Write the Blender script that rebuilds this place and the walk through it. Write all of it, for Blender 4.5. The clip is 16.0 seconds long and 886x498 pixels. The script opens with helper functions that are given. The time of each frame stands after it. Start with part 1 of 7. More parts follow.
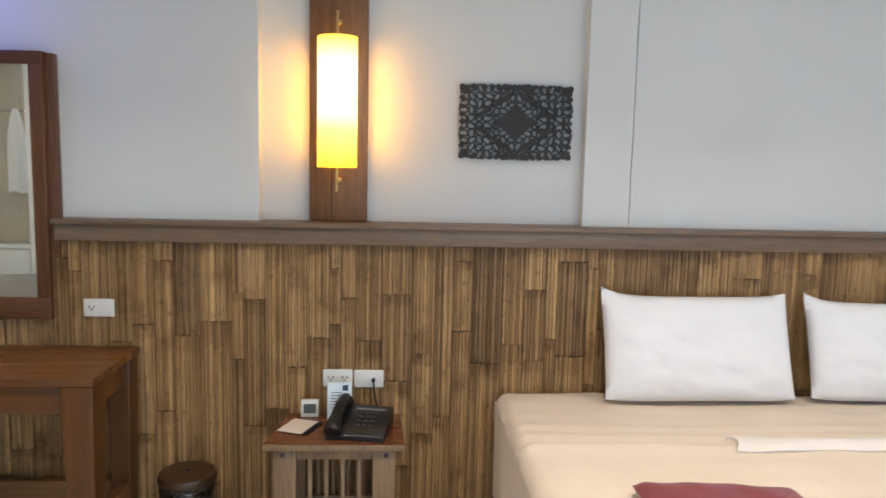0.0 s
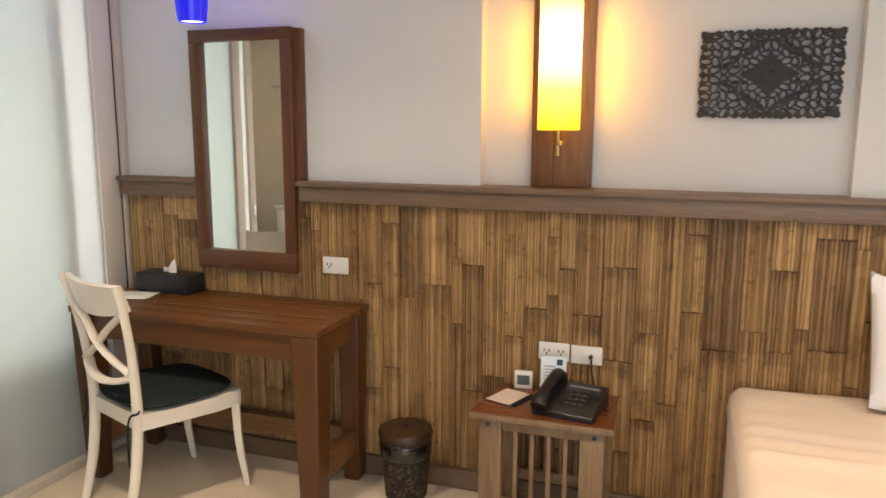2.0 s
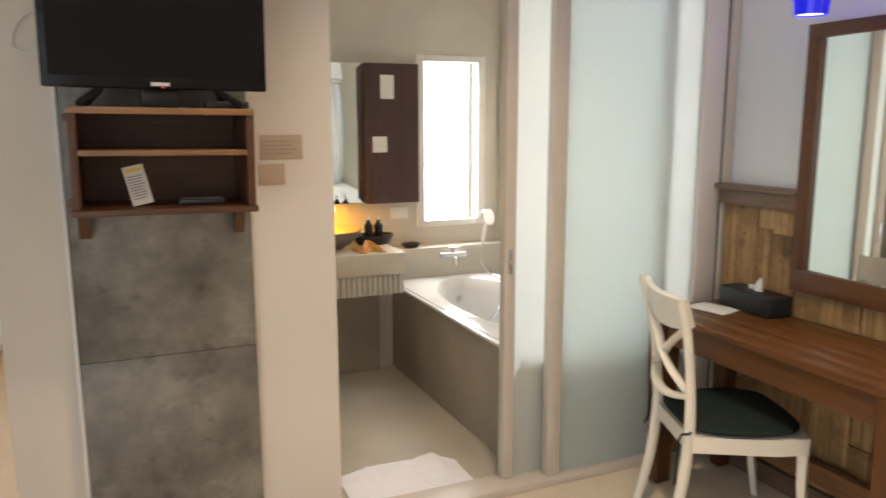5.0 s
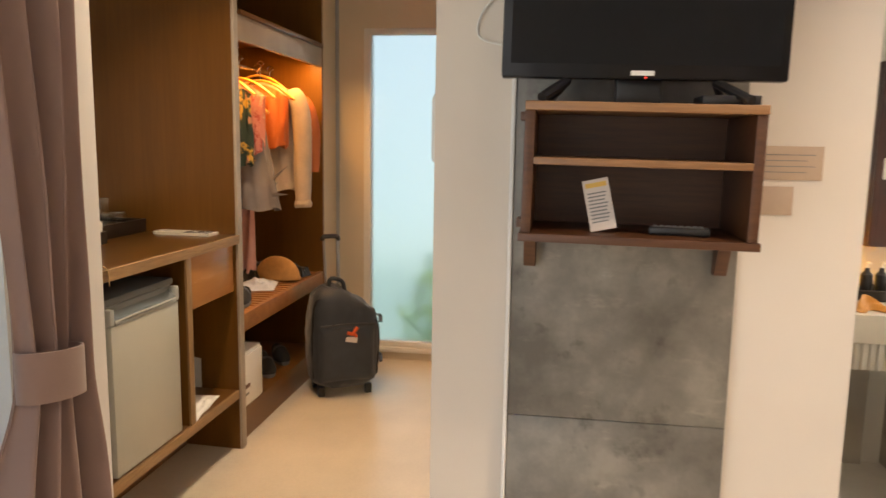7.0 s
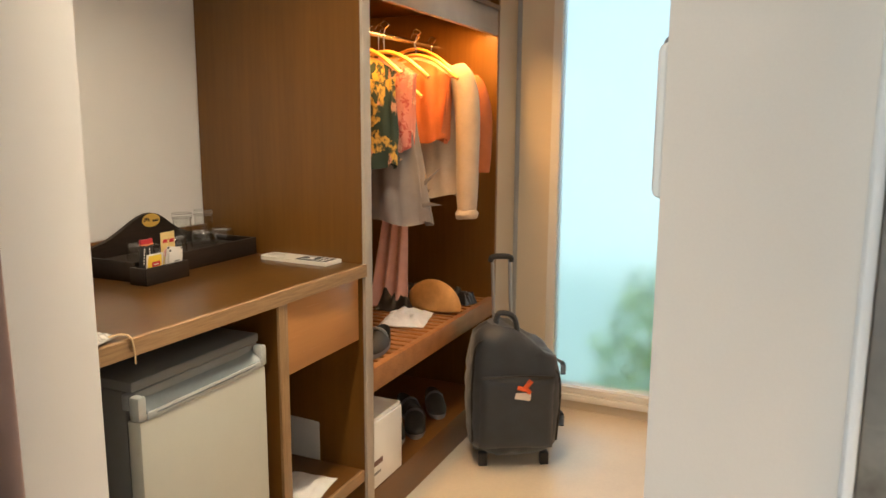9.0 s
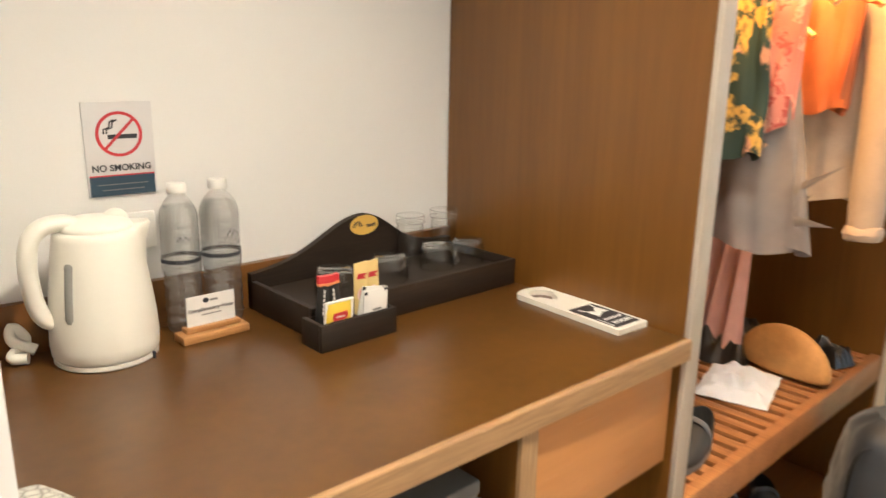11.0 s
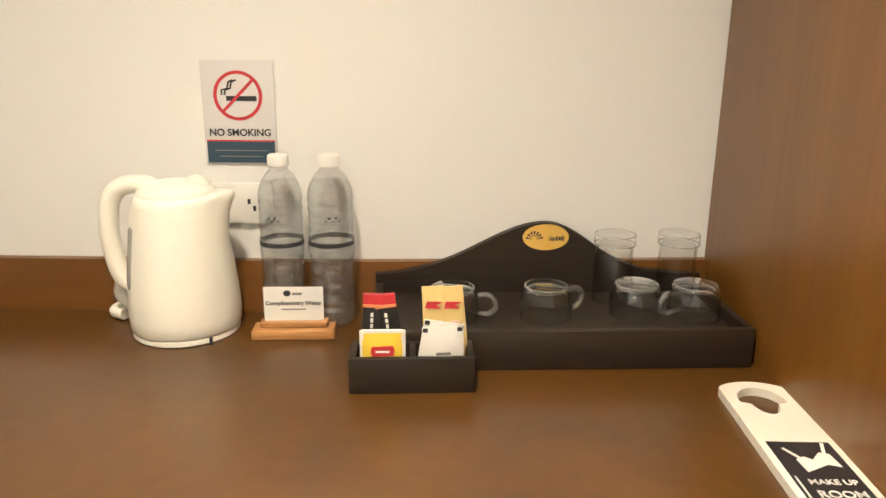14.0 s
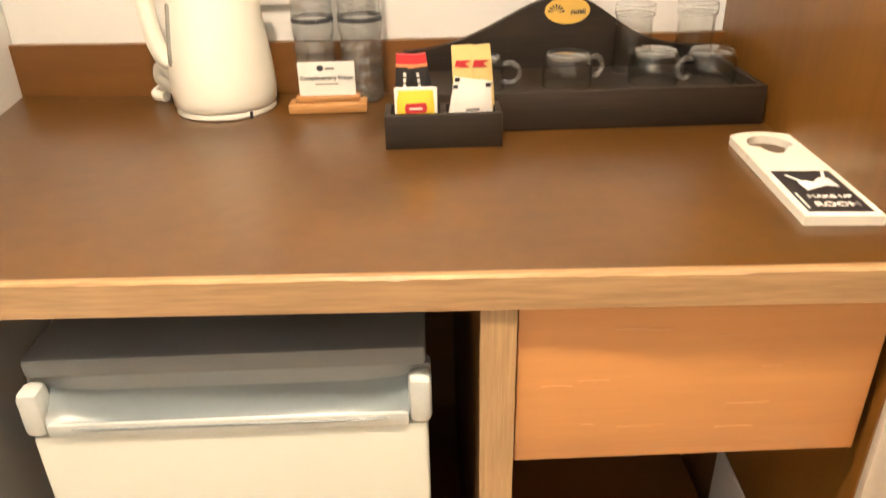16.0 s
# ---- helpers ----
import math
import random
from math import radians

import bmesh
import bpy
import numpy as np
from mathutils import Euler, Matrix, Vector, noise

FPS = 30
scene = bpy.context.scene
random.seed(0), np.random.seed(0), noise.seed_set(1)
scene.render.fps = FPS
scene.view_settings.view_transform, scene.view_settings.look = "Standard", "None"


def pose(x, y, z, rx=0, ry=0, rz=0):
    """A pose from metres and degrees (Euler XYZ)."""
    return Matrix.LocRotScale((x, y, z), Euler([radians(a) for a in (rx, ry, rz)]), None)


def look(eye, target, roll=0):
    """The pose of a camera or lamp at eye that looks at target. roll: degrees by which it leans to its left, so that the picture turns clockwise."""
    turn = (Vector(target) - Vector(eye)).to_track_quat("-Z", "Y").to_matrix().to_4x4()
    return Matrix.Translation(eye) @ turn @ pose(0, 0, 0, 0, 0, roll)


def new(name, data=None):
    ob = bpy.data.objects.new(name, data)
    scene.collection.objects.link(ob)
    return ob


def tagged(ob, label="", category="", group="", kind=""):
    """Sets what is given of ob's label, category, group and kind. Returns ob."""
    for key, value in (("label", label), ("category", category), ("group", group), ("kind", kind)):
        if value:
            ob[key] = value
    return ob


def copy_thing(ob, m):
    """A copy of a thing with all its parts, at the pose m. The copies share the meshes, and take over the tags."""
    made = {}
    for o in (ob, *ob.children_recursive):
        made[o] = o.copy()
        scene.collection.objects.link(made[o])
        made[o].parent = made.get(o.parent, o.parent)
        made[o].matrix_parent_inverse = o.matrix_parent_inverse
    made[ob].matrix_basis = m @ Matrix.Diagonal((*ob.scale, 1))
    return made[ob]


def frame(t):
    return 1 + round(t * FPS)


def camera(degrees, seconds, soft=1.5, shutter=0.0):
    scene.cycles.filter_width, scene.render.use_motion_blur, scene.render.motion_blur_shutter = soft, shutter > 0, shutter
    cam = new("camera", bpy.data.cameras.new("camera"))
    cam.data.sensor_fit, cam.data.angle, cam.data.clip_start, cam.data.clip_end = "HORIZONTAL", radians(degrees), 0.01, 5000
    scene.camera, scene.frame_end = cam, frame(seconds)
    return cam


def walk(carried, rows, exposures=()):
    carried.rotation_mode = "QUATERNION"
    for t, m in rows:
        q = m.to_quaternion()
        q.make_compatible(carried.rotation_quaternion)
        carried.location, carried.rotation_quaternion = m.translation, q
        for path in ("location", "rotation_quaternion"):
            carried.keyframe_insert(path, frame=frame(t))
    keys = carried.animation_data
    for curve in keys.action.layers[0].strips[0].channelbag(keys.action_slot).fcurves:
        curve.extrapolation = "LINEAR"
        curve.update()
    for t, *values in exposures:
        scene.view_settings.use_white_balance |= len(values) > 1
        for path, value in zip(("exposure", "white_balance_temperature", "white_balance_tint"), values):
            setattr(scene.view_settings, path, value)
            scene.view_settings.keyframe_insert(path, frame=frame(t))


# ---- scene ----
cam = camera(61.6, 16.0, shutter=0.3)
PATH = [
    (0, (-0.283, 0.233, 1.534), (-0.179, 2.216, 1.292), 1.3),
    (0.5, (-0.141, 0.266, 1.538), (-0.293, 2.238, 1.242), 0.8),
    (1, (-0.029, 0.271, 1.521), (-0.387, 2.214, 1.213), 0.3),
    (1.5, (-0.003, 0.282, 1.529), (-0.529, 2.183, 1.199), 0.0),
    (2, (-0.045, 0.41, 1.512), (-0.688, 2.275, 1.179), 0.2),
    (2.5, (-0.106, 0.603, 1.519), (-0.923, 2.402, 1.206), 0.9),
    (3, (-0.095, 0.716, 1.535), (-1.142, 2.39, 1.219), 0.7),
    (3.5, (-0.026, 0.796, 1.532), (-1.284, 2.318, 1.215), 0.3),
    (4, (0.02, 0.822, 1.531), (-1.456, 2.132, 1.204), 0.1),
    (4.5, (0.008, 0.784, 1.537), (-1.655, 1.842, 1.2), -0.0),
    (5, (-0.036, 0.714, 1.543), (-1.841, 1.505, 1.204), -0.1),
    (5.2, (-0.071, 0.695, 1.551), (-1.922, 1.37, 1.211), -0.1),
    (7.3, (-0.835, 0.664, 1.492), (-2.774, 0.261, 1.209), 1.0),
    (7.5, (-0.952, 0.633, 1.498), (-2.878, 0.174, 1.215), 1.0),
    (8, (-1.215, 0.513, 1.492), (-3.114, -0.051, 1.214), 1.1),
    (8.2, (-1.33, 0.499, 1.495), (-3.213, -0.109, 1.209), 1.0),
    (10.3, (-2.359, 0.17, 1.569), (-3.921, -1.0, 1.13), 0.9),
    (10.5, (-2.447, 0.07, 1.562), (-3.955, -1.16, 1.101), 1.3),
    (11, (-2.65, -0.126, 1.574), (-3.971, -1.541, 1.072), 1.0),
    (11.5, (-2.865, -0.215, 1.543), (-3.905, -1.856, 1.071), 1.8),
    (12, (-3.056, -0.293, 1.512), (-3.898, -2.035, 1.008), 3.5),
    (12.5, (-3.191, -0.359, 1.506), (-3.808, -2.185, 0.972), 4.4),
    (13, (-3.348, -0.306, 1.5), (-3.653, -2.205, 0.951), 3.1),
    (13.5, (-3.403, -0.286, 1.509), (-3.572, -2.199, 0.951), 1.6),
    (14, (-3.433, -0.253, 1.526), (-3.516, -2.174, 0.973), 0.4),
    (14.5, (-3.442, -0.216, 1.519), (-3.495, -2.134, 0.955), 0.1),
    (15, (-3.442, -0.188, 1.502), (-3.477, -2.084, 0.865), -0.3),
    (15.5, (-3.424, -0.157, 1.464), (-3.445, -2.004, 0.695), -0.7),
    (16, (-3.399, -0.132, 1.429), (-3.446, -1.905, 0.506), -1.2),
]
walk(cam, [(t, look(eye, target, roll)) for t, eye, target, roll in PATH], ((0, -0.05, 5800, 10), (1.0, 0.05, 6300, 12), (2.0, 0.05, 7100, 18), (3.0, 0.0, 7100, 18), (4.0, -0.1, 6300, 12), (5.2, -0.05, 7000, 16), (7.5, 0.5, 7200, 18), (8.2, 0.57, 7000, 15), (10.3, 1.2, 5700, 9), (11.5, 1.45, 5800, 9), (12.5, 1.45, 6300, 10), (14.0, 1.45, 6000, 8), (15.0, 1.3, 6100, 9), (16, 1.82, 6500, 12)))

# ---- world, daylight and large lights ----
world = bpy.data.worlds.new("daylight")
scene.world = world
world.use_nodes = True
wn = world.node_tree.nodes
sky = wn.new("ShaderNodeTexSky")
sky.sky_type = "NISHITA"
sky.sun_disc = False
sky.sun_elevation = radians(75)
sky.sun_rotation = radians(34)
world.node_tree.links.new(sky.outputs[0], wn["Background"].inputs[0])
wn["Background"].inputs[1].default_value = 0.12


def lamp(name, kind, m, energy, colour, size=(0.1, 0.1), label="", category="light"):
    d = bpy.data.lights.new(name, kind)
    d.energy, d.color = energy, colour
    if kind == "AREA":
        d.shape, d.size, d.size_y = "RECTANGLE", size[0], size[1]
    elif kind != "SUN":
        d.shadow_soft_size = size[0]
    ob = new(name, d)
    ob.matrix_basis = m
    return tagged(ob, label, category)


sun = lamp("sun", "SUN", look((2, 3, 14), (0, 0, 0)), 1.2, (1.0, 0.95, 0.87), label="soft sun behind thin cloud")
sun.data.angle = radians(12)
# daylight through the windows
lamp("daylight_terrace", "AREA", look((1.0, -0.86, 1.2), (1.0, 2.0, 1.2)), 44, (0.95, 0.98, 1.0), (3.4, 2.2), "daylight in the terrace door opening")
lamp("daylight_bath", "AREA", look((-4.52, 2.7025, 1.41), (-3.0, 2.7025, 1.41)), 28, (0.95, 0.98, 1.0), (0.39, 1.02), "daylight in the bathroom window opening")
# warm fill lights added at the ceiling to brighten floors and walls
for x, y, watts in ((-1.5, 1.75, 15), (0.3, 1.75, 14), (1.7, 1.75, 12), (-3.24, -0.42, 11.0), (-4.5, -0.3, 2.5), (-3.5, 1.3, 3.0)):
    d = lamp("ceiling_fill", "AREA", look((x, y, 2.672), (x, y, 0)), watts, (1.0, 0.83, 0.62) if y > 1 else (1.0, 0.81, 0.57), (0.11, 0.11), "warm fill light added at the ceiling")
    d.data.shape = "DISK"
    d.data.spread = radians(115)

# ---- building helpers ----
def thing(name, m=None, label="", category="", group="", kind=""):
    ob = new(name)
    ob.empty_display_size = 0.05
    if m is not None:
        ob.matrix_basis = m
    return tagged(ob, label, category, group, kind)


def mesh_of(name, bm, material, sharp=38):
    bmesh.ops.recalc_face_normals(bm, faces=bm.faces)
    me = bpy.data.meshes.new(name)
    bm.to_mesh(me)
    bm.free()
    me.polygons.foreach_set("use_smooth", [True] * len(me.polygons))
    me.set_sharp_from_angle(angle=radians(sharp))
    me.materials.append(material)
    return me


def part(name, bm, material, parent=None, label="", sharp=38):
    ob = new(name, mesh_of(name, bm, material, sharp))
    if parent is not None:
        ob.parent = parent
    return tagged(ob, label)


def single(name, bm, material, label, category, kind="", m=None, group="", sharp=38):
    ob = tagged(new(name, mesh_of(name, bm, material, sharp)), label, category, group, kind)
    if m is not None:
        ob.matrix_basis = m
    return ob


def box(bm, x0, x1, y0, y1, z0, z1, bevel=0.0, seg=2, turn=None):
    m = Matrix.Translation(((x0 + x1) / 2, (y0 + y1) / 2, (z0 + z1) / 2)) @ Matrix.Diagonal((abs(x1 - x0), abs(y1 - y0), abs(z1 - z0), 1))
    if turn is not None:
        m = turn @ m
    vs = bmesh.ops.create_cube(bm, size=1, matrix=m)["verts"]
    if bevel:
        es = list({e for v in vs for e in v.link_edges})
        bmesh.ops.bevel(bm, geom=es, offset=bevel, segments=seg, profile=0.5, affect="EDGES")
    return bm


def boxes(*rows, bevel=0.0):
    bm = bmesh.new()
    for r in rows:
        box(bm, *r, bevel=bevel)
    return bm


def lathe(bm, profile, n=32, at=(0, 0, 0), squash=(1, 1)):
    rings = []
    for r, z in profile:
        if r < 1e-5:
            rings.append([bm.verts.new((at[0], at[1], at[2] + z))])
        else:
            rings.append([bm.verts.new((at[0] + squash[0] * r * math.cos(2 * math.pi * i / n), at[1] + squash[1] * r * math.sin(2 * math.pi * i / n), at[2] + z)) for i in range(n)])
    for a, b in zip(rings, rings[1:]):
        for i in range(n):
            j = (i + 1) % n
            if len(a) == 1 and len(b) == 1:
                continue
            if len(a) == 1:
                bm.faces.new((a[0], b[i], b[j]))
            elif len(b) == 1:
                bm.faces.new((a[i], a[j], b[0]))
            else:
                bm.faces.new((a[i], a[j], b[j], b[i]))
    return bm


def tube(bm, pts, r, n=10, caps=True, flat=1.0):
    pts = [Vector(p) for p in pts]
    rings = []
    up = None
    for i, p in enumerate(pts):
        d = (pts[min(i + 1, len(pts) - 1)] - pts[max(i - 1, 0)]).normalized()
        if up is None:
            up = Vector((0, 0, 1)) if abs(d.z) < 0.9 else Vector((1, 0, 0))
        u = d.cross(up).normalized()
        up = u.cross(d).normalized()
        rr = r[i] if isinstance(r, (list, tuple)) else r
        rings.append([bm.verts.new(p + rr * (math.cos(2 * math.pi * k / n) * u + flat * math.sin(2 * math.pi * k / n) * up)) for k in range(n)])
    for a, b in zip(rings, rings[1:]):
        for k in range(n):
            bm.faces.new((a[k], a[(k + 1) % n], b[(k + 1) % n], b[k]))
    if caps:
        bm.faces.new(rings[0])
        bm.faces.new(rings[-1])
    return bm


def curve_pts(ctrl, n=24):
    """Points of a smooth curve through the control points."""
    c = [Vector(p) for p in ctrl]
    c = [2 * c[0] - c[1]] + c + [2 * c[-1] - c[-2]]
    out = []
    seg = len(c) - 3
    for i in range(n + 1):
        f = min(i / n * seg, seg - 1e-6)
        k = int(f)
        t = f - k
        a, b, d, e = c[k:k + 4]
        out.append(0.5 * (2 * b + (d - a) * t + (2 * a - 5 * b + 4 * d - e) * t * t + (3 * b - a - 3 * d + e) * t ** 3))
    return out


def prism(bm, poly, a0, a1, m=None):
    """An extruded flat outline; poly in local x, y, from z = a0 to a1, turned by m."""
    m = m or Matrix()
    lo = [bm.verts.new(m @ Vector((x, y, a0))) for x, y in poly]
    hi = [bm.verts.new(m @ Vector((x, y, a1))) for x, y in poly]
    bm.faces.new(lo[::-1])
    bm.faces.new(hi)
    for i in range(len(poly)):
        j = (i + 1) % len(poly)
        bm.faces.new((lo[i], lo[j], hi[j], hi[i]))
    return bm


def ring_prism(bm, outer, inner, a0, a1, m=None):
    """An extruded outline with a hole; outer and inner have equally many points."""
    m = m or Matrix()
    n = len(outer)
    v = [[bm.verts.new(m @ Vector((x, y, z))) for x, y in p] for p in (outer, inner) for z in (a0, a1)]
    for i in range(n):
        j = (i + 1) % n
        for a, b in ((0, 1), (1, 3), (3, 2), (2, 0)):
            bm.faces.new((v[a][i], v[a][j], v[b][j], v[b][i]))
    return bm


def sheet(bm, f, nu, nv, closed=False):
    g = [[bm.verts.new(f(i / nu, j / nv)) for j in range(nv + 1)] for i in range(nu + (0 if closed else 1))]
    for i in range(nu):
        for j in range(nv):
            a, b = g[i], g[(i + 1) % len(g)]
            bm.faces.new((a[j], b[j], b[j + 1], a[j + 1]))
    return bm


def thick(bm, t):
    bmesh.ops.recalc_face_normals(bm, faces=bm.faces)
    bmesh.ops.solidify(bm, geom=bm.faces[:], thickness=t)
    return bm


def oval(rx, ry, n=24, cx=0, cy=0, turn=0.0):
    c, s = math.cos(turn), math.sin(turn)
    return [(cx + rx * math.cos(a) * c - ry * math.sin(a) * s, cy + rx * math.cos(a) * s + ry * math.sin(a) * c) for a in (2 * math.pi * i / n for i in range(n))]


def rounded(w, h, r, n=5, cx=0, cy=0):
    out = []
    for sx, sy, a0 in ((1, 1, 0), (-1, 1, 90), (-1, -1, 180), (1, -1, 270)):
        for i in range(n + 1):
            a = radians(a0 + 90 * i / n)
            out.append((cx + sx * (w / 2 - r) + r * math.cos(a), cy + sy * (h / 2 - r) + r * math.sin(a)))
    return out


def lettering(text, size, material, parent, m, label="", align="CENTER", depth=0.0004, bold=0.012):
    c = bpy.data.curves.new("lettering", "FONT")
    c.offset = bold * size
    c.body, c.size, c.align_x, c.align_y, c.extrude = text, size, align, "CENTER", depth
    tmp = bpy.data.objects.new("lettering", c)
    me = bpy.data.meshes.new_from_object(tmp)
    bpy.data.objects.remove(tmp)
    me.materials.append(material)
    ob = new("lettering", me)
    ob.parent = parent
    ob.matrix_basis = m
    return tagged(ob, label)


# ---- materials ----
def base_material(name):
    m = bpy.data.materials.new(name)
    m.use_nodes = True
    nt = m.node_tree
    return m, nt, nt.nodes["Principled BSDF"]


def coords(nt, scale):
    tc = nt.nodes.new("ShaderNodeTexCoord")
    mp = nt.nodes.new("ShaderNodeMapping")
    mp.inputs["Scale"].default_value = scale
    nt.links.new(tc.outputs["Object"], mp.inputs["Vector"])
    return mp.outputs[0]


def noise_tex(nt, vec, scale, detail=4, rough=0.55):
    n = nt.nodes.new("ShaderNodeTexNoise")
    n.inputs["Scale"].default_value, n.inputs["Detail"].default_value, n.inputs["Roughness"].default_value = scale, detail, rough
    nt.links.new(vec, n.inputs["Vector"])
    return n.outputs["Fac"]


def ramp(nt, fac, stops):
    r = nt.nodes.new("ShaderNodeValToRGB")
    e = r.color_ramp.elements
    while len(e) < len(stops):
        e.new(0.5)
    for k, (p, c) in zip(e, stops):
        k.position, k.color = p, (*c, 1)
    nt.links.new(fac, r.inputs[0])
    return r.outputs[0]


def mixed(nt, fac, a, b, blend="MIX"):
    x = nt.nodes.new("ShaderNodeMix")
    x.data_type, x.blend_type = "RGBA", blend
    for s, v in ((0, fac), (6, a), (7, b)):
        if isinstance(v, (int, float)):
            x.inputs[s].default_value = v
        elif isinstance(v, tuple):
            x.inputs[s].default_value = (*v, 1)
        else:
            nt.links.new(v, x.inputs[s])
    return x.outputs[2]


def bumped(nt, p, height, strength, distance=0.002):
    b = nt.nodes.new("ShaderNodeBump")
    b.inputs["Strength"].default_value, b.inputs["Distance"].default_value = strength, distance
    nt.links.new(height, b.inputs["Height"])
    nt.links.new(b.outputs[0], p.inputs["Normal"])


def shade(c, k):
    return tuple(min(1.0, v * k) for v in c)


def plain(name, colour, rough=0.5, metal=0.0, vary=0.12, scale=6.0, grain=120.0, bump=0.15, coat=0.0, sheen=0.0):
    """A surface with large soft stains and fine grain."""
    m, nt, p = base_material(name)
    v = coords(nt, (1, 1, 1))
    big, fine = noise_tex(nt, v, scale, 3), noise_tex(nt, v, grain, 2)
    col = ramp(nt, big, ((0.25, shade(colour, 1 - vary)), (0.75, shade(colour, 1 + vary))))
    col = mixed(nt, 0.5 * vary, col, ramp(nt, fine, ((0.3, shade(colour, 0.5)), (0.7, shade(colour, 1.4)))))
    nt.links.new(col, p.inputs["Base Color"])
    p.inputs["Roughness"].default_value, p.inputs["Metallic"].default_value = rough, metal
    p.inputs["Coat Weight"].default_value, p.inputs["Sheen Weight"].default_value = coat, sheen
    if bump:
        bumped(nt, p, fine, bump, 0.001)
    return m


def wood(name, dark, light, axis="z", rough=0.4, ring=14.0, coat=0.0, seed=0.0, per_piece=0.0, bump=0.12, streak=0.35):
    """Grain drawn out along an axis, with broad bands and fine pores."""
    m, nt, p = base_material(name)
    s = {"x": (0.06, 1, 1), "y": (1, 0.06, 1), "z": (1, 1, 0.06)}[axis]
    v = coords(nt, s)
    if per_piece:
        oi = nt.nodes.new("ShaderNodeObjectInfo")
        ad = nt.nodes.new("ShaderNodeVectorMath")
        ad.operation = "MULTIPLY_ADD"
        ad.inputs[1].default_value = (37, 23, 11)
        nt.links.new(oi.outputs["Random"], ad.inputs[0])
        nt.links.new(v, ad.inputs[2])
        v = ad.outputs[0]
    broad, fine = noise_tex(nt, v, ring, 5, 0.6), noise_tex(nt, v, ring * 14, 3, 0.6)
    col = ramp(nt, broad, ((0.3, dark), (0.5, tuple((a + b) / 2 for a, b in zip(dark, light))), (0.72, light)))
    col = mixed(nt, streak, col, ramp(nt, fine, ((0.35, shade(dark, 0.6)), (0.65, shade(light, 1.1)))))
    if per_piece:
        col = mixed(nt, 1.0, col, ramp(nt, oi.outputs["Random"], ((0.0, (1 - per_piece,) * 3), (1.0, (1, 1, 1)))), "MULTIPLY")
    nt.links.new(col, p.inputs["Base Color"])
    p.inputs["Roughness"].default_value, p.inputs["Coat Weight"].default_value = rough, coat
    p.inputs["Coat Roughness"].default_value = 0.25
    bumped(nt, p, fine, bump, 0.001)
    return m


def glowing(name, colour, strength):
    m, nt, p = base_material(name)
    p.inputs["Base Color"].default_value = (*colour, 1)
    p.inputs["Emission Color"].default_value = (*colour, 1)
    p.inputs["Emission Strength"].default_value = strength
    return m


def glass(name, tint=(1, 1, 1), rough=0.0, ior=1.45):
    m, nt, p = base_material(name)
    p.inputs["Base Color"].default_value = (*tint, 1)
    p.inputs["Roughness"].default_value, p.inputs["Transmission Weight"].default_value, p.inputs["IOR"].default_value = rough, 1, ior
    return m


def thin_glass(name, tint=(0.97, 0.985, 0.98), gloss=0.4, least=0.035, haze=0.0, crinkle=0.0):
    """Thin clear walls: light goes straight through, and gloss grows at a glancing angle."""
    m, nt, p = base_material(name)
    nt.nodes.remove(p)
    tr, gl = nt.nodes.new("ShaderNodeBsdfTransparent"), nt.nodes.new("ShaderNodeBsdfGlossy")
    tr.inputs[0].default_value = (*tint, 1)
    gl.inputs["Roughness"].default_value = 0.03
    lw = nt.nodes.new("ShaderNodeLayerWeight")
    lw.inputs[0].default_value = 0.5
    fr = nt.nodes.new("ShaderNodeMapRange")
    for k, x in (("From Min", 0.55), ("From Max", 1.0), ("To Min", least), ("To Max", gloss)):
        fr.inputs[k].default_value = x
    nt.links.new(lw.outputs["Facing"], fr.inputs["Value"])
    mx = nt.nodes.new("ShaderNodeMixShader")
    nt.links.new(fr.outputs[0], mx.inputs[0])
    nt.links.new(tr.outputs[0], mx.inputs[1])
    nt.links.new(gl.outputs[0], mx.inputs[2])
    out = mx.outputs[0]
    if crinkle:
        b = nt.nodes.new("ShaderNodeBump")
        b.inputs["Strength"].default_value, b.inputs["Distance"].default_value = crinkle, 0.004
        nt.links.new(noise_tex(nt, coords(nt, (35, 35, 110)), 1.0, 2), b.inputs["Height"])
        nt.links.new(b.outputs[0], gl.inputs["Normal"])
    # white diffuse share stands for the brightness of reflections in the walls
    if haze:
        df, m2 = nt.nodes.new("ShaderNodeBsdfDiffuse"), nt.nodes.new("ShaderNodeMixShader")
        df.inputs[0].default_value = (0.85, 0.87, 0.87, 1)
        m2.inputs[0].default_value = haze
        nt.links.new(out, m2.inputs[1])
        nt.links.new(df.outputs[0], m2.inputs[2])
        out = m2.outputs[0]
    nt.links.new(out, nt.nodes["Material Output"].inputs[0])
    return m


def frosted(name, tint, clear=0.1):
    """Etched glass: it scatters the light that comes through it."""
    m, nt, p = base_material(name)
    p.inputs["Base Color"].default_value = (*tint, 1)
    p.inputs["Roughness"].default_value = 0.25
    tr = nt.nodes.new("ShaderNodeBsdfTranslucent")
    tr.inputs[0].default_value = (*tint, 1)
    mx = nt.nodes.new("ShaderNodeMixShader")
    mx.inputs[0].default_value = 0.78
    nt.links.new(p.outputs[0], mx.inputs[1])
    nt.links.new(tr.outputs[0], mx.inputs[2])
    nt.links.new(mx.outputs[0], nt.nodes["Material Output"].inputs[0])
    return m


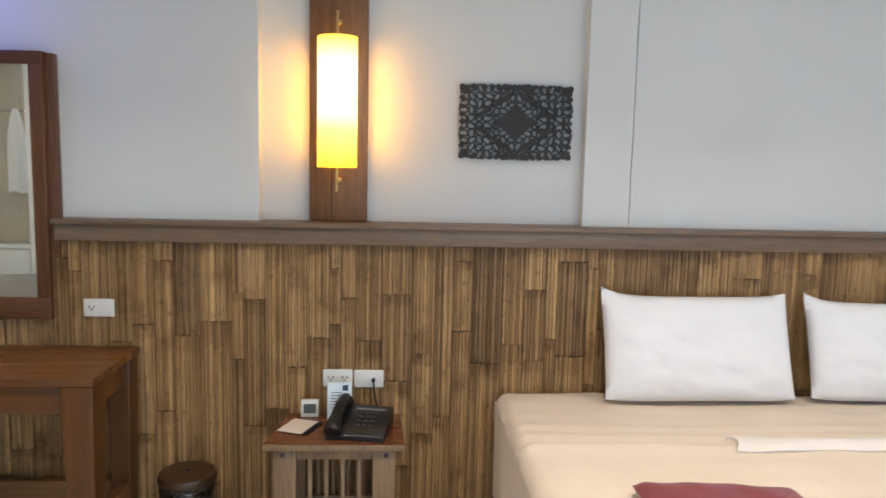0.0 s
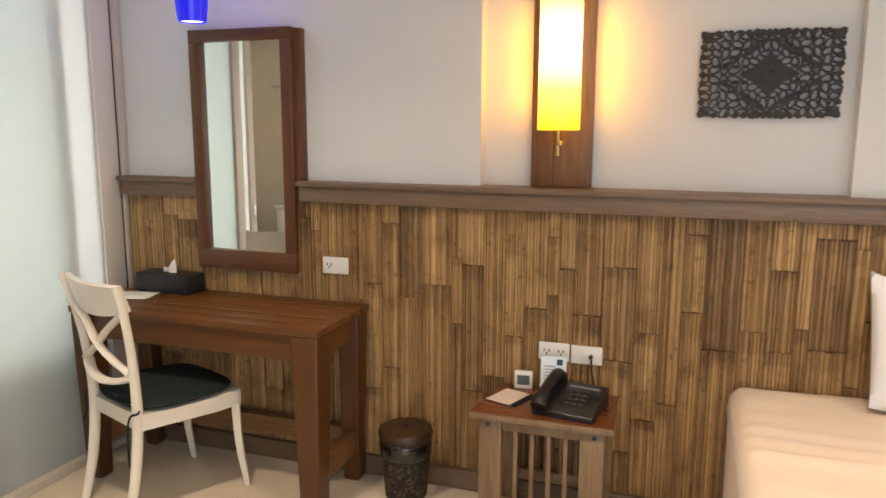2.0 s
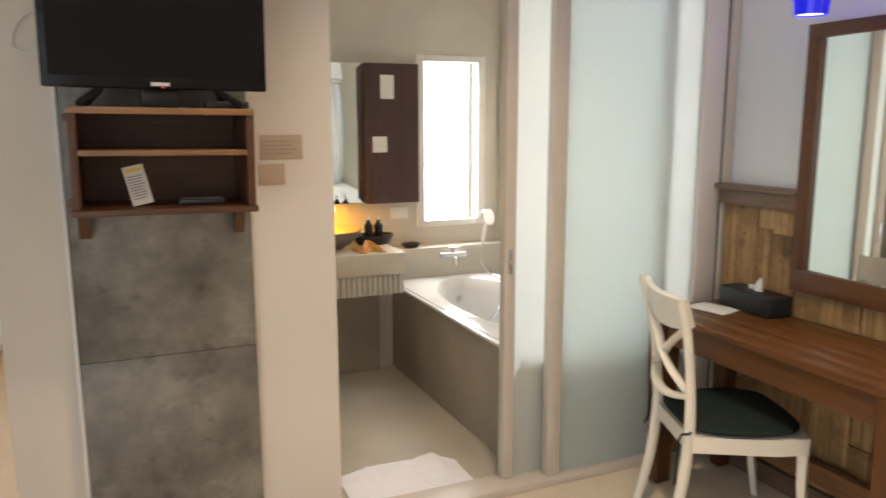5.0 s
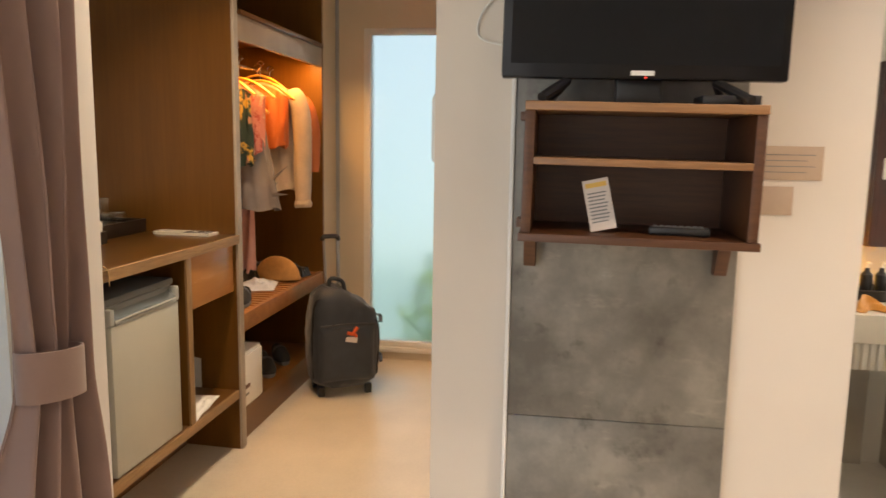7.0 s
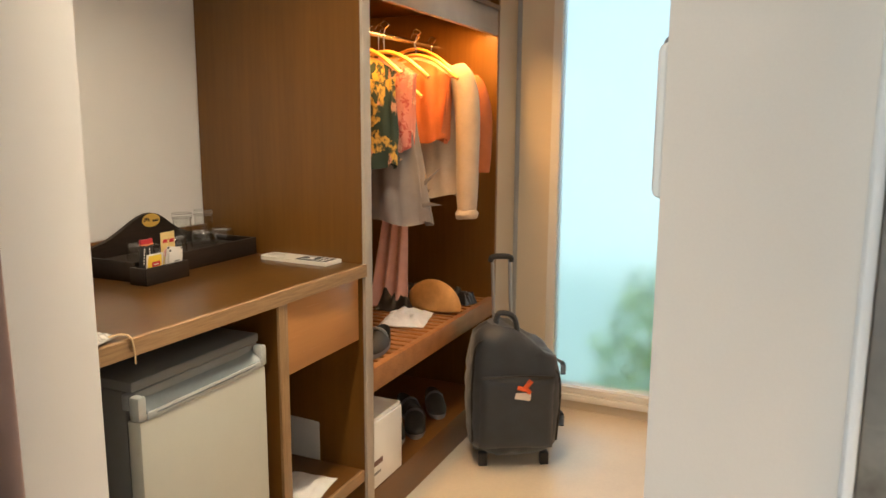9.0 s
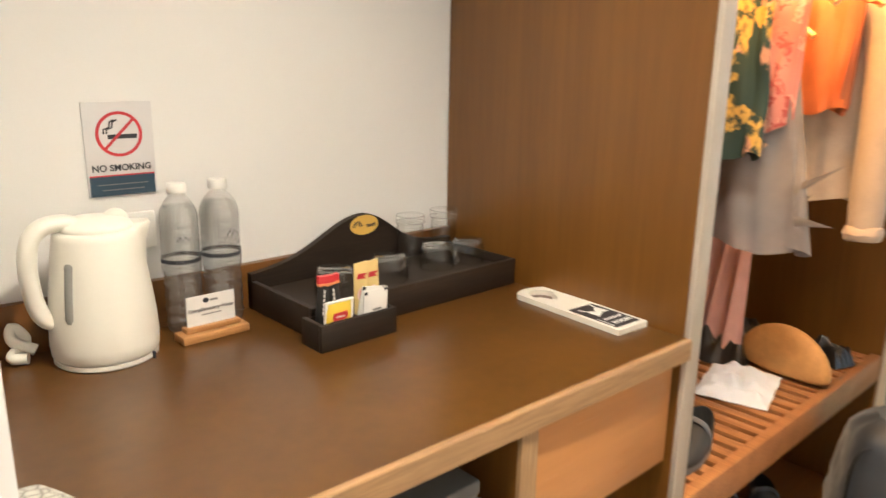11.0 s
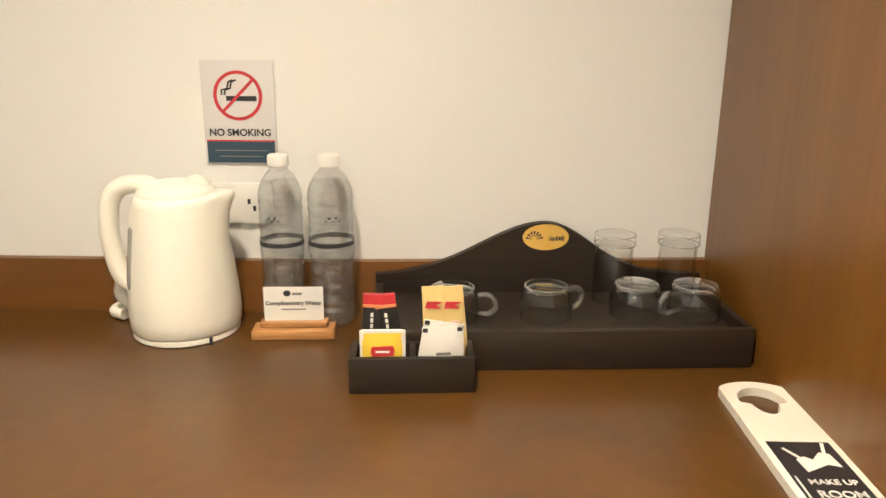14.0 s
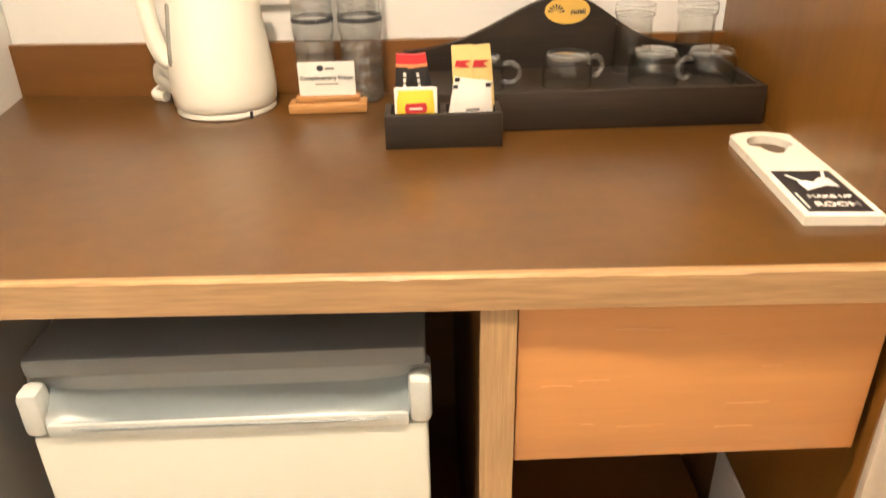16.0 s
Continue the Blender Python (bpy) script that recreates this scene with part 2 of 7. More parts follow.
def printed(name, a, b, c, scale, warp=0.0, stretch=1.0):
    """Blots of three colours on a ground, with soft wandering outlines."""
    m, nt, p = base_material(name)
    v = coords(nt, (1, 1, stretch))
    if warp:
        n = nt.nodes.new("ShaderNodeTexNoise")
        n.inputs["Scale"].default_value = scale * 0.9
        nt.links.new(v, n.inputs["Vector"])
        ad = nt.nodes.new("ShaderNodeVectorMath")
        ad.operation = "MULTIPLY_ADD"
        ad.inputs[1].default_value = (warp, warp, warp)
        nt.links.new(n.outputs["Color"], ad.inputs[0])
        nt.links.new(v, ad.inputs[2])
        v = ad.outputs[0]
    vo = nt.nodes.new("ShaderNodeTexVoronoi")
    vo.inputs["Scale"].default_value = scale
    nt.links.new(v, vo.inputs["Vector"])
    sep = nt.nodes.new("ShaderNodeSeparateColor")
    nt.links.new(vo.outputs["Color"], sep.inputs[0])
    col = ramp(nt, sep.outputs[0], ((0.0, a), (0.38, a), (0.48, b), (0.66, b), (0.76, c), (0.92, c)))
    col = mixed(nt, ramp(nt, noise_tex(nt, v, scale * 2.2, 3), ((0.42, (0, 0, 0)), (0.55, (1, 1, 1)))), a, col)
    nt.links.new(col, p.inputs["Base Color"])
    p.inputs["Roughness"].default_value = 0.75
    bumped(nt, p, noise_tex(nt, v, 300, 2), 0.2)
    return m


def bamboo_material():
    """Split canes: each cane its own tone, long fibres, dark stains and patches, joint shade painted on the ends."""
    m, nt, p = base_material("split_bamboo")
    v0 = coords(nt, (1, 1, 1))
    oi, geo = nt.nodes.new("ShaderNodeObjectInfo"), nt.nodes.new("ShaderNodeNewGeometry")
    ad = nt.nodes.new("ShaderNodeVectorMath")
    ad.operation = "MULTIPLY_ADD"
    ad.inputs[1].default_value = (37, 23, 11)
    nt.links.new(oi.outputs["Random"], ad.inputs[0])
    nt.links.new(v0, ad.inputs[2])
    mp = nt.nodes.new("ShaderNodeMapping")
    mp.inputs["Scale"].default_value = (1, 1, 0.035)
    nt.links.new(ad.outputs[0], mp.inputs[0])
    fibre, stain = noise_tex(nt, mp.outputs[0], 210, 4, 0.65), noise_tex(nt, ad.outputs[0], 5.5, 4, 0.6)
    col = ramp(nt, fibre, ((0.28, (0.28, 0.168, 0.072)), (0.50, (0.41, 0.258, 0.114)), (0.74, (0.52, 0.34, 0.16))))
    col = mixed(nt, 1.0, col, ramp(nt, geo.outputs["Random Per Island"], ((0.0, (0.66, 0.65, 0.64)), (0.22, (0.90, 0.89, 0.88)), (0.88, (1, 1, 1)), (1.0, (1.30, 1.33, 1.30)))), "MULTIPLY")
    col = mixed(nt, 1.0, col, ramp(nt, oi.outputs["Random"], ((0.0, (0.52, 0.49, 0.46)), (0.25, (0.80, 0.77, 0.73)), (0.75, (1, 1, 1)), (1.0, (1.1, 1.12, 1.1)))), "MULTIPLY")
    col = mixed(nt, 1.0, col, ramp(nt, stain, ((0.30, (0.45, 0.40, 0.34)), (0.46, (0.92, 0.91, 0.90)), (0.6, (1, 1, 1)))), "MULTIPLY")
    mottle = noise_tex(nt, ad.outputs[0], 30, 3, 0.6)
    col = mixed(nt, 1.0, col, ramp(nt, mottle, ((0.30, (0.55, 0.50, 0.44)), (0.40, (0.95, 0.94, 0.93)), (0.70, (1, 1, 1)), (0.80, (1.15, 1.17, 1.2)))), "MULTIPLY")
    # ends darkened in colour for the shade where strips overlap
    tc, sep = nt.nodes.new("ShaderNodeTexCoord"), nt.nodes.new("ShaderNodeSeparateXYZ")
    nt.links.new(tc.outputs["Generated"], sep.inputs[0])
    end = nt.nodes.new("ShaderNodeMath")
    end.operation = "MULTIPLY_ADD"
    end.inputs[1].default_value = 0.22
    nt.links.new(mottle, end.inputs[0])
    nt.links.new(sep.outputs[2], end.inputs[2])
    col = mixed(nt, 1.0, col, ramp(nt, end.outputs[0], ((0.06, (0.80, 0.77, 0.73)), (0.15, (1, 1, 1)), (0.98, (1, 1, 1)), (1.0, (0.74, 0.71, 0.67)))), "MULTIPLY")
    nt.links.new(col, p.inputs["Base Color"])
    p.inputs["Roughness"].default_value = 0.46
    bumped(nt, p, fibre, 0.3, 0.001)
    return m


def trowelled(name, colour):
    """Polished cement: clouds of two sizes, pale trowel smears and dark blots."""
    m, nt, p = base_material(name)
    v = coords(nt, (1, 1, 1))
    cloud, blot, smear = noise_tex(nt, v, 4.5, 6, 0.6), noise_tex(nt, v, 11, 4, 0.6), noise_tex(nt, coords(nt, (1, 1, 3.2)), 7, 5, 0.7)
    col = ramp(nt, cloud, ((0.34, shade(colour, 0.62)), (0.50, colour), (0.64, shade(colour, 1.45))))
    col = mixed(nt, 1.0, col, ramp(nt, blot, ((0.30, (0.60, 0.59, 0.57)), (0.42, (1, 1, 1)))), "MULTIPLY")
    col = mixed(nt, 1.0, col, ramp(nt, smear, ((0.58, (1, 1, 1)), (0.70, (1.28, 1.27, 1.25)))), "MULTIPLY")
    nt.links.new(col, p.inputs["Base Color"])
    nt.links.new(ramp(nt, cloud, ((0.3, (0.30, 0.30, 0.30)), (0.7, (0.52, 0.52, 0.52)))), p.inputs["Roughness"])
    bumped(nt, p, smear, 0.25, 0.002)
    return m


WHITE = plain("white_plaster", (0.76, 0.76, 0.75), 0.75, vary=0.03, scale=1.5, grain=300, bump=0.08)
# white plaster dimmed and warmed in colour for the light on the pier
PIERWHITE = plain("warm_lit_plaster", (0.66, 0.61, 0.545), 0.75, vary=0.05, scale=1.5, grain=300, bump=0.08)
# white plaster, lowered and blued in colour for the daylight on this wall
BEDWHITE = plain("daylight_toned_plaster", (0.6696, 0.6858, 0.702), 0.75, vary=0.04, scale=1.2, grain=300, bump=0.08)
# plaster toned beige for the yellow lamplight on the hall end
HALLEND = plain("lamplit_plaster", (0.62, 0.53, 0.40), 0.75, vary=0.05, scale=1.5, grain=300, bump=0.08)
CEIL = plain("ceiling_paint", (0.8, 0.8, 0.79), 0.8, vary=0.02, scale=1.5, grain=300, bump=0.05)
FLOOR = plain("polished_cream_floor", (0.66, 0.58, 0.46), 0.22, vary=0.10, scale=2.2, grain=60, bump=0.03)
BATHWALL = plain("bathroom_render", (0.56, 0.52, 0.44), 0.55, vary=0.08, scale=2.5, grain=150, bump=0.1)
BATHFLOOR = plain("bathroom_cement_floor", (0.50, 0.46, 0.39), 0.3, vary=0.12, scale=2.5, grain=90, bump=0.05)
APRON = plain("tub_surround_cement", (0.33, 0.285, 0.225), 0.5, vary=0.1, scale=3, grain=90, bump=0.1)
CONCRETE = trowelled("polished_concrete", (0.175, 0.166, 0.146))
BAMBOO = bamboo_material()
BACKING = plain("dark_backing", (0.085, 0.05, 0.026), 0.8)
RAIL = wood("grey_brown_rail", (0.13, 0.085, 0.055), (0.21, 0.145, 0.10), "x", 0.42, 10)
SKIRT = wood("brown_skirting", (0.12, 0.075, 0.045), (0.2, 0.135, 0.085), "x", 0.45, 10)
BOARD = wood("lamp_board_wood", (0.14, 0.062, 0.024), (0.24, 0.12, 0.052), "z", 0.45, 9)
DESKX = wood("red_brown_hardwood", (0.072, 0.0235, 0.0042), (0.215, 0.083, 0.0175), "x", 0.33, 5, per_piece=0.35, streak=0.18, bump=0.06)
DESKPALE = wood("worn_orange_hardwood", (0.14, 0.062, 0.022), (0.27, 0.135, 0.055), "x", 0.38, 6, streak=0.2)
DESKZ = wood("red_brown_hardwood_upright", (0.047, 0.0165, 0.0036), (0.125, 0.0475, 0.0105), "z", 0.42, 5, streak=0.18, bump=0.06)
MIRRORWOOD = wood("mirror_frame_wood", (0.085, 0.032, 0.013), (0.15, 0.062, 0.026), "z", 0.38, 8)
MIRRORWOODX = wood("mirror_frame_wood_cross", (0.085, 0.032, 0.013), (0.15, 0.062, 0.026), "x", 0.38, 8)
NIGHTTOP = wood("nightstand_top_wood", (0.10, 0.028, 0.010), (0.21, 0.068, 0.022), "x", 0.25, 8, coat=0.3)
NIGHTLEG = wood("nightstand_pale_wood", (0.156, 0.0975, 0.05304), (0.2808, 0.195, 0.1131), "z", 0.42, 9)
CABX = wood("cabinet_veneer", (0.1196, 0.04545, 0.00874), (0.1932, 0.08216, 0.01835), "x", 0.34, 3.5, coat=0.15, bump=0.03, streak=0.12)
WORKTOP = plain("worn_brown_worktop", (0.086, 0.0372, 0.0068), 0.30, vary=0.32, scale=5, grain=40, bump=0.02, coat=0.15)
CABZ = wood("cabinet_veneer_upright", (0.115, 0.0445, 0.0056), (0.190, 0.081, 0.0122), "z", 0.36, 4, coat=0.25, bump=0.03, streak=0.15)
EDGEX = wood("pale_edge_band", (0.24, 0.132, 0.056), (0.368, 0.232, 0.112), "x", 0.42, 12)
EDGEZ = wood("pale_edge_band_upright", (0.225, 0.1237, 0.0525), (0.345, 0.2175, 0.105), "z", 0.42, 12)
RACK = wood("rack_slat_wood", (0.22, 0.085, 0.027), (0.40, 0.185, 0.068), "y", 0.4, 12)
SHELFWOOD = wood("tv_shelf_wood", (0.058, 0.020, 0.0075), (0.105, 0.040, 0.0145), "y", 0.45, 9)
SHELFEDGE = wood("tv_shelf_edge", (0.20, 0.095, 0.038), (0.32, 0.165, 0.07), "y", 0.4, 9)
DARKTRAY = wood("dark_stained_tray", (0.0072, 0.0046, 0.0030), (0.026, 0.0150, 0.0085), "x", 0.55, 14)
PINE = wood("varnished_pine", (0.36, 0.17, 0.055), (0.55, 0.29, 0.11), "x", 0.4, 14)
CARVED = wood("dark_carved_wood", (0.012, 0.011, 0.012), (0.04, 0.034, 0.032), "x", 0.6, 12)
SHEETC = plain("cotton_bedding", (0.68, 0.57, 0.455), 0.85, vary=0.04, scale=5, grain=500, bump=0.15, sheen=0.2)
PILLOWC = plain("white_cotton", (0.79, 0.80, 0.84), 0.85, vary=0.03, scale=5, grain=500, bump=0.15, sheen=0.2)
REDCLOTH = plain("crimson_cloth", (0.165, 0.009, 0.0165), 0.8, vary=0.1, scale=14, grain=400, bump=0.2, sheen=0.3)
CURTAINC = plain("mauve_brown_drape", (0.27, 0.18, 0.155), 0.85, vary=0.08, scale=6, grain=400, bump=0.2, sheen=0.3)
GREENPAD = plain("dark_green_cushion", (0.0035, 0.013, 0.011), 0.85, vary=0.12, scale=12, grain=350, bump=0.25)
CREAM = plain("cream_lacquer", (0.7752, 0.7434, 0.6572), 0.35, vary=0.04, scale=8, grain=200, bump=0.04)
ALU = plain("pale_door_frame", (0.58, 0.53, 0.47), 0.4, vary=0.04, scale=4, grain=200, bump=0.03)
WINFRAME = plain("white_window_frame", (0.72, 0.70, 0.66), 0.45, vary=0.04, scale=4)
GASKET = plain("dark_gasket", (0.02, 0.02, 0.022), 0.6)
FROST = frosted("etched_glass", (0.91, 0.96, 0.96))
FROSTHALL = glass("hall_etched_glass", (0.93, 0.97, 0.98), 0.32, 1.3)
CLEAR = thin_glass("clear_glass", (0.93, 0.955, 0.945), 0.5)
PETG = thin_glass("bottle_plastic", (0.95, 0.96, 0.965), 0.85, 0.17, 0.04, 1.0)
WATERM = thin_glass("drinking_water", (0.955, 0.965, 0.965), 0.6, 0.05, 0.015, 0.6)
CUPGLASS = thin_glass("cup_glass", (0.985, 0.99, 0.985), 0.95, 0.05, 0.0, 0.2)
# strong white share imitates highlights along the glass edges
RIMGLASS = thin_glass("highlit_glass_edge", (0.95, 0.96, 0.955), 0.95, 0.22, 0.24)
HANDLEGLASS = thin_glass("clear_handle_glass", (0.97, 0.975, 0.97), 0.95, 0.12, 0.06)
MIRROR = plain("silvered_mirror", (0.86, 0.90, 0.87), 0.02, 1.0, vary=0.01, bump=0)
CHROME = plain("chrome", (0.75, 0.77, 0.8), 0.12, 1.0, vary=0.03, bump=0)
BRASS = plain("warm_brass", (0.62, 0.42, 0.16), 0.3, 1.0, vary=0.05, bump=0)
BLACKPL = plain("black_plastic", (0.012, 0.012, 0.013), 0.35, vary=0.1, scale=20, bump=0.05)
GLOSSBLACK = plain("glossy_black", (0.006, 0.006, 0.007), 0.2, vary=0.05, bump=0)
GLOSSBLACK.node_tree.nodes["Principled BSDF"].inputs["Specular IOR Level"].default_value = 0.2
GREYPL = plain("grey_plastic", (0.20, 0.20, 0.20), 0.45, vary=0.06)
WHITEPL = plain("white_plastic", (0.74, 0.74, 0.71), 0.35, vary=0.03, bump=0.03)
CREAMPL = plain("cream_plastic", (0.80, 0.785, 0.71), 0.28, vary=0.03, bump=0.02)
PAPER = plain("white_paper", (0.76, 0.75, 0.72), 0.8, vary=0.03, bump=0.05)
TANPAPER = plain("tan_paper", (0.66, 0.56, 0.47), 0.8, vary=0.05, bump=0.05)
INK = plain("dark_ink", (0.03, 0.032, 0.04), 0.7, bump=0)
NAVY = plain("navy_print", (0.028, 0.062, 0.10), 0.6, bump=0)
REDINK = plain("red_print", (0.55, 0.035, 0.045), 0.55, bump=0)
YELLOW = plain("yellow_sachet", (0.82, 0.60, 0.06), 0.4, vary=0.05, bump=0.1)
GOLD = plain("gold_label", (0.72, 0.46, 0.10), 0.35, vary=0.05, bump=0)
CERAMIC = plain("white_ceramic", (0.80, 0.80, 0.78), 0.12, vary=0.02, bump=0)
BASINC = plain("grey_stoneware", (0.20, 0.18, 0.155), 0.4, vary=0.15, scale=20)

# ---- the setting ----
def setting(name, bm, material, label, category):
    return single(name, bm, material, label, category, "structure")


setting("floor", boxes((-5.7, 3.15, -0.95, 3.42, -0.12, 0.0), (-5.7, -2.4, -1.72, -0.95, -0.12, 0.0)), FLOOR, "polished cream cement floor of bedroom and hall", "floor")
setting("floor_bath", boxes((-4.45, -2.60, 0.455, 3.05, 0.0, 0.005)), BATHFLOOR, "beige cement bathroom floor", "floor")
setting("ceiling", boxes((-5.7, 3.15, -0.95, 3.42, 2.7, 2.82), (-5.7, -2.4, -1.72, -0.95, 2.7, 2.82)), CEIL, "plain white painted ceiling", "ceiling")
setting("wall_north", boxes((-2.75, -0.865, 3.24, 3.42, 0, 2.7), (-0.865, 0.443, 3.31, 3.42, 0, 2.7), (0.443, 0.634, 3.24, 3.42, 0, 2.7), (0.638, 3.0, 3.24, 3.42, 0, 2.7), (0.634, 0.638, 3.25, 3.42, 0, 2.7)),
        BEDWHITE, "white plaster bed wall with a shallow recess", "wall")
setting("wall_east", boxes((3.0, 3.15, -0.95, 3.42, 0, 2.7)), WHITE, "plain white plaster side wall", "wall")
setting("wall_south", boxes((-2.45, -2.38, -0.95, -0.74, 0, 2.7), (2.8, 3.0, -0.95, -0.74, 0, 2.7), (-2.38, 2.8, -0.95, -0.74, 2.35, 2.7)), WHITE, "white wall round the terrace door", "wall")
setting("wall_tv", boxes((-2.75, -2.6, 0.355, 1.415, 0, 2.7)), PIERWHITE, "white plaster pier that carries the television", "wall")
setting("wall_hall", boxes((-5.55, -2.75, 0.355, 0.455, 0, 2.7)), WHITE, "white wall between hall and bathroom", "wall")
setting("wall_hall_end", boxes((-5.7, -5.55, -1.70, -0.585, 0, 2.7), (-5.7, -5.55, 0.06, 0.455, 0, 2.7), (-5.7, -5.55, -0.585, 0.06, 0, 0.10), (-5.7, -5.55, -0.585, 0.06, 2.2, 2.7)), HALLEND, "end wall of the hall with a tall window, lamplight in its beige", "wall")
setting("wall_filler", boxes((-5.55, -5.268, -1.52, -0.805, 0, 2.7)), HALLEND, "wall end beside the wardrobe, lamplight in its beige", "wall")
# thin grey strip put in for the dark line of shade in the corner
setting("corner_shade_strip", boxes((-5.549, -5.541, -0.804, -0.780, 0, 2.7), bevel=0.003), plain("corner_shade_grey", (0.36, 0.37, 0.38), 0.5), "grey strip drawn for the shaded corner at the hall end", "trim")
setting("wall_minibar", prism(bmesh.new(), [(-5.55, -1.70), (-2.45, -1.70), (-2.45, -1.575), (-3.3, -1.52), (-5.55, -1.52)], 0, 2.7), WHITE, "white wall behind minibar and wardrobe", "wall")
setting("wall_stub", prism(bmesh.new(), [(-2.757, -0.71), (-2.63, -0.71), (-2.45, -0.80), (-2.45, -1.572), (-2.645, -1.56)], 0, 2.7), WHITE, "white wall end beside the minibar", "wall")
setting("wall_bath_window", boxes((-4.6, -4.45, 0.455, 2.505, 0, 2.7), (-4.6, -4.45, 2.90, 3.2, 0, 2.7), (-4.6, -4.45, 2.505, 2.90, 0, 0.90), (-4.6, -4.45, 2.505, 2.90, 1.92, 2.7)), BATHWALL, "beige rendered bathroom wall with a window", "wall")
setting("wall_bath_north", boxes((-4.45, -2.66, 3.05, 3.2, 0, 2.7)), BATHWALL, "beige rendered wall beside the bathtub", "wall")
setting("wall_over_door", boxes((-2.75, -2.6, 1.415, 3.24, 2.42, 2.7)), WHITE, "white lintel over the glass partition", "wall")
setting("baseboard", boxes((-2.56, 3.0, 3.18, 3.215, 0, 0.085), bevel=0.003), SKIRT, "brown wooden baseboard under the bamboo", "baseboard")
setting("wall_backing", boxes((-2.60, 3.0, 3.215, 3.24, 0, 1.2)), BACKING, "dark board behind the bamboo strips", "wall")
rail = thing("trim", label="grey-brown wooden rail capping the bamboo wainscot", category="trim", kind="structure")
for x0, x1 in ((-2.575, -2.15), (-1.64, 3.0)):
    part("rail", boxes((x0, x1, 3.17, 3.24, 1.185, 1.25), bevel=0.003), RAIL, rail)
    part("rail_cap", boxes((x0 - 0.008, x1, 3.152, 3.31 if x0 > -2 else 3.24, 1.25, 1.27), bevel=0.004), RAIL, rail)

# terrace door behind the viewer
terrace = thing("door_terrace", label="sliding glass terrace door in a white frame", category="door", kind="structure")
for x0, x1 in ((-2.38, -2.33), (0.16, 0.24), (2.75, 2.8)):
    part("door_frame", boxes((x0, x1, -0.93, -0.88, 0, 2.35), bevel=0.003), WINFRAME, terrace)
part("door_frame", boxes((-2.38, 2.8, -0.93, -0.88, 2.30, 2.35)), WINFRAME, terrace)
for x0, x1 in ((-2.33, 0.16), (0.24, 2.75)):
    p = part("pane", boxes((x0, x1, -0.91, -0.902, 0.0, 2.30)), CLEAR, terrace)
    p.visible_shadow = False

# hall window
hallwin = thing("window_hall", label="tall frosted window in a white frame, daylight and green behind", category="window", kind="structure")
part("window_frame", boxes((-5.60, -5.545, -0.612, -0.565, 0.09, 2.22), (-5.60, -5.545, 0.035, 0.08, 0.09, 2.22), (-5.60, -5.545, -0.565, 0.035, 2.18, 2.22), (-5.60, -5.545, -0.565, 0.035, 0.09, 0.125), bevel=0.003), WINFRAME, hallwin)
p = part("pane", boxes((-5.585, -5.579, -0.565, 0.035, 0.125, 2.18)), FROSTHALL, hallwin, "frosted pane")
p.visible_shadow = False
part("window_sill", boxes((-5.56, -5.525, -0.64, 0.10, 0.055, 0.09), bevel=0.004), WINFRAME, hallwin)

# bathroom window
bathwin = thing("window_bath", label="bathroom window, glaring white daylight", category="window", kind="structure")
part("window_frame", boxes((-4.47, -4.435, 2.46, 2.515, 0.87, 1.95), (-4.47, -4.435, 2.89, 2.945, 0.87, 1.95), (-4.47, -4.435, 2.515, 2.89, 1.91, 1.95), (-4.47, -4.435, 2.515, 2.89, 0.87, 0.91), bevel=0.004), WINFRAME, bathwin)
p = part("pane", boxes((-4.56, -4.554, 2.505, 2.90, 0.90, 1.92)), CLEAR, bathwin)
p.visible_shadow = False

# glass partition and sliding door of the bathroom
gp = thing("glass_partition", label="frosted glass bathroom partition with pale metal frames", category="glass partition", kind="structure")
part("track", boxes((-2.70, -2.565, 1.415, 3.24, 0.0, 0.035), bevel=0.004), ALU, gp, "pale floor track")
part("track", boxes((-2.70, -2.57, 1.415, 3.24, 2.36, 2.42), bevel=0.004), ALU, gp)
for y0, y1, x0, x1 in ((2.315, 2.378, -2.635, -2.585), (3.195, 3.238, -2.635, -2.575)):
    part("mullion", boxes((x0, x1, y0, y1, 0.035, 2.36), bevel=0.004), ALU, gp)
part("pane", boxes((-2.615, -2.605, 2.378, 3.07, 0.035, 2.36)), FROST, gp, "frosted pane")
part("stile", boxes((-2.632, -2.590, 3.07, 3.187, 0.035, 2.36), bevel=0.003), WINFRAME, gp, "white end stile")
part("gasket", boxes((-2.617, -2.590, 3.188, 3.196, 0.035, 2.36)), GASKET, gp, "black rubber gasket")
sl = thing("sliding_door", label="frosted glass sliding door, pushed open", category="door", kind="structure")
for y0, y1 in ((2.132, 2.182), (2.87, 2.92)):
    part("stile", boxes((-2.69, -2.645, y0, y1, 0.036, 2.36), bevel=0.004), ALU, sl)
part("pane", boxes((-2.671, -2.663, 2.182, 2.87, 0.036, 2.36)), FROST, sl, "frosted pane")
part("pull", boxes((-2.642, -2.638, 2.146, 2.162, 0.93, 1.03), bevel=0.003), CHROME, sl, "small recessed pull")
part("threshold", boxes((-2.72, -2.57, 1.42, 2.13, 0.0, 0.02), bevel=0.004), ALU, thing("trim", label="pale door threshold strip at the bathroom", category="trim", kind="structure"))

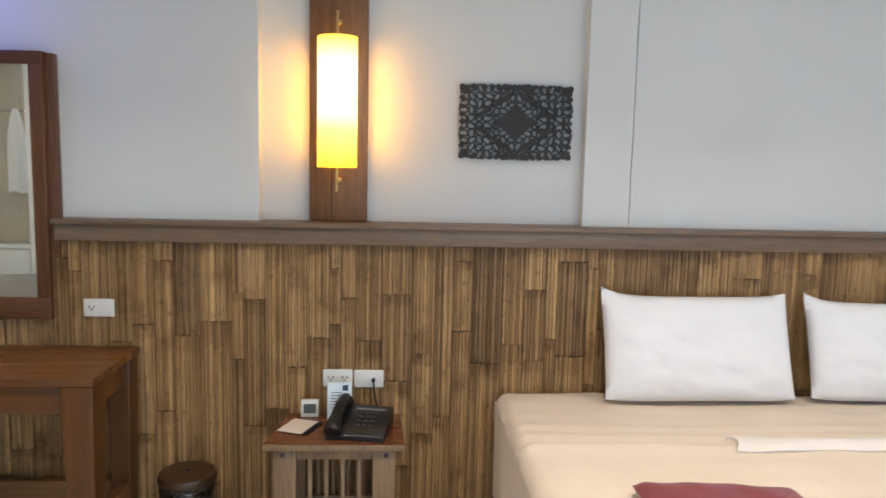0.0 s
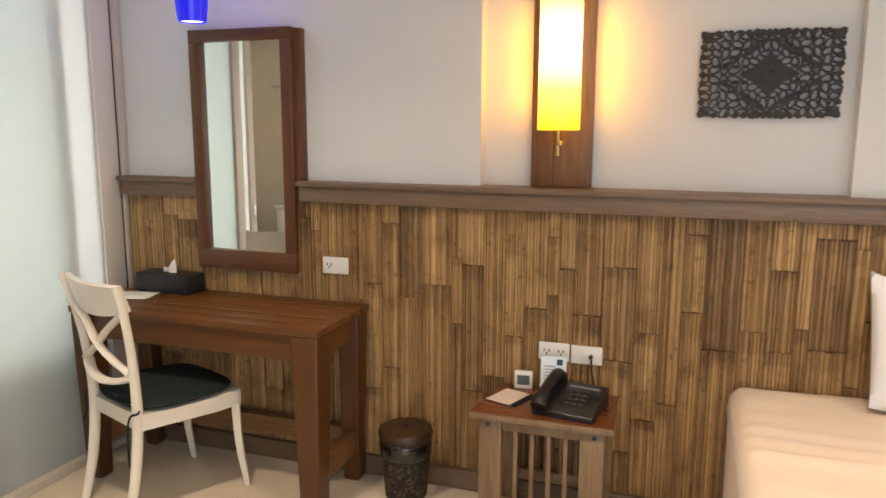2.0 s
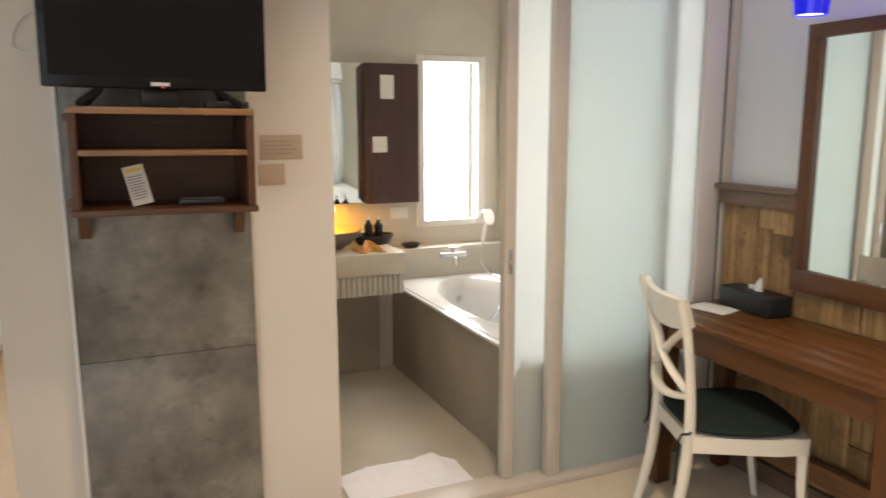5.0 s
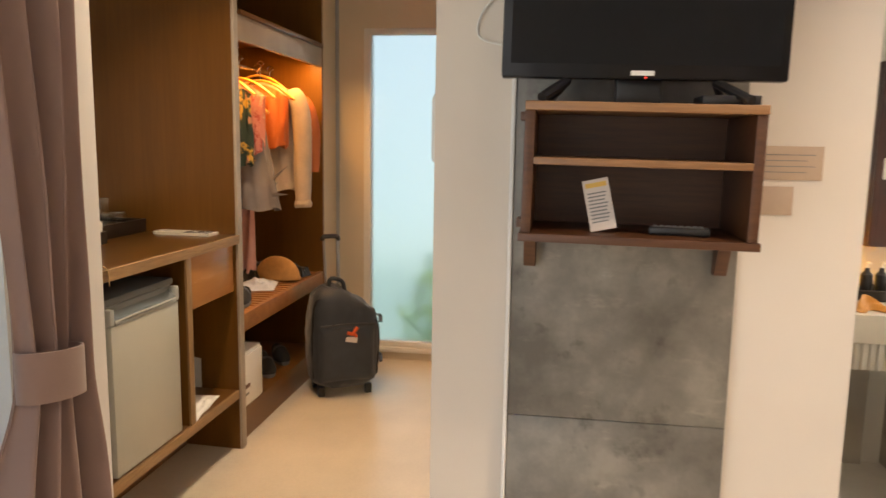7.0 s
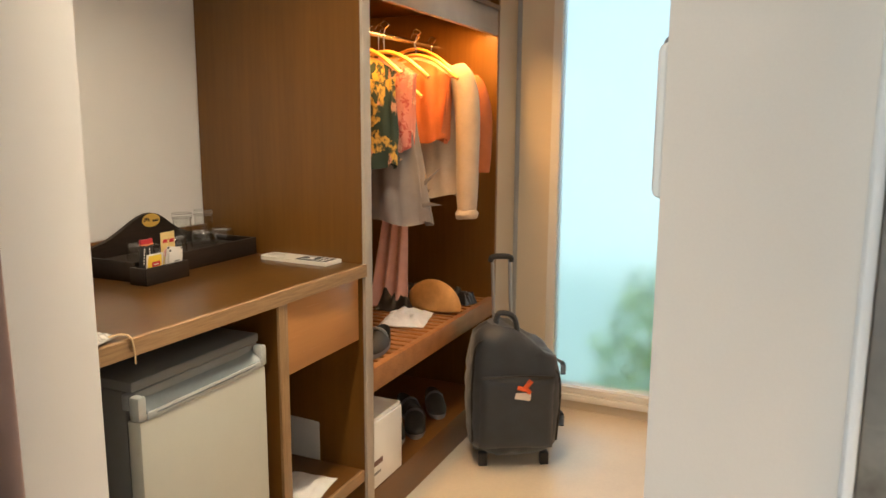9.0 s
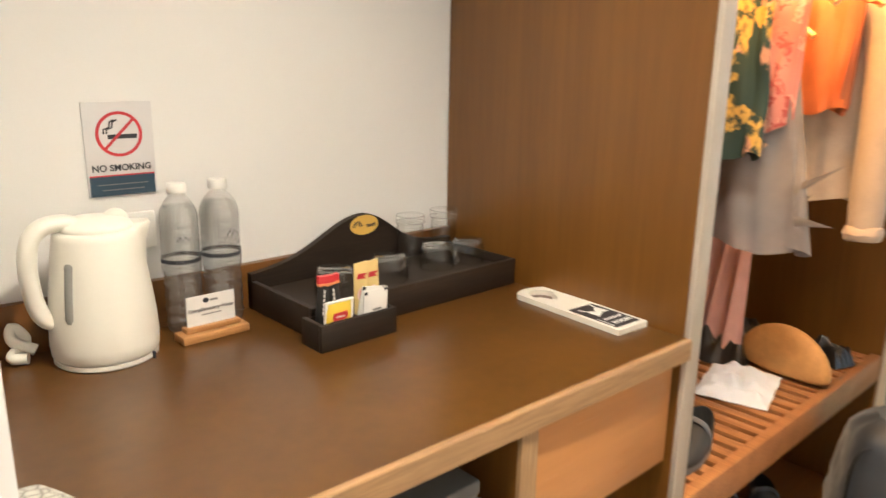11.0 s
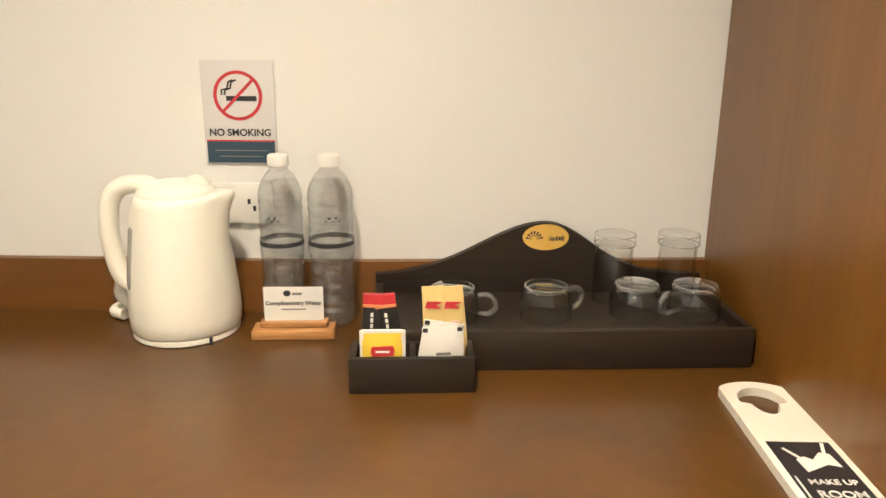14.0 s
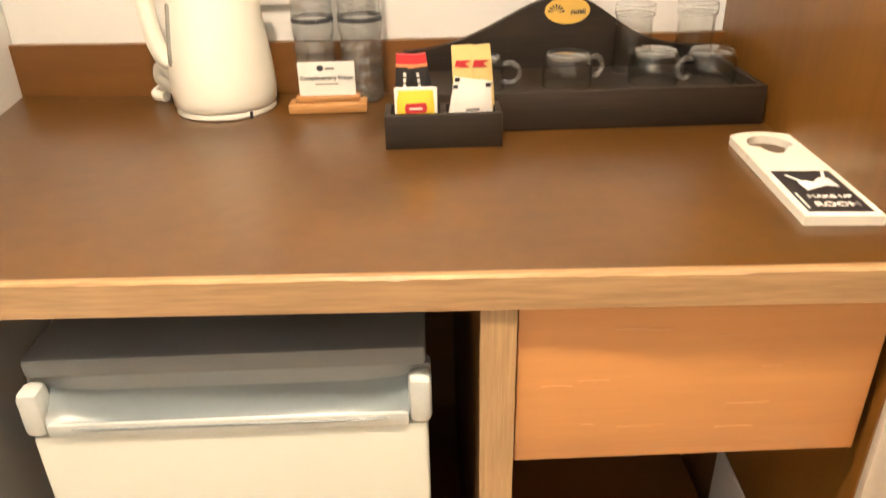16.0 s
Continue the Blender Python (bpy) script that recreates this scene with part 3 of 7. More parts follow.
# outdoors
# extra daylight put into the ground's colour to brighten the lower hall window
setting("ground", boxes((-400, 400, -400, 400, -0.5, -0.3)), plain("brightened_ground", (0.38, 0.55, 0.48), 0.9, vary=0.15, scale=0.6, grain=30, bump=0.3), "ground round the building, daylight brightened in its colour", "ground")
m, nt, p = base_material("overcast_distance")
v = coords(nt, (1, 1, 1))
sep = nt.nodes.new("ShaderNodeSeparateXYZ")
nt.links.new(v, sep.inputs[0])
hgt = nt.nodes.new("ShaderNodeMapRange")
hgt.inputs["From Min"].default_value, hgt.inputs["From Max"].default_value = -0.5, 7.0
nt.links.new(sep.outputs[2], hgt.inputs["Value"])
nt.links.new(ramp(nt, hgt.outputs[0], ((0.0, (0.46, 0.72, 0.55)), (0.14, (0.50, 0.84, 0.84)), (0.6, (0.46, 0.78, 0.97)))), p.inputs["Emission Color"])
p.inputs["Emission Strength"].default_value = 0.33
setting("backdrop", boxes((-11.05, -11.0, -12, 12, -0.3, 9.0)), m, "pale hazy garden distance outside the hall window", "backdrop")

setting("backdrop", boxes((-5.43, -5.4, 2.3, 4.3, 0.3, 2.7)), glowing("white_haze", (0.93, 0.97, 1.0), 2.6), "glaring white haze outside the bathroom window", "backdrop")


# unseen ceiling fixtures, added to go with the fill lights
def downlight(x, y):
    t = thing("downlight", pose(x, y, 2.7), "round ceiling fixture added for the fill light, lit", "downlight", "ceiling downlights")
    part("rim", lathe(bmesh.new(), [(0.058, -0.004), (0.075, -0.012), (0.082, -0.006), (0.082, 0.0), (0.058, 0.0), (0.058, -0.004)], 28), WHITEPL, t)
    part("lens", lathe(bmesh.new(), [(0, -0.006), (0.058, -0.005), (0.058, -0.002), (0, -0.002)], 28), glowing("warm_lens", (1.0, 0.85, 0.65), 3.0), t)


for x, y in ((-1.5, 1.75), (0.3, 1.75), (1.7, 1.75), (-3.24, -0.42), (-4.5, -0.3), (-3.5, 1.3)):
    downlight(x, y)

# ---- bedroom: lamp, plaque, mirror ----
def wall_lamp():
    t = thing("wall_lamp", pose(-0.553, 3.31, 1.27), "lit yellow cylinder wall lamp on a brown board", "lamp")
    part("board", boxes((-0.117, 0.115, -0.045, 0.0, 0.002, 1.425), bevel=0.003), BOARD, t, "full-height brown backing board")
    part("board_groove", boxes((-0.03, -0.026, -0.0465, -0.04, 0.002, 1.42)), BACKING, t)
    m, nt, p = base_material("lit_paper_shade")
    v = coords(nt, (1, 1, 1))
    sep = nt.nodes.new("ShaderNodeSeparateXYZ")
    nt.links.new(v, sep.inputs[0])
    col = ramp(nt, sep.outputs[2], ((0.23, (1.0, 0.50, 0.015)), (0.36, (1.0, 0.62, 0.10)), (0.47, (1.0, 0.80, 0.42)), (0.60, (1.0, 0.78, 0.38)), (0.72, (1.0, 0.55, 0.03))))
    nt.links.new(col, p.inputs["Base Color"])
    nt.links.new(col, p.inputs["Emission Color"])
    p.inputs["Emission Strength"].default_value = 2.6
    bm = bmesh.new()
    lathe(bm, [(0.0, 0.222), (0.0765, 0.22), (0.0775, 0.225), (0.0775, 0.715), (0.0765, 0.72), (0.0, 0.718)], 40, (0, -0.115, 0))
    part("shade", bm, m, t, "glowing yellow paper cylinder shade")
    bm = bmesh.new()
    tube(bm, [(0, -0.115, 0.125), (0, -0.115, 0.22)], 0.006)
    top = tube(bmesh.new(), [(0, -0.115, 0.72), (0, -0.115, 0.82)], 0.006)
    for z, bm2 in ((0.17, bm), (0.775, top)):
        tube(bm2, [(0, -0.115, z), (0, -0.04, z)], 0.006)
        lathe(bm2, [(0, -0.012), (0.011, -0.006), (0.011, 0.006), (0, 0.012)], 12, (0.008, -0.115, z))
    part("rod", bm, BRASS, t, "slim brass rod with brackets")
    part("rod", top, BRASS, t)
    return t


wall_lamp()
for s in (-1, 1):
    lamp("wall_lamp_glow", "AREA", look((-0.553 + s * 0.135, 3.23, 1.74), (-0.553 + s * 0.30, 3.33, 1.74)), 0.72, (1.0, 0.36, 0.004), (0.03, 0.40), "warm light of the wall lamp")


def plaque():
    bm = bmesh.new()
    m = pose(0.163, 3.294, 1.686, 90, 0, 0)
    rnd = random.Random(4)
    W, H = 0.227, 0.146
    for i in range(7):
        for j in range(5):
            x, y = (i + 0.5) / 7 * W, (j + 0.5) / 5 * H
            if x / 0.09 + y / 0.072 < 1.0:
                continue
            x += rnd.uniform(-0.004, 0.004)
            y += rnd.uniform(-0.004, 0.004)
            a = math.atan2(y - 0.07, x - 0.12) + rnd.uniform(-0.5, 0.5) + (1.57 if (i + j) % 3 == 0 else 0)
            rx, ry = rnd.uniform(0.019, 0.024), rnd.uniform(0.012, 0.016)
            for sx in (1, -1):
                for sy in (1, -1):
                    o = [(sx * px, sy * py) for px, py in oval(rx, ry, 14, x, y, a)]
                    q = [(sx * px, sy * py) for px, py in oval(rx * 0.72, ry * 0.62, 14, x, y, a)]
                    ring_prism(bm, o, q, -0.006 - 0.004 * rnd.random(), 0.008 + 0.004 * rnd.random(), m)
    for sx in (1, -1):
        for sy in (1, -1):
            prism(bm, [(sx * W, sy * H), (sx * (W - 0.048), sy * H), (sx * (W - 0.03), sy * (H - 0.022)), (sx * W, sy * (H - 0.036))], -0.008, 0.010, m)
            for k in range(5):
                prism(bm, oval(0.008, 0.02, 10, sx * (0.02 + 0.03 * k), sy * (0.012 + 0.02 * (5 - k)), sy * sx * 0.7), -0.006, 0.007, m)
    prism(bm, [(0.098, 0), (0.045, 0.03), (0, 0.078), (-0.045, 0.03), (-0.098, 0), (-0.045, -0.03), (0, -0.078), (0.045, -0.03)], -0.008, 0.006, m)
    ring_prism(bm, oval(0.026, 0.026, 20), oval(0.014, 0.014, 20), 0.004, 0.013, m)
    for k in range(46):
        a = 2 * math.pi * k / 46
        c, s = math.cos(a), math.sin(a)
        q = 1 / max(abs(c) / W, abs(s) / H)
        prism(bm, oval(0.013, 0.010, 10, c * q * 0.97, s * q * 0.965, a), -0.007, 0.009, m)
    return single("wall_plaque", bm, CARVED, "dark pierced wood carving panel on the white wall", "wall art")


plaque()


def wall_mirror():
    t = thing("wall_mirror", pose(-1.9095, 3.24, 0.872), "tall mirror in a deep red-brown wooden frame", "mirror")
    w, h, d = 0.2495, 1.03, 0.075
    part("frame_rail", boxes((-w, w, -d, 0, 0, 0.085), bevel=0.004), MIRRORWOODX, t)
    part("frame_rail", boxes((-w, w, -d, 0, h - 0.05, h), bevel=0.004), MIRRORWOODX, t)
    for s in (-1, 1):
        x0, x1 = sorted((s * w, s * (w - 0.052)))
        part("frame_stile", boxes((x0, x1, -d + 0.001, 0, 0.085, h - 0.05), bevel=0.004), MIRRORWOOD, t)
    part("backing_box", boxes((-w + 0.004, w + 0.028, -0.045, 0.0, 0.004, h - 0.004), bevel=0.003), MIRRORWOOD, t, "red-brown backing box")
    part("glass", boxes((-w + 0.05, w - 0.05, -0.003, 0.003, 0.08, h - 0.045)), MIRROR, t, "silvered mirror glass").matrix_basis = pose(0, -0.0555, 0, 0, 0, -1.9)
    return t


wall_mirror()


def socket(m, holes, label, name="wall_socket"):
    t = thing(name, m, label, "socket")
    part("plate", boxes((-0.06, 0.06, -0.010, 0, -0.036, 0.036), bevel=0.004), WHITEPL, t)
    if holes:
        for cx in (-0.028, 0.028)[:holes]:
            bm = bmesh.new()
            for dx, dz in ((-0.009, 0.004), (0.009, 0.004), (0, -0.008)):
                box(bm, cx + dx - 0.0025, cx + dx + 0.0025, -0.0115, -0.009, dz - 0.0045, dz + 0.0045)
            part("slots", bm, INK, t)
    else:
        part("button", boxes((-0.02, 0.02, -0.013, -0.009, -0.02, 0.02), bevel=0.002), WHITEPL, t)
    return t


socket(pose(-1.487, 3.20, 0.916), 1, "white wall socket above the desk")
socket(pose(-0.545, 3.20, 0.636), 2, "white double socket above the nightstand")
socket(pose(-0.419, 3.20, 0.634), 0, "white switch plate above the nightstand")

# ---- desk, chair, pendant ----
def desk():
    t = thing("writing_desk", pose(-1.93, 2.96, 0), "red-brown hardwood writing desk against the bamboo wall", "desk")
    x0, x1, y0, y1 = -0.56, 0.60, -0.225, 0.225
    for k in range(5):
        a, b = y0 + (y1 - y0) * k / 5, y0 + (y1 - y0) * (k + 1) / 5
        part("plank", boxes((x0, x1, a + 0.0008, b - 0.0008, 0.736, 0.763 - 0.0006 * (k % 2)), bevel=0.002), DESKX, t)
    part("apron", boxes((x0 + 0.11, x1 - 0.11, y0 + 0.02, y0 + 0.045, 0.632, 0.7355), bevel=0.003), DESKX, t)
    part("apron", boxes((x0 + 0.11, x1 - 0.11, y1 - 0.045, y1 - 0.02, 0.632, 0.7355), bevel=0.003), DESKX, t)
    for s in (x0 + 0.03, x1 - 0.055):
        part("apron", boxes((s, s + 0.025, y0 + 0.10, y1 - 0.085, 0.632, 0.7355), bevel=0.003), DESKX, t)
        part("stretcher", boxes((s - 0.012, s + 0.03, y0 + 0.10, y1 - 0.085, 0.13, 0.235), bevel=0.004), DESKPALE, t)
    part("stretcher", boxes((x0 + 0.10, x1 - 0.10, y1 - 0.07, y1 - 0.03, 0.15, 0.23), bevel=0.004), DESKPALE, t, "worn orange-brown stretcher")
    for sx, sy, w in ((x0 + 0.055, y0 + 0.052, 0.05), (x1 - 0.060, y0 + 0.058, 0.057), (x0 + 0.05, y1 - 0.045, 0.042), (x1 - 0.055, y1 - 0.05, 0.048)):
        bm = bmesh.new()
        box(bm, sx - w, sx + w, sy - w, sy + w, 0, 0.7355, bevel=0.008, seg=3)
        for v in bm.verts:
            if v.co.z < 0.12:
                k = 1 - 0.32 * (1 - v.co.z / 0.12) ** 2
                v.co.x, v.co.y = sx + (v.co.x - sx) * k, sy + (v.co.y - sy) * k
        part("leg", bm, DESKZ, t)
    return t


desk()


def bar(bm, a, b, w, d, bevel=0.004):
    """A straight bar between two points, w wide and d deep."""
    a, b = Vector(a), Vector(b)
    q = (b - a).to_track_quat("Z", "Y").to_matrix().to_4x4()
    return box(bm, -w / 2, w / 2, -d / 2, d / 2, 0, (b - a).length, bevel, 2, Matrix.Translation(a) @ q)


def chair():
    t = thing("dining_chair", pose(-2.063, 2.77, 0, 0, 0, -21), "cream-painted wooden chair with a crossed back, at the desk", "chair")
    for s in (-1, 1):
        bm = bmesh.new()
        tube(bm, curve_pts([(s * 0.172, -0.268, 0), (s * 0.170, -0.222, 0.20), (s * 0.172, -0.20, 0.43), (s * 0.186, -0.214, 0.66), (s * 0.205, -0.245, 0.85), (s * 0.212, -0.272, 0.945)], 22), [0.017 + 0.005 * math.sin(math.pi * min(1, i / 14)) - (0.006 if i == 22 else 0) for i in range(23)], 10, flat=0.85)
        part("back_post", bm, CREAM, t)
        bm = bmesh.new()
        tube(bm, curve_pts([(s * 0.205, 0.245, 0), (s * 0.20, 0.215, 0.2), (s * 0.20, 0.205, 0.42)], 10), [0.015 + 0.0009 * i for i in range(11)], 4)
        bmesh.ops.rotate(bm, verts=bm.verts, cent=(s * 0.2, 0.21, 0), matrix=Matrix.Rotation(0, 3, "Z"))
        part("leg", bm, CREAM, t)
    bm = bmesh.new()
    sheet(bm, lambda u, v: Vector((-0.208 + 0.416 * u, -0.232 - 0.034 * (1 - (2 * u - 1) ** 2) - 0.030 * v, 0.838 + 0.098 * v - (0.004 + 0.026 * (1 - v)) * (1 - (2 * u - 1) ** 2))), 14, 4)
    part("top_rail", thick(bm, 0.022), CREAM, t)
    bm = bmesh.new()
    tube(bm, curve_pts([(-0.178, -0.208, 0.585), (-0.09, -0.236, 0.560), (0, -0.246, 0.552), (0.09, -0.236, 0.560), (0.178, -0.208, 0.585)], 16), 0.021, 10, flat=0.62)
    part("lower_rail", bm, CREAM, t)
    for s in (-1, 1):
        bm = bmesh.new()
        tube(bm, curve_pts([(-s * 0.172, -0.218, 0.600), (-s * 0.07, -0.240, 0.650), (0, -0.246 + 0.006 * s, 0.70), (s * 0.07, -0.246, 0.752), (s * 0.19, -0.240, 0.835)], 16), 0.018, 10, flat=0.5)
        part("cross_slat", bm, CREAM, t)
    part("seat_frame", prism(bmesh.new(), [(-0.185, -0.205), (0.185, -0.205), (0.232, 0.10), (0.225, 0.215), (0.10, 0.245), (-0.10, 0.245), (-0.225, 0.215), (-0.232, 0.10)], 0.375, 0.435), CREAM, t)
    pad = bmesh.new()

    def pad_at(u, v):
        a = 2 * math.pi * u
        w = 0.228 * (abs(math.cos(a)) ** 0.55) * (1 if math.cos(a) > 0 else -1)
        d = 0.218 * (abs(math.sin(a)) ** 0.55) * (1 if math.sin(a) > 0 else -1)
        k = math.sin(math.pi * v) ** 0.45
        z = 0.456 - 0.022 * math.cos(math.pi * v)
        return Vector((w * k * (1 - 0.14 * max(0.0, -d * k / 0.218)), d * k + 0.012, z + 0.004 * noise.noise(Vector((9 * w * k, 9 * d * k, 2)))))
    sheet(pad, pad_at, 40, 14, closed=True)
    c = part("cushion", pad, GREENPAD, t, "dark green seat cushion tied on")
    for s in (-1, 1):
        bm = bmesh.new()
        tube(bm, curve_pts([(s * 0.165, -0.185, 0.46), (s * 0.198, -0.212, 0.452), (s * 0.178, -0.232, 0.44), (s * 0.165, -0.238, 0.38), (s * 0.176, -0.246, 0.25 if s > 0 else 0.34)], 16), 0.0045, 6)
        part("tie", bm, GREENPAD, c)
    return t


chair()


def tissue_box():
    t = thing("tissue_box", pose(-2.28, 3.115, 0.763, 0, 0, -4), "black leatherette tissue box with a white tissue, on the desk", "tissue box")
    part("box", boxes((-0.145, 0.145, -0.062, 0.062, 0, 0.084), bevel=0.008), plain("black_leatherette", (0.014, 0.016, 0.018), 0.5, bump=0.4), t)
    bm = bmesh.new()
    sheet(bm, lambda u, v: Vector((-0.035 + 0.07 * u, 0.012 * math.sin(7 * u) * (1 - v), 0.082 + v * (0.02 + 0.05 * u * u) + 0.004 * math.sin(11 * u))), 10, 5)
    part("tissue", thick(bm, 0.0015), PAPER, t)
    return t


tissue_box()
single("placemat_card", boxes((-0.09, 0.09, -0.065, 0.065, 0, 0.003), bevel=0.001), PAPER, "white card lying on the desk", "card", m=pose(-2.365, 2.975, 0.7635, 0, 0, 12))


def pendant():
    t = thing("pendant_lamp", pose(-1.943, 2.92, 1.896), "small cobalt-blue glass pendant lamp, lit", "lamp")
    m, nt, p = base_material("cobalt_glass")
    p.inputs["Base Color"].default_value = (0.012, 0.02, 0.75, 1)
    p.inputs["Roughness"].default_value = 0.15
    p.inputs["Emission Color"].default_value = (0.01, 0.012, 0.9, 1)
    p.inputs["Emission Strength"].default_value = 0.55
    bm = bmesh.new()
    lathe(bm, [(0.053, 0.0), (0.060, 0.05), (0.066, 0.11), (0.064, 0.16), (0.045, 0.20), (0.018, 0.225), (0.016, 0.22), (0.042, 0.196), (0.060, 0.16), (0.062, 0.11), (0.056, 0.05), (0.050, 0.0), (0.053, 0.0)], 32)
    part("shade", bm, m, t, "cobalt-blue glass shade")
    part("bulb", lathe(bmesh.new(), [(0, 0.006), (0.047, 0.006), (0.045, 0.012), (0, 0.03)], 24), glowing("cool_bulb", (0.85, 0.87, 1.0), 3.0), t, "glowing white bulb face")
    part("cap", lathe(bmesh.new(), [(0, 0.27), (0.014, 0.268), (0.02, 0.222), (0, 0.22)], 16), CHROME, t)
    part("cord", tube(bmesh.new(), [(0, 0, 0.268), (0, 0, 0.803)], 0.003, 6), BLACKPL, t)
    return t


pendant()
lamp("pendant_glow", "POINT", pose(-1.943, 2.98, 2.20), 1.6, (0.30, 0.22, 1.0), (0.04,), "blue light thrown by the pendant")

# ---- nightstand and what stands on it ----
def nightstand():
    t = thing("nightstand", pose(-0.527, 3.015, 0), "small wooden nightstand with a red-brown top and slatted sides", "nightstand")
    part("tabletop", prism(bmesh.new(), [(-0.257, -0.155), (0.257, -0.165), (0.235, 0.165), (-0.21, 0.165)], 0.468, 0.49), NIGHTTOP, t, "red-brown top")
    part("top_edge", boxes((-0.257, 0.257, -0.172, -0.158, 0.466, 0.488), bevel=0.003), NIGHTLEG, t)
    for s in (-1, 1):
        for y in (-0.135, 0.13):
            x0, x1 = sorted((s * 0.225, s * 0.14))
            part("leg", boxes((x0, x1, y - 0.018, y + 0.018, 0, 0.467), bevel=0.004), NIGHTLEG, t)
    for y in (-0.135, 0.13):
        part("apron", boxes((-0.14, 0.14, y - 0.011, y + 0.011, 0.425, 0.467), bevel=0.002), NIGHTLEG, t)
        part("rail", boxes((-0.14, 0.14, y - 0.011, y + 0.011, 0.115, 0.160), bevel=0.002), NIGHTLEG, t)
        for k in range(4):
            x = -0.09 + 0.06 * k
            part("slat", boxes((x - 0.008, x + 0.008, y - 0.008, y + 0.008, 0.160, 0.425), bevel=0.002), NIGHTLEG, t)
    for s in (-1, 1):
        part("side_rail", boxes((s * 0.215 - 0.012, s * 0.215 + 0.012, -0.117, 0.112, 0.40, 0.467), bevel=0.002), NIGHTLEG, t)
        part("side_rail", boxes((s * 0.215 - 0.012, s * 0.215 + 0.012, -0.117, 0.112, 0.10, 0.15), bevel=0.002), NIGHTLEG, t)
        part("bolt", lathe(bmesh.new(), [(0, 0), (0.008, 0.001), (0.008, 0.004), (0, 0.005)], 10, (0, 0, 0)), INK, t).matrix_basis = pose(s * 0.19, -0.153, 0.445, 90, 0, 0)
    return t


nightstand()


DARKKEY = plain("dark_grey_key", (0.05, 0.05, 0.052), 0.5)


def telephone():
    t = thing("telephone", pose(-0.44, 2.985, 0.49, 0, 0, -9) @ Matrix.Scale(1.22, 4), "black desk telephone on the nightstand", "telephone")
    bm = prism(bmesh.new(), [(-0.085, 0), (0.085, 0), (0.085, 0.055), (0.07, 0.06), (-0.08, 0.022), (-0.085, 0.016)], -0.09, 0.09, Matrix(((0, 0, 1, 0), (1, 0, 0, 0), (0, 1, 0, 0), (0, 0, 0, 1))))
    part("body", bm, BLACKPL, t)
    bm = bmesh.new()
    tube(bm, curve_pts([(-0.065, -0.10, 0.030), (-0.065, -0.07, 0.052), (-0.065, 0.0, 0.074), (-0.065, 0.055, 0.078), (-0.065, 0.085, 0.06)], 16), [0.026, 0.027, 0.026, 0.024, 0.021, 0.019, 0.018, 0.018, 0.018, 0.018, 0.018, 0.019, 0.021, 0.024, 0.026, 0.027, 0.026], 10)
    part("handset", bm, BLACKPL, t)
    part("display", boxes((-0.02, 0.07, 0.045, 0.065, 0.0535, 0.0565)), GREYPL, t, "grey display strip")
    for i in range(3):
        for j in range(4):
            x, y = 0.0 + 0.02 * i, 0.03 - 0.023 * j
            z = 0.022 + (y + 0.08) * 0.253
            part("key", boxes((x - 0.006, x + 0.006, y - 0.006, y + 0.006, z, z + 0.004), bevel=0.001), DARKKEY, t)
    return t


telephone()
nc = thing("desk_clock", pose(-0.652, 3.145, 0.49, 0, 0, 6), "white square digital clock with a grey screen", "clock")
part("case", boxes((-0.036, 0.036, -0.011, 0.011, 0, 0.072), bevel=0.006), WHITEPL, nc)
part("screen", boxes((-0.024, 0.024, -0.0125, -0.010, 0.018, 0.056)), plain("lcd_grey", (0.10, 0.12, 0.12), 0.2, bump=0), nc, "grey screen")
pad = thing("notepad_tray", pose(-0.675, 3.02, 0.49, 0, 0, -20), "note paper on a small black leather tray", "notepad")
part("tray", boxes((-0.055, 0.065, -0.07, 0.07, 0, 0.005), bevel=0.002), BLACKPL, pad)
part("paper", boxes((-0.058, 0.045, -0.072, 0.066, 0.005, 0.008)), TANPAPER, pad, "pinkish note paper")
part("pencil", tube(bmesh.new(), [(0.055, -0.06, 0.009), (0.055, 0.07, 0.009)], 0.004, 6), INK, pad)
st = thing("card_stand", pose(-0.53, 3.10, 0.49, 0, 0, 4), "clear stand with a printed white card, behind the telephone", "card stand")
# card coloured blue-white for the reflection in its clear stand
part("card", boxes((-0.048, 0.048, -0.002, 0.002, 0.004, 0.150), ), plain("card_reflection_tone", (0.70, 0.80, 0.88), 0.4, vary=0.05), st).matrix_basis = pose(0, 0, 0, -10, 0, 0)
for k in range(6):
    part("print_line", boxes((-0.034, 0.02 - 0.006 * (k % 3), -0.0032, -0.0018, 0.05 + 0.012 * k, 0.053 + 0.012 * k)), GREYPL, st).matrix_basis = pose(0, 0, 0, -10, 0, 0)
part("print_block", boxes((0.012, 0.034, -0.0032, -0.0018, 0.118, 0.14)), NAVY, st).matrix_basis = pose(0, 0, 0, -10, 0, 0)
part("foot", boxes((-0.047, 0.047, -0.03, 0.02, 0, 0.004)), CLEAR, st)
bm = bmesh.new()
tube(bm, curve_pts([(-0.40, 3.188, 0.632), (-0.395, 3.17, 0.58), (-0.38, 3.16, 0.52), (-0.37, 3.12, 0.494)], 12), 0.004, 6)
tube(bm, [(-0.40, 3.19, 0.632), (-0.40, 3.172, 0.632)], 0.008, 8)
single("telephone_cable", bm, BLACKPL, "black telephone cable plugged into the wall plate", "cable")


GLAZE = plain("glossy_black_glaze", (0.008, 0.007, 0.006), 0.12, vary=0.1, bump=0, coat=0.5)


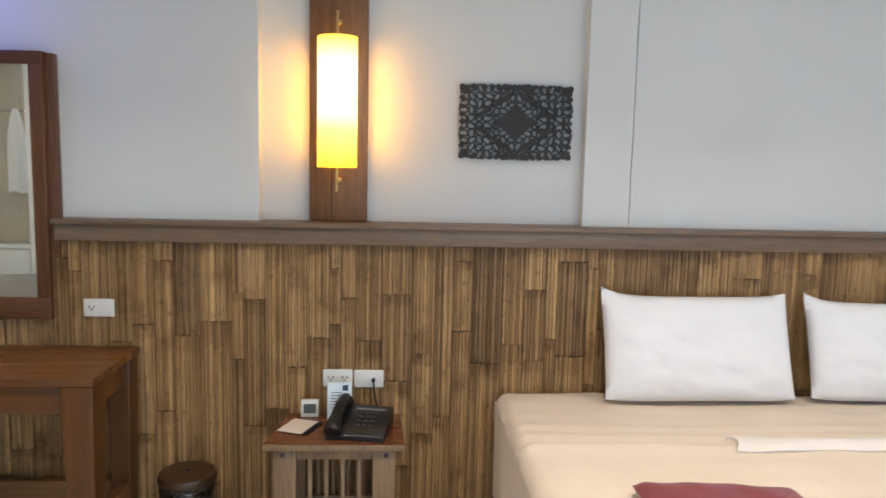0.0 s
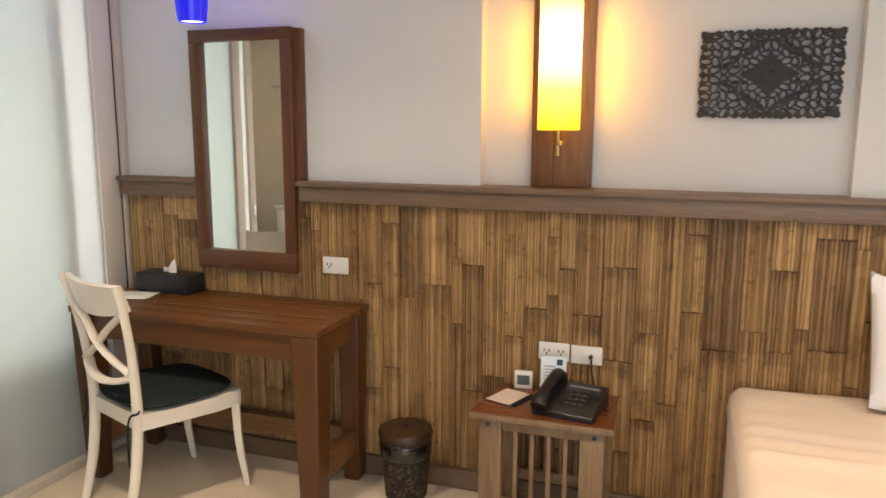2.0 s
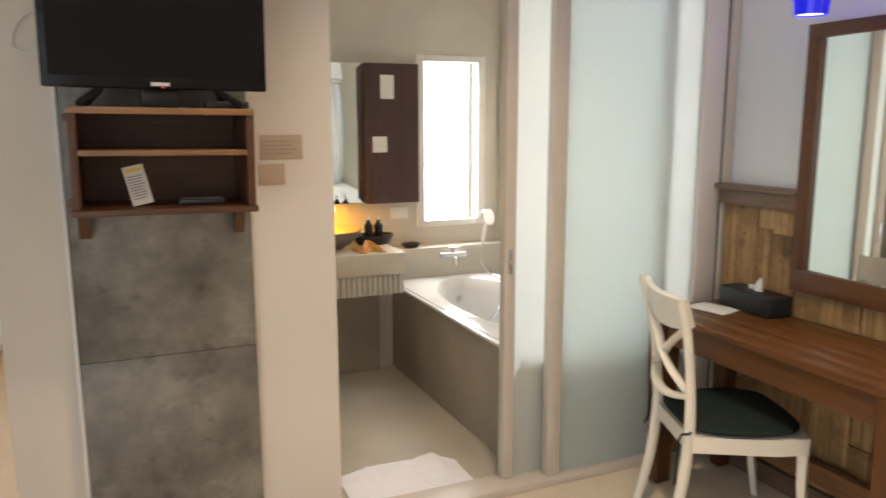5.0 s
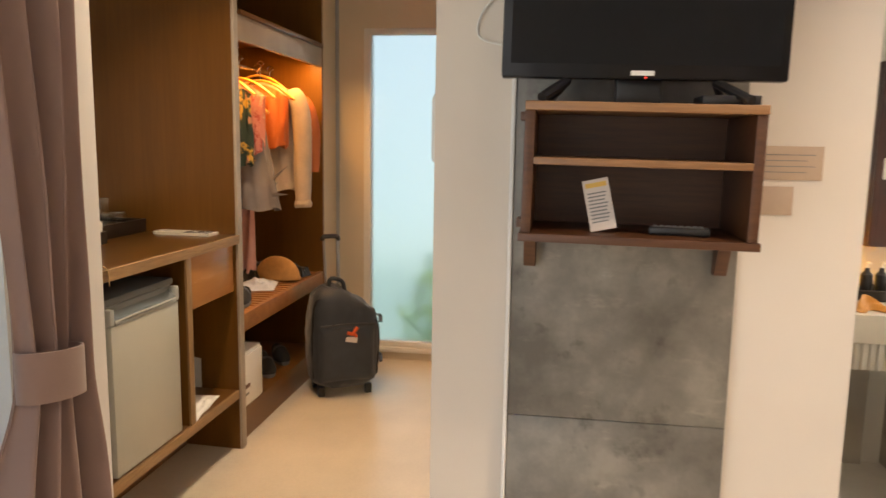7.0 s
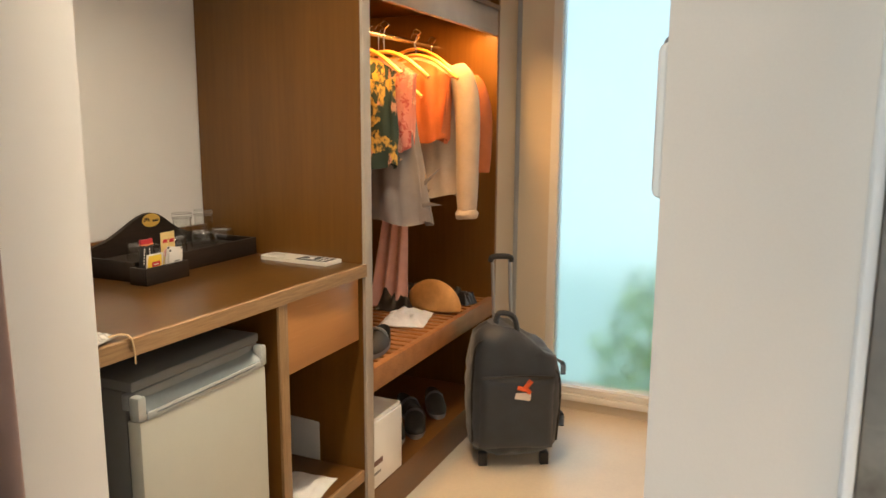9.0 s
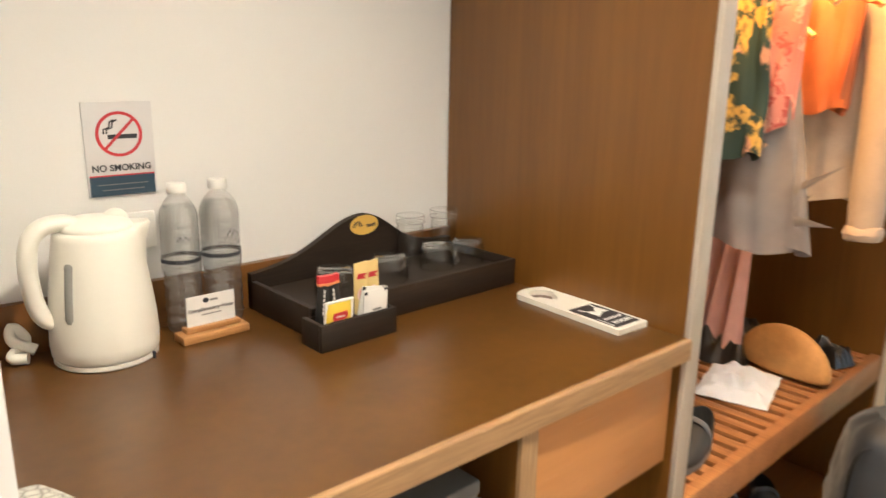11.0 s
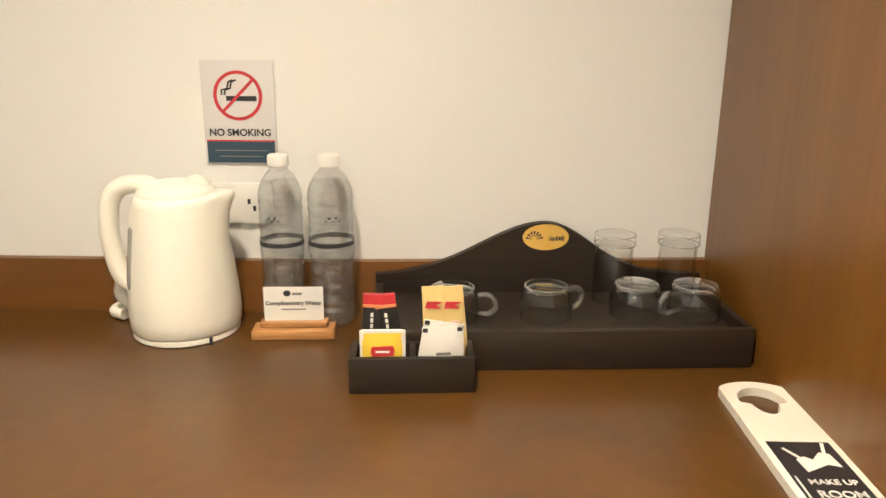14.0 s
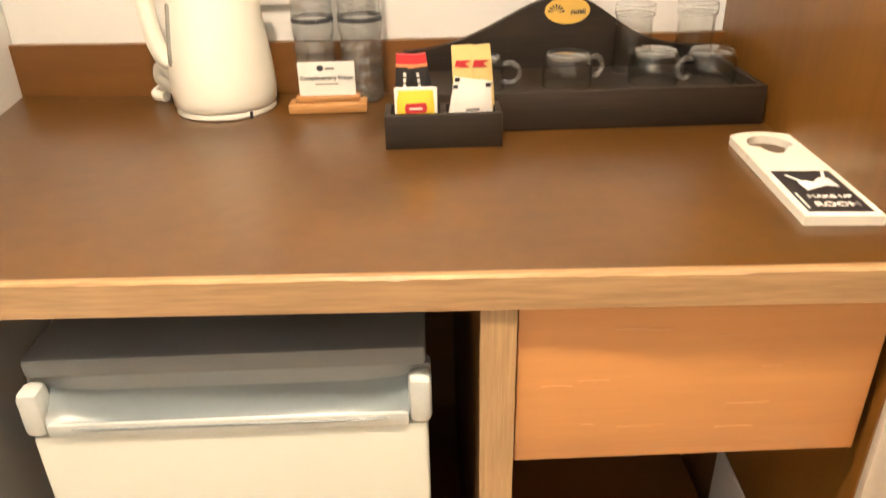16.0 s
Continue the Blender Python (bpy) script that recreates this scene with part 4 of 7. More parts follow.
def waste_bin():
    t = thing("waste_bin", pose(-1.12, 3.07, 0) @ Matrix.Diagonal((1.06, 1.06, 1, 1)), "dark lidded waste bin with a patterned band", "bin")
    part("body", lathe(bmesh.new(), [(0, 0), (0.078, 0), (0.082, 0.01), (0.092, 0.17), (0.096, 0.235), (0.10, 0.245), (0.10, 0.262), (0.0, 0.262)], 36), printed("pebbled_bin_weave", (0.012, 0.008, 0.006), (0.035, 0.022, 0.012), (0.11, 0.075, 0.042), 85), t)
    part("band", lathe(bmesh.new(), [(0.0955, 0.18), (0.099, 0.185), (0.101, 0.24), (0.098, 0.246)], 36), GLAZE, t, "glossy black band")
    part("lid", lathe(bmesh.new(), [(0, 0.262), (0.104, 0.262), (0.107, 0.272), (0.10, 0.29), (0.05, 0.298), (0, 0.299)], 36), wood("bin_lid_weave", (0.028, 0.013, 0.006), (0.06, 0.03, 0.012), "x", 0.4, 30), t, "brown woven lid")
    part("knob", lathe(bmesh.new(), [(0.0, 0.297), (0.012, 0.299), (0.012, 0.305), (0, 0.308)], 12), BLACKPL, t)
    return t


waste_bin()

# ---- bed ----
def bed():
    t = thing("bed", pose(0, 0, 0), "wide bed made up with cream bedding", "bed")
    part("base", boxes((0.14, 2.06, 1.15, 3.18, 0.0, 0.30), bevel=0.01), BACKING, t)
    part("mattress", boxes((0.12, 2.08, 1.12, 3.18, 0.30, 0.56), bevel=0.04), SHEETC, t)
    X0, X1, Z = 0.100, 2.115, 0.60

    def cover(u, v):
        y = 3.182 - 2.10 * v
        s = u * 2.9
        side = 0.42
        r = 0.06
        if s < side:
            x, z = X0, 0.14 + s
            bulge = 0.012 * math.sin(9 * y + 2.0) * (1 - s / side)
            x -= 0.006 * (1 - s / side) + bulge
        elif s < side + 0.094:
            a = (s - side) / 0.094 * math.pi / 2
            x, z = X0 + r - r * math.cos(a), 0.14 + side - 0.02 + r * math.sin(a)
        elif s < 2.9 - side - 0.094:
            f = (s - side - 0.094) / (2.9 - 2 * side - 0.188)
            x, z = X0 + r + f * (X1 - X0 - 2 * r), Z
        else:
            k = 2.9 - s
            x, z = X1, 0.14 + k if k < side else Z - 0.03
        if s > side:
            z += 0.010 * noise.noise(Vector((1.4 * x, 3.2 * y, 0.3))) + 0.006 * noise.noise(Vector((3 * x, 11 * y, 4.0))) + 0.004 * noise.noise(Vector((14 * x, 9 * y, 1.0)))
            for y0, h in ((2.545, 0.024), (2.66, 0.010), (2.75, 0.007)):
                d = (y - y0 - 0.02 * noise.noise(Vector((2 * x, y0, 1)))) / 0.022
                z += h * math.exp(-d * d) if d > 0 else h * math.exp(-d * d * 0.25)
            z -= 0.02 * max(0, (y - 3.1)) / 0.08
        return Vector((x, y, z))
    bm = bmesh.new()
    sheet(bm, cover, 120, 110)
    part("duvet_cover", thick(bm, 0.012), SHEETC, t, "cream bedding with a creased fold across it", sharp=60)
    bm = bmesh.new()

    def hem(u, v):
        x = 0.80 + 1.27 * u + 0.02 * math.sin(3 * v) * (1 - u)
        return Vector((x, 2.575 - (0.085 + 0.02 * noise.noise(Vector((2.5 * x, 1, 4)))) * v + 0.012 * noise.noise(Vector((4 * x, v, 2))), 0.626 - 0.008 * v + 0.016 * math.sin(math.pi * v) + 0.004 * noise.noise(Vector((8 * x, 3 * v, 6)))))
    sheet(bm, hem, 60, 6)
    part("turned_edge", thick(bm, 0.01), plain("white_sheet_edge", (0.74, 0.69, 0.65), 0.85, vary=0.05, scale=6, grain=500, bump=0.15), t, "white turned-back sheet edge")
    return t


bed()


def pillow(m, w, h, seed, label):
    bm = bmesh.new()

    for side in (-1, 1):
        def f(u, v, side=side):
            x, z = 2 * u - 1, 2 * v - 1
            puff = (max(0, 1 - abs(x) ** 3.2) * max(0, 1 - abs(z) ** 3.2)) ** 0.55
            pinch = 1 - 0.022 * (1 - abs(x) ** 2) * abs(z) ** 3
            pinch2 = 1 - 0.012 * (1 - abs(z) ** 2) * abs(x) ** 3
            q = 0.013 * noise.noise(Vector((3 * x + seed, 3 * z, side))) + 0.016 * abs(noise.noise(Vector((7 * (x + 0.7 * z) + seed, 2.5 * (z - 0.5 * x), side))))
            return Vector((0.5 * w * x * pinch2, side * (0.075 * puff + q * puff), 0.5 * h * z * pinch + h / 2 + (0.035 if x < 0 < z else 0.012) * abs(x * z) ** 6))
        sheet(bm, f, 44, 30)
    bmesh.ops.remove_doubles(bm, verts=bm.verts, dist=0.0006)
    return single("pillow", bm, PILLOWC, label, "pillow", m=m, group="pillows on the bed", sharp=80)


pillow(pose(0.885, 2.985, 0.612, -19, 0, 1), 0.76, 0.42, 1.0, "white pillow leaning on the bamboo wall")
pillow(pose(1.70, 2.99, 0.612, -19, 0, -3), 0.72, 0.40, 6.0, "white rumpled pillow leaning on the bamboo wall")
bm = bmesh.new()
sheet(bm, lambda u, v: Vector((0.368 + 0.45 * u, 2.20 - 0.50 * v - 0.045 * u + 0.02 * math.sin(3 * u), 0.632 + 0.03 * min(1, 6 * u, 6 * (1 - u), 8 * v) ** 0.5 + 0.006 * noise.noise(Vector((6 * u, 5 * v, 3))))), 50, 24)
single("folded_throw", thick(bm, 0.03), REDCLOTH, "folded crimson throw on the cream bedding", "throw", sharp=50)

# ---- bathroom ----
def bathtub():
    t = thing("bathtub", pose(-3.58, 2.645, 0), "white oval bathtub in a beige cement surround", "bathtub")
    x0, x1, y0, y1, h = -0.80, 0.80, -0.395, 0.40, 0.535
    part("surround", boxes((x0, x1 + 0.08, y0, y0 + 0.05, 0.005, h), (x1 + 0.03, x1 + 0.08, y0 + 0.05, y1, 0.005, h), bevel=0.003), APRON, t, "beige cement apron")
    part("surround_edge", boxes((x0, x1 + 0.09, y0 - 0.012, y0 + 0.02, h, h + 0.016), bevel=0.003), CERAMIC, t, "white edge strip")
    n = 56
    bm = bmesh.new()
    rings = []
    outer = []
    for i in range(n):
        a = 2 * math.pi * i / n
        c, s = math.cos(a), math.sin(a)
        k = 1 / max(abs(c) / 0.82, abs(s) / 0.385)
        outer.append((c * k, s * k))
    for f, z, sh in ((None, h + 0.002, 0), (None, h + 0.02, 0), (1.0, h + 0.028, 0), (0.97, h + 0.018, 0), (0.93, h - 0.05, 0), (0.86, h - 0.22, 0.01), (0.78, h - 0.36, 0.02), (0.6, h - 0.395, 0.02), (0.0, h - 0.40, 0.02)):
        if f is None:
            rings.append([bm.verts.new((x, y + 0.005, z)) for x, y in outer])
        else:
            rings.append([bm.verts.new((0.70 * f * math.cos(2 * math.pi * i / n), (0.315 * f * math.sin(2 * math.pi * i / n)) * (1 + 0.10 * math.cos(2 * math.pi * i / n)) + sh, z)) for i in range(n)])
    for a, b in zip(rings, rings[1:]):
        for i in range(n):
            bm.faces.new((a[i], a[(i + 1) % n], b[(i + 1) % n], b[i]))
    bmesh.ops.remove_doubles(bm, verts=bm.verts, dist=0.0001)
    part("basin", bm, CERAMIC, t, "glossy white tub", sharp=50)
    ov = part("overflow", lathe(bmesh.new(), [(0, 0.008), (0.028, 0.006), (0.032, 0), (0, -0.002)], 20), CHROME, t)
    ov.matrix_basis = pose(-0.635, 0.02, 0.42, 0, 75, 0)
    return t


bathtub()
setting("ledge", boxes((-4.45, -4.34, 2.152, 3.05, 0.0, 0.75), bevel=0.004), BATHWALL, "beige rendered ledge behind the bathtub", "ledge")


def tub_mixer():
    t = thing("bath_mixer", pose(-4.34, 2.65, 0.70), "chrome bath mixer with a hand shower on the wall ledge", "tap")
    bm = bmesh.new()
    tube(bm, [(0.045, -0.085, 0), (0.045, 0.085, 0)], 0.02, 14)
    part("body", bm, CHROME, t)
    for s in (-1, 1):
        bm = bmesh.new()
        tube(bm, [(0, s * 0.06, 0), (0.045, s * 0.06, 0)], 0.014, 12)
        part("inlet", bm, CHROME, t)
    bm = bmesh.new()
    tube(bm, curve_pts([(0.05, 0, -0.01), (0.085, 0, -0.025), (0.10, 0, -0.06)], 8), 0.013, 10)
    part("spout", bm, CHROME, t)
    bm = bmesh.new()
    tube(bm, [(0.045, 0, 0.015), (0.045, 0, 0.05)], 0.011, 10)
    tube(bm, [(0.045, -0.035, 0.05), (0.045, 0.035, 0.05)], 0.008, 8)
    part("lever", bm, CHROME, t)
    hs = part("hand_shower", lathe(bmesh.new(), [(0, 0.012), (0.052, 0.01), (0.056, 0), (0.03, -0.02), (0, -0.026)], 24), CHROME, t, "round chrome hand shower")
    hs.matrix_basis = pose(0.07, 0.235, 0.235, 0, 75, 20)
    bm = bmesh.new()
    tube(bm, curve_pts([(0.05, 0.24, 0.22), (0.03, 0.235, 0.15), (0.02, 0.225, 0.06)], 8), 0.012, 8)
    part("handle", bm, WHITEPL, t)
    bm = bmesh.new()
    tube(bm, curve_pts([(0.02, 0.225, 0.06), (0.03, 0.20, -0.04), (0.08, 0.235, -0.12), (0.22, 0.27, -0.16), (0.36, 0.17, -0.30), (0.33, 0.02, -0.42), (0.20, -0.06, -0.42)], 30), 0.007, 8)
    part("hose", bm, CHROME, t)
    return t


tub_mixer()


def vanity():
    t = thing("vanity_counter", pose(-4.14, 1.45, 0), "beige vanity counter with a ribbed front", "vanity")
    part("worktop", boxes((-0.31, 0.31, -0.70, 0.70, 0.71, 0.83), bevel=0.004), plain("cream_stone_top", (0.60, 0.53, 0.42), 0.3, vary=0.07), t)
    part("fascia", boxes((-0.28, 0.285, -0.70, 0.69, 0.595, 0.71)), BATHWALL, t)
    for k in range(46):
        y = -0.68 + 1.37 * k / 46
        part("rib", boxes((0.285, 0.298, y, y + 0.018, 0.597, 0.709), bevel=0.004), BATHWALL, t)
    for k in range(18):
        x = -0.20 + 0.027 * k
        part("rib", boxes((x, x + 0.018, 0.69, 0.70, 0.597, 0.709)), BATHWALL, t)
    return t


vanity()
setting("wall_under_vanity", boxes((-4.45, -4.30, 0.455, 2.152, 0.005, 0.595)), APRON, "brown-grey wall under the vanity", "wall")


def vessel_basin():
    t = thing("vessel_basin", pose(-4.12, 1.80, 0.83), "grey stoneware bowl basin on the counter", "basin")
    part("bowl", lathe(bmesh.new(), [(0, 0), (0.07, 0), (0.12, 0.03), (0.17, 0.075), (0.185, 0.105), (0.178, 0.108), (0.16, 0.078), (0.11, 0.036), (0, 0.018)], 36), BASINC, t)
    bm = bmesh.new()
    tube(bm, curve_pts([(-0.22, 0.05, 0.0), (-0.22, 0.05, 0.2), (-0.21, 0.05, 0.26), (-0.16, 0.05, 0.285), (-0.11, 0.05, 0.26), (-0.10, 0.05, 0.20)], 22), 0.012, 10)
    part("tap", bm, CHROME, t, "arched chrome tap")
    return t


vessel_basin()
wt = thing("wash_tray", pose(-4.18, 2.08, 0.83, 0, 0, 8), "dark wooden tray with two pump bottles", "tray")
bm = bmesh.new()
lathe(bm, [(0, 0), (0.10, 0), (0.13, 0.05), (0.125, 0.055), (0.095, 0.012), (0, 0.012)], 28, squash=(0.7, 1.0))
part("tray", bm, DARKTRAY, wt)
for dy in (-0.03, 0.035):
    b = part("pump_bottle", lathe(bmesh.new(), [(0, 0), (0.024, 0), (0.026, 0.01), (0.026, 0.10), (0.012, 0.115), (0.010, 0.13), (0, 0.13)], 18, (0, dy, 0.012)), BLACKPL, wt, "black pump bottle")
    part("pump", tube(bmesh.new(), [(0, dy, 0.14), (0, dy, 0.165), (0.025, dy, 0.165)], 0.005, 8), WHITEPL, b)
sd = thing("soap_dish", pose(-4.39, 2.40, 0.75), "small dark soap dish on the ledge", "soap dish")
part("dish", lathe(bmesh.new(), [(0, 0), (0.035, 0), (0.06, 0.028), (0.055, 0.03), (0.03, 0.008), (0, 0.008)], 20, squash=(0.7, 1.1)), DARKTRAY, sd)
bm = bmesh.new()
sheet(bm, lambda u, v: Vector((-3.96 + 0.15 * (u - 0.5) + 0.03 * math.sin(9 * v), 1.98 + 0.16 * (v - 0.5), 0.835 + 0.034 * math.sin(math.pi * u) * math.sin(math.pi * v) * (1 + 0.5 * math.sin(13 * u + 5 * v)))), 16, 16)
single("face_cloth", thick(bm, 0.004), plain("orange_cloth", (0.60, 0.26, 0.05), 0.8, vary=0.1, scale=30, bump=0.3), "crumpled orange face cloth beside the basin", "cloth")
bc = thing("bathroom_mirror", pose(-4.445, 1.60, 1.05), "frameless bathroom mirror with warm light under it", "mirror")
part("glass", boxes((0.0, 0.06, -0.45, 0.495, 0.0, 0.835), bevel=0.003), MIRROR, bc)
cb = thing("wall_cabinet", pose(-4.445, 2.265, 1.045), "dark brown bathroom wall cabinet with paper notes", "cabinet")
part("body", boxes((0, 0.10, -0.165, 0.17, 0, 0.84), bevel=0.003), wood("dark_cabinet_wood", (0.035, 0.013, 0.010), (0.075, 0.03, 0.022), "z", 0.4, 8), cb)
part("door", boxes((0.102, 0.12, -0.163, 0.168, 0.002, 0.838), bevel=0.003), wood("dark_cabinet_door", (0.035, 0.013, 0.010), (0.075, 0.03, 0.022), "z", 0.35, 8), cb)
for y, z, w, h in ((-0.035, 0.70, 0.085, 0.14), (-0.085, 0.36, 0.09, 0.095)):
    part("note", boxes((0.1205, 0.123, y - w / 2, y + w / 2, z - h / 2, z + h / 2)), PAPER, cb, "white paper note")
lamp("vanity_glow", "AREA", look((-4.395, 1.72, 1.042), (-4.47, 1.72, 0.83)), 38.0, (1.0, 0.45, 0.03), (0.04, 0.7), "warm strip light under the bathroom mirror")
socket(pose(-4.45, 2.34, 0.97, 0, 0, 90), 0, "grey switch plate under the cabinet", "wall_switch")
bm = bmesh.new()


def mat_at(u, v):
    x, y = -2.985 + 0.30 * u + 0.05 * v - 0.07 * math.sin(3 * v) * (1 - u), 1.50 + 0.54 * v
    return Vector((x, y, 0.014 + 0.014 * abs(noise.noise(Vector((7 * u, 9 * v, 1)))) + 0.03 * math.exp(-((v - 0.82) / 0.09) ** 2) * (1 - u)))


sheet(bm, mat_at, 34, 40)
single("bath_mat", thick(bm, 0.008), PILLOWC, "crumpled white bath mat on the bathroom floor", "bath mat", sharp=60)



def toilet():
    t = thing("toilet", pose(-3.38, 0.463, 0.005), "white ceramic toilet against the ribbed bathroom wall", "toilet")
    part("cistern", boxes((-0.185, 0.185, 0.005, 0.19, 0.40, 0.80), bevel=0.02), CERAMIC, t)
    part("cistern_lid", boxes((-0.195, 0.195, 0.0, 0.20, 0.80, 0.83), bevel=0.01), CERAMIC, t)
    part("flush_button", lathe(bmesh.new(), [(0, 0.838), (0.02, 0.837), (0.022, 0.83), (0, 0.829)], 20, (0, 0.10, 0)), CHROME, t, "chrome flush button")
    bm = lathe(bmesh.new(), [(0, 0), (0.125, 0), (0.12, 0.05), (0.10, 0.18), (0.15, 0.30), (0.185, 0.38), (0.185, 0.40), (0.14, 0.40), (0.11, 0.30), (0, 0.24)], 36, (0, 0.42, 0), (1, 1.3))
    part("bowl", bm, CERAMIC, t, sharp=60)
    part("seat", lathe(bmesh.new(), [(0, 0.402), (0.18, 0.402), (0.188, 0.41), (0.18, 0.43), (0, 0.434)], 36, (0, 0.42, 0), (1, 1.3)), WHITEPL, t, "closed white seat lid")
    return t


toilet()
tr = thing("towel_rail", pose(-3.36, 0.463, 1.81), "chrome towel rail on the ribbed bathroom wall", "towel rail")
part("bar", tube(bmesh.new(), [(-0.30, 0.06, 0), (0.25, 0.06, 0)], 0.007, 10), CHROME, tr)
for x in (-0.29, 0.24):
    part("bracket", tube(bmesh.new(), [(x, 0, 0), (x, 0.06, 0)], 0.008, 10), CHROME, tr)
bm = bmesh.new()


def towel(u, v):
    a = 2 * math.pi * u
    w = 0.022 + 0.050 * min(1.0, 3.2 * v) ** 0.7
    return Vector((-3.33 + w * math.cos(a) * (1 + 0.12 * math.sin(5 * a) * v), 0.522 + 0.028 * math.sin(a) * (1 + 0.3 * math.sin(4 * a + 3 * v)), 1.826 - 0.61 * v + 0.010 * math.cos(3 * a) * v))


sheet(bm, towel, 48, 24, closed=True)
single("towel", thick(bm, 0.004), PILLOWC, "white towel gathered over the chrome rail", "towel", sharp=70)
bm = boxes((-4.30, -2.75, 0.4552, 0.458, 0.0, 2.7))
for k in range(62):
    x = -4.29 + 0.0247 * k
    prism(bm, [(x, 0.458), (x + 0.004, 0.4625), (x + 0.016, 0.4625), (x + 0.020, 0.458)], 0.006, 2.69)
setting("wall_bath_south", bm, BATHWALL, "ribbed beige cement lining of the bathroom wall", "wall")

# ---- television pier ----
setting("concrete_panel", boxes((-2.6, -2.572, 0.566, 1.12, 0.0, 0.7805), (-2.6, -2.572, 0.566, 1.12, 0.782, 2.7), bevel=0.002), CONCRETE, "grey polished concrete panel on the pier", "wall panel")


setting("trim_pier", boxes((-2.6, -2.564, 0.554, 0.565, 0.0, 2.7), bevel=0.003), WHITE, "white painted bead along the concrete panel", "trim")


def tv_shelf():
    t = thing("wall_shelf", pose(-2.572, 0.845, 1.299, -0.7, 0, 0), "dark brown open wall shelf under the television", "shelf")
    w = 0.247
    part("back", boxes((0.0, 0.012, -w + 0.02, w - 0.02, 0.0, 0.265)), SHELFWOOD, t)
    for s in (-1, 1):
        y0, y1 = sorted((s * w, s * (w - 0.022)))
        part("side", boxes((0.0, 0.285, y0, y1, 0.0, 0.264), bevel=0.002), SHELFWOOD, t)
        for z in (0.002, 0.243):
            part("tenon", boxes((0.15, 0.20, s * w - 0.014, s * w + 0.014, z, z + 0.02), bevel=0.002), SHELFWOOD, t)
        y0, y1 = sorted((s * w, s * (w - 0.03)))
        part("bracket", prism(bmesh.new(), [(0.0, -0.115), (0.025, -0.115), (0.04, -0.09), (0.08, 0.0), (0.0, 0.0)], y0, y1, Matrix(((1, 0, 0, 0), (0, 0, 1, 0), (0, 1, 0, 0), (0, 0, 0, 1)))), SHELFWOOD, t)
    part("board", boxes((0.0, 0.292, -w, w, 0.264, 0.283), bevel=0.002), SHELFEDGE, t, "top board with a pale front edge")
    part("board", boxes((0.012, 0.288, -w + 0.022, w - 0.022, 0.149, 0.165), bevel=0.002), SHELFEDGE, t)
    part("board", boxes((0.0, 0.292, -w - 0.005, w + 0.005, -0.018, 0.0), bevel=0.002), SHELFWOOD, t)
    return t


tv_shelf()


def television():
    t = thing("television", pose(-2.40, 0.846, 1.582, -0.6, 0, 2), "black flat television on the wall shelf, switched off", "television")
    part("cabinet", boxes((-0.055, 0.0, -0.27, 0.27, 0.08, 0.43), bevel=0.015), BLACKPL, t)
    part("bezel", boxes((0.0, 0.035, -0.305, 0.305, 0.053, 0.465), bevel=0.006), GLOSSBLACK, t)
    part("screen", boxes((0.0345, 0.0365, -0.285, 0.285, 0.085, 0.445)), GLOSSBLACK, t, "black glossy screen")
    part("logo", boxes((0.035, 0.0375, -0.025, 0.025, 0.062, 0.072)), WHITEPL, t, "small pale maker's plate")
    part("indicator", boxes((0.035, 0.0375, 0.005, 0.009, 0.056, 0.06)), glowing("red_led", (1, 0.05, 0.03), 1.0), t)
    for s in (-1, 1):
        bm = bmesh.new()
        tube(bm, [(0.02, s * 0.16, 0.05), (0.10, s * 0.215, 0.008)], 0.011, 8)
        tube(bm, [(0.02, s * 0.16, 0.05), (-0.07, s * 0.20, 0.008)], 0.011, 8)
        part("foot", bm, BLACKPL, t)
    part("stand", boxes((-0.05, 0.0, -0.05, 0.05, 0.0, 0.06), bevel=0.006), BLACKPL, t)
    return t


television()
lf = thing("menu_card", pose(-2.36, 0.79, 1.2995) @ Matrix.Scale(0.9, 4), "printed white card leaning in the shelf", "card")
mm = pose(0, -0.01, 0.007, 12, -10, 0)
part("sheet", boxes((0, 0.003, -0.032, 0.032, 0, 0.128)), plain("shaded_card", (0.62, 0.56, 0.51), 0.6, vary=0.04), lf).matrix_basis = mm
part("heading", boxes((0.003, 0.0036, -0.026, 0.026, 0.108, 0.120)), GOLD, lf).matrix_basis = mm
for k in range(9):
    part("print_line", boxes((0.003, 0.0036, -0.025, 0.016 + 0.003 * (k % 3), 0.02 + 0.009 * k, 0.0235 + 0.009 * k)), GREYPL, lf).matrix_basis = mm
rc = thing("remote_control", pose(-2.37, 0.945, 1.298, -0.7, 0, 84), "black remote control lying in the shelf", "remote control")
part("body", boxes((-0.065, 0.065, -0.022, 0.022, 0, 0.018), bevel=0.005), BLACKPL, rc)
for k in range(8):
    part("key", boxes((-0.055 + 0.014 * k, -0.047 + 0.014 * k, -0.012, 0.012, 0.018, 0.0205)), GREYPL, rc)
rx = thing("receiver_box", pose(-2.39, 0.97, 1.5815), "flat black receiver box beside the stand", "receiver")
part("body", boxes((-0.05, 0.06, 0.0, 0.12, 0, 0.02), bevel=0.003), BLACKPL, rx)
nt1 = thing("wall_notice", pose(-2.6, 1.235, 1.457), "beige notice with printed lines on the pier", "sign")
NOTICE = plain("brown_beige_notice", (0.47, 0.36, 0.27), 0.6, vary=0.06, bump=0.05)
part("plate", boxes((0, 0.004, -0.073, 0.073, -0.041, 0.041), bevel=0.001), NOTICE, nt1)
for k in range(4):
    part("print_line", boxes((0.004, 0.0048, -0.06, 0.055 - 0.02 * (k % 2), 0.019 - 0.014 * k, 0.021 - 0.014 * k)), GREYPL, nt1)
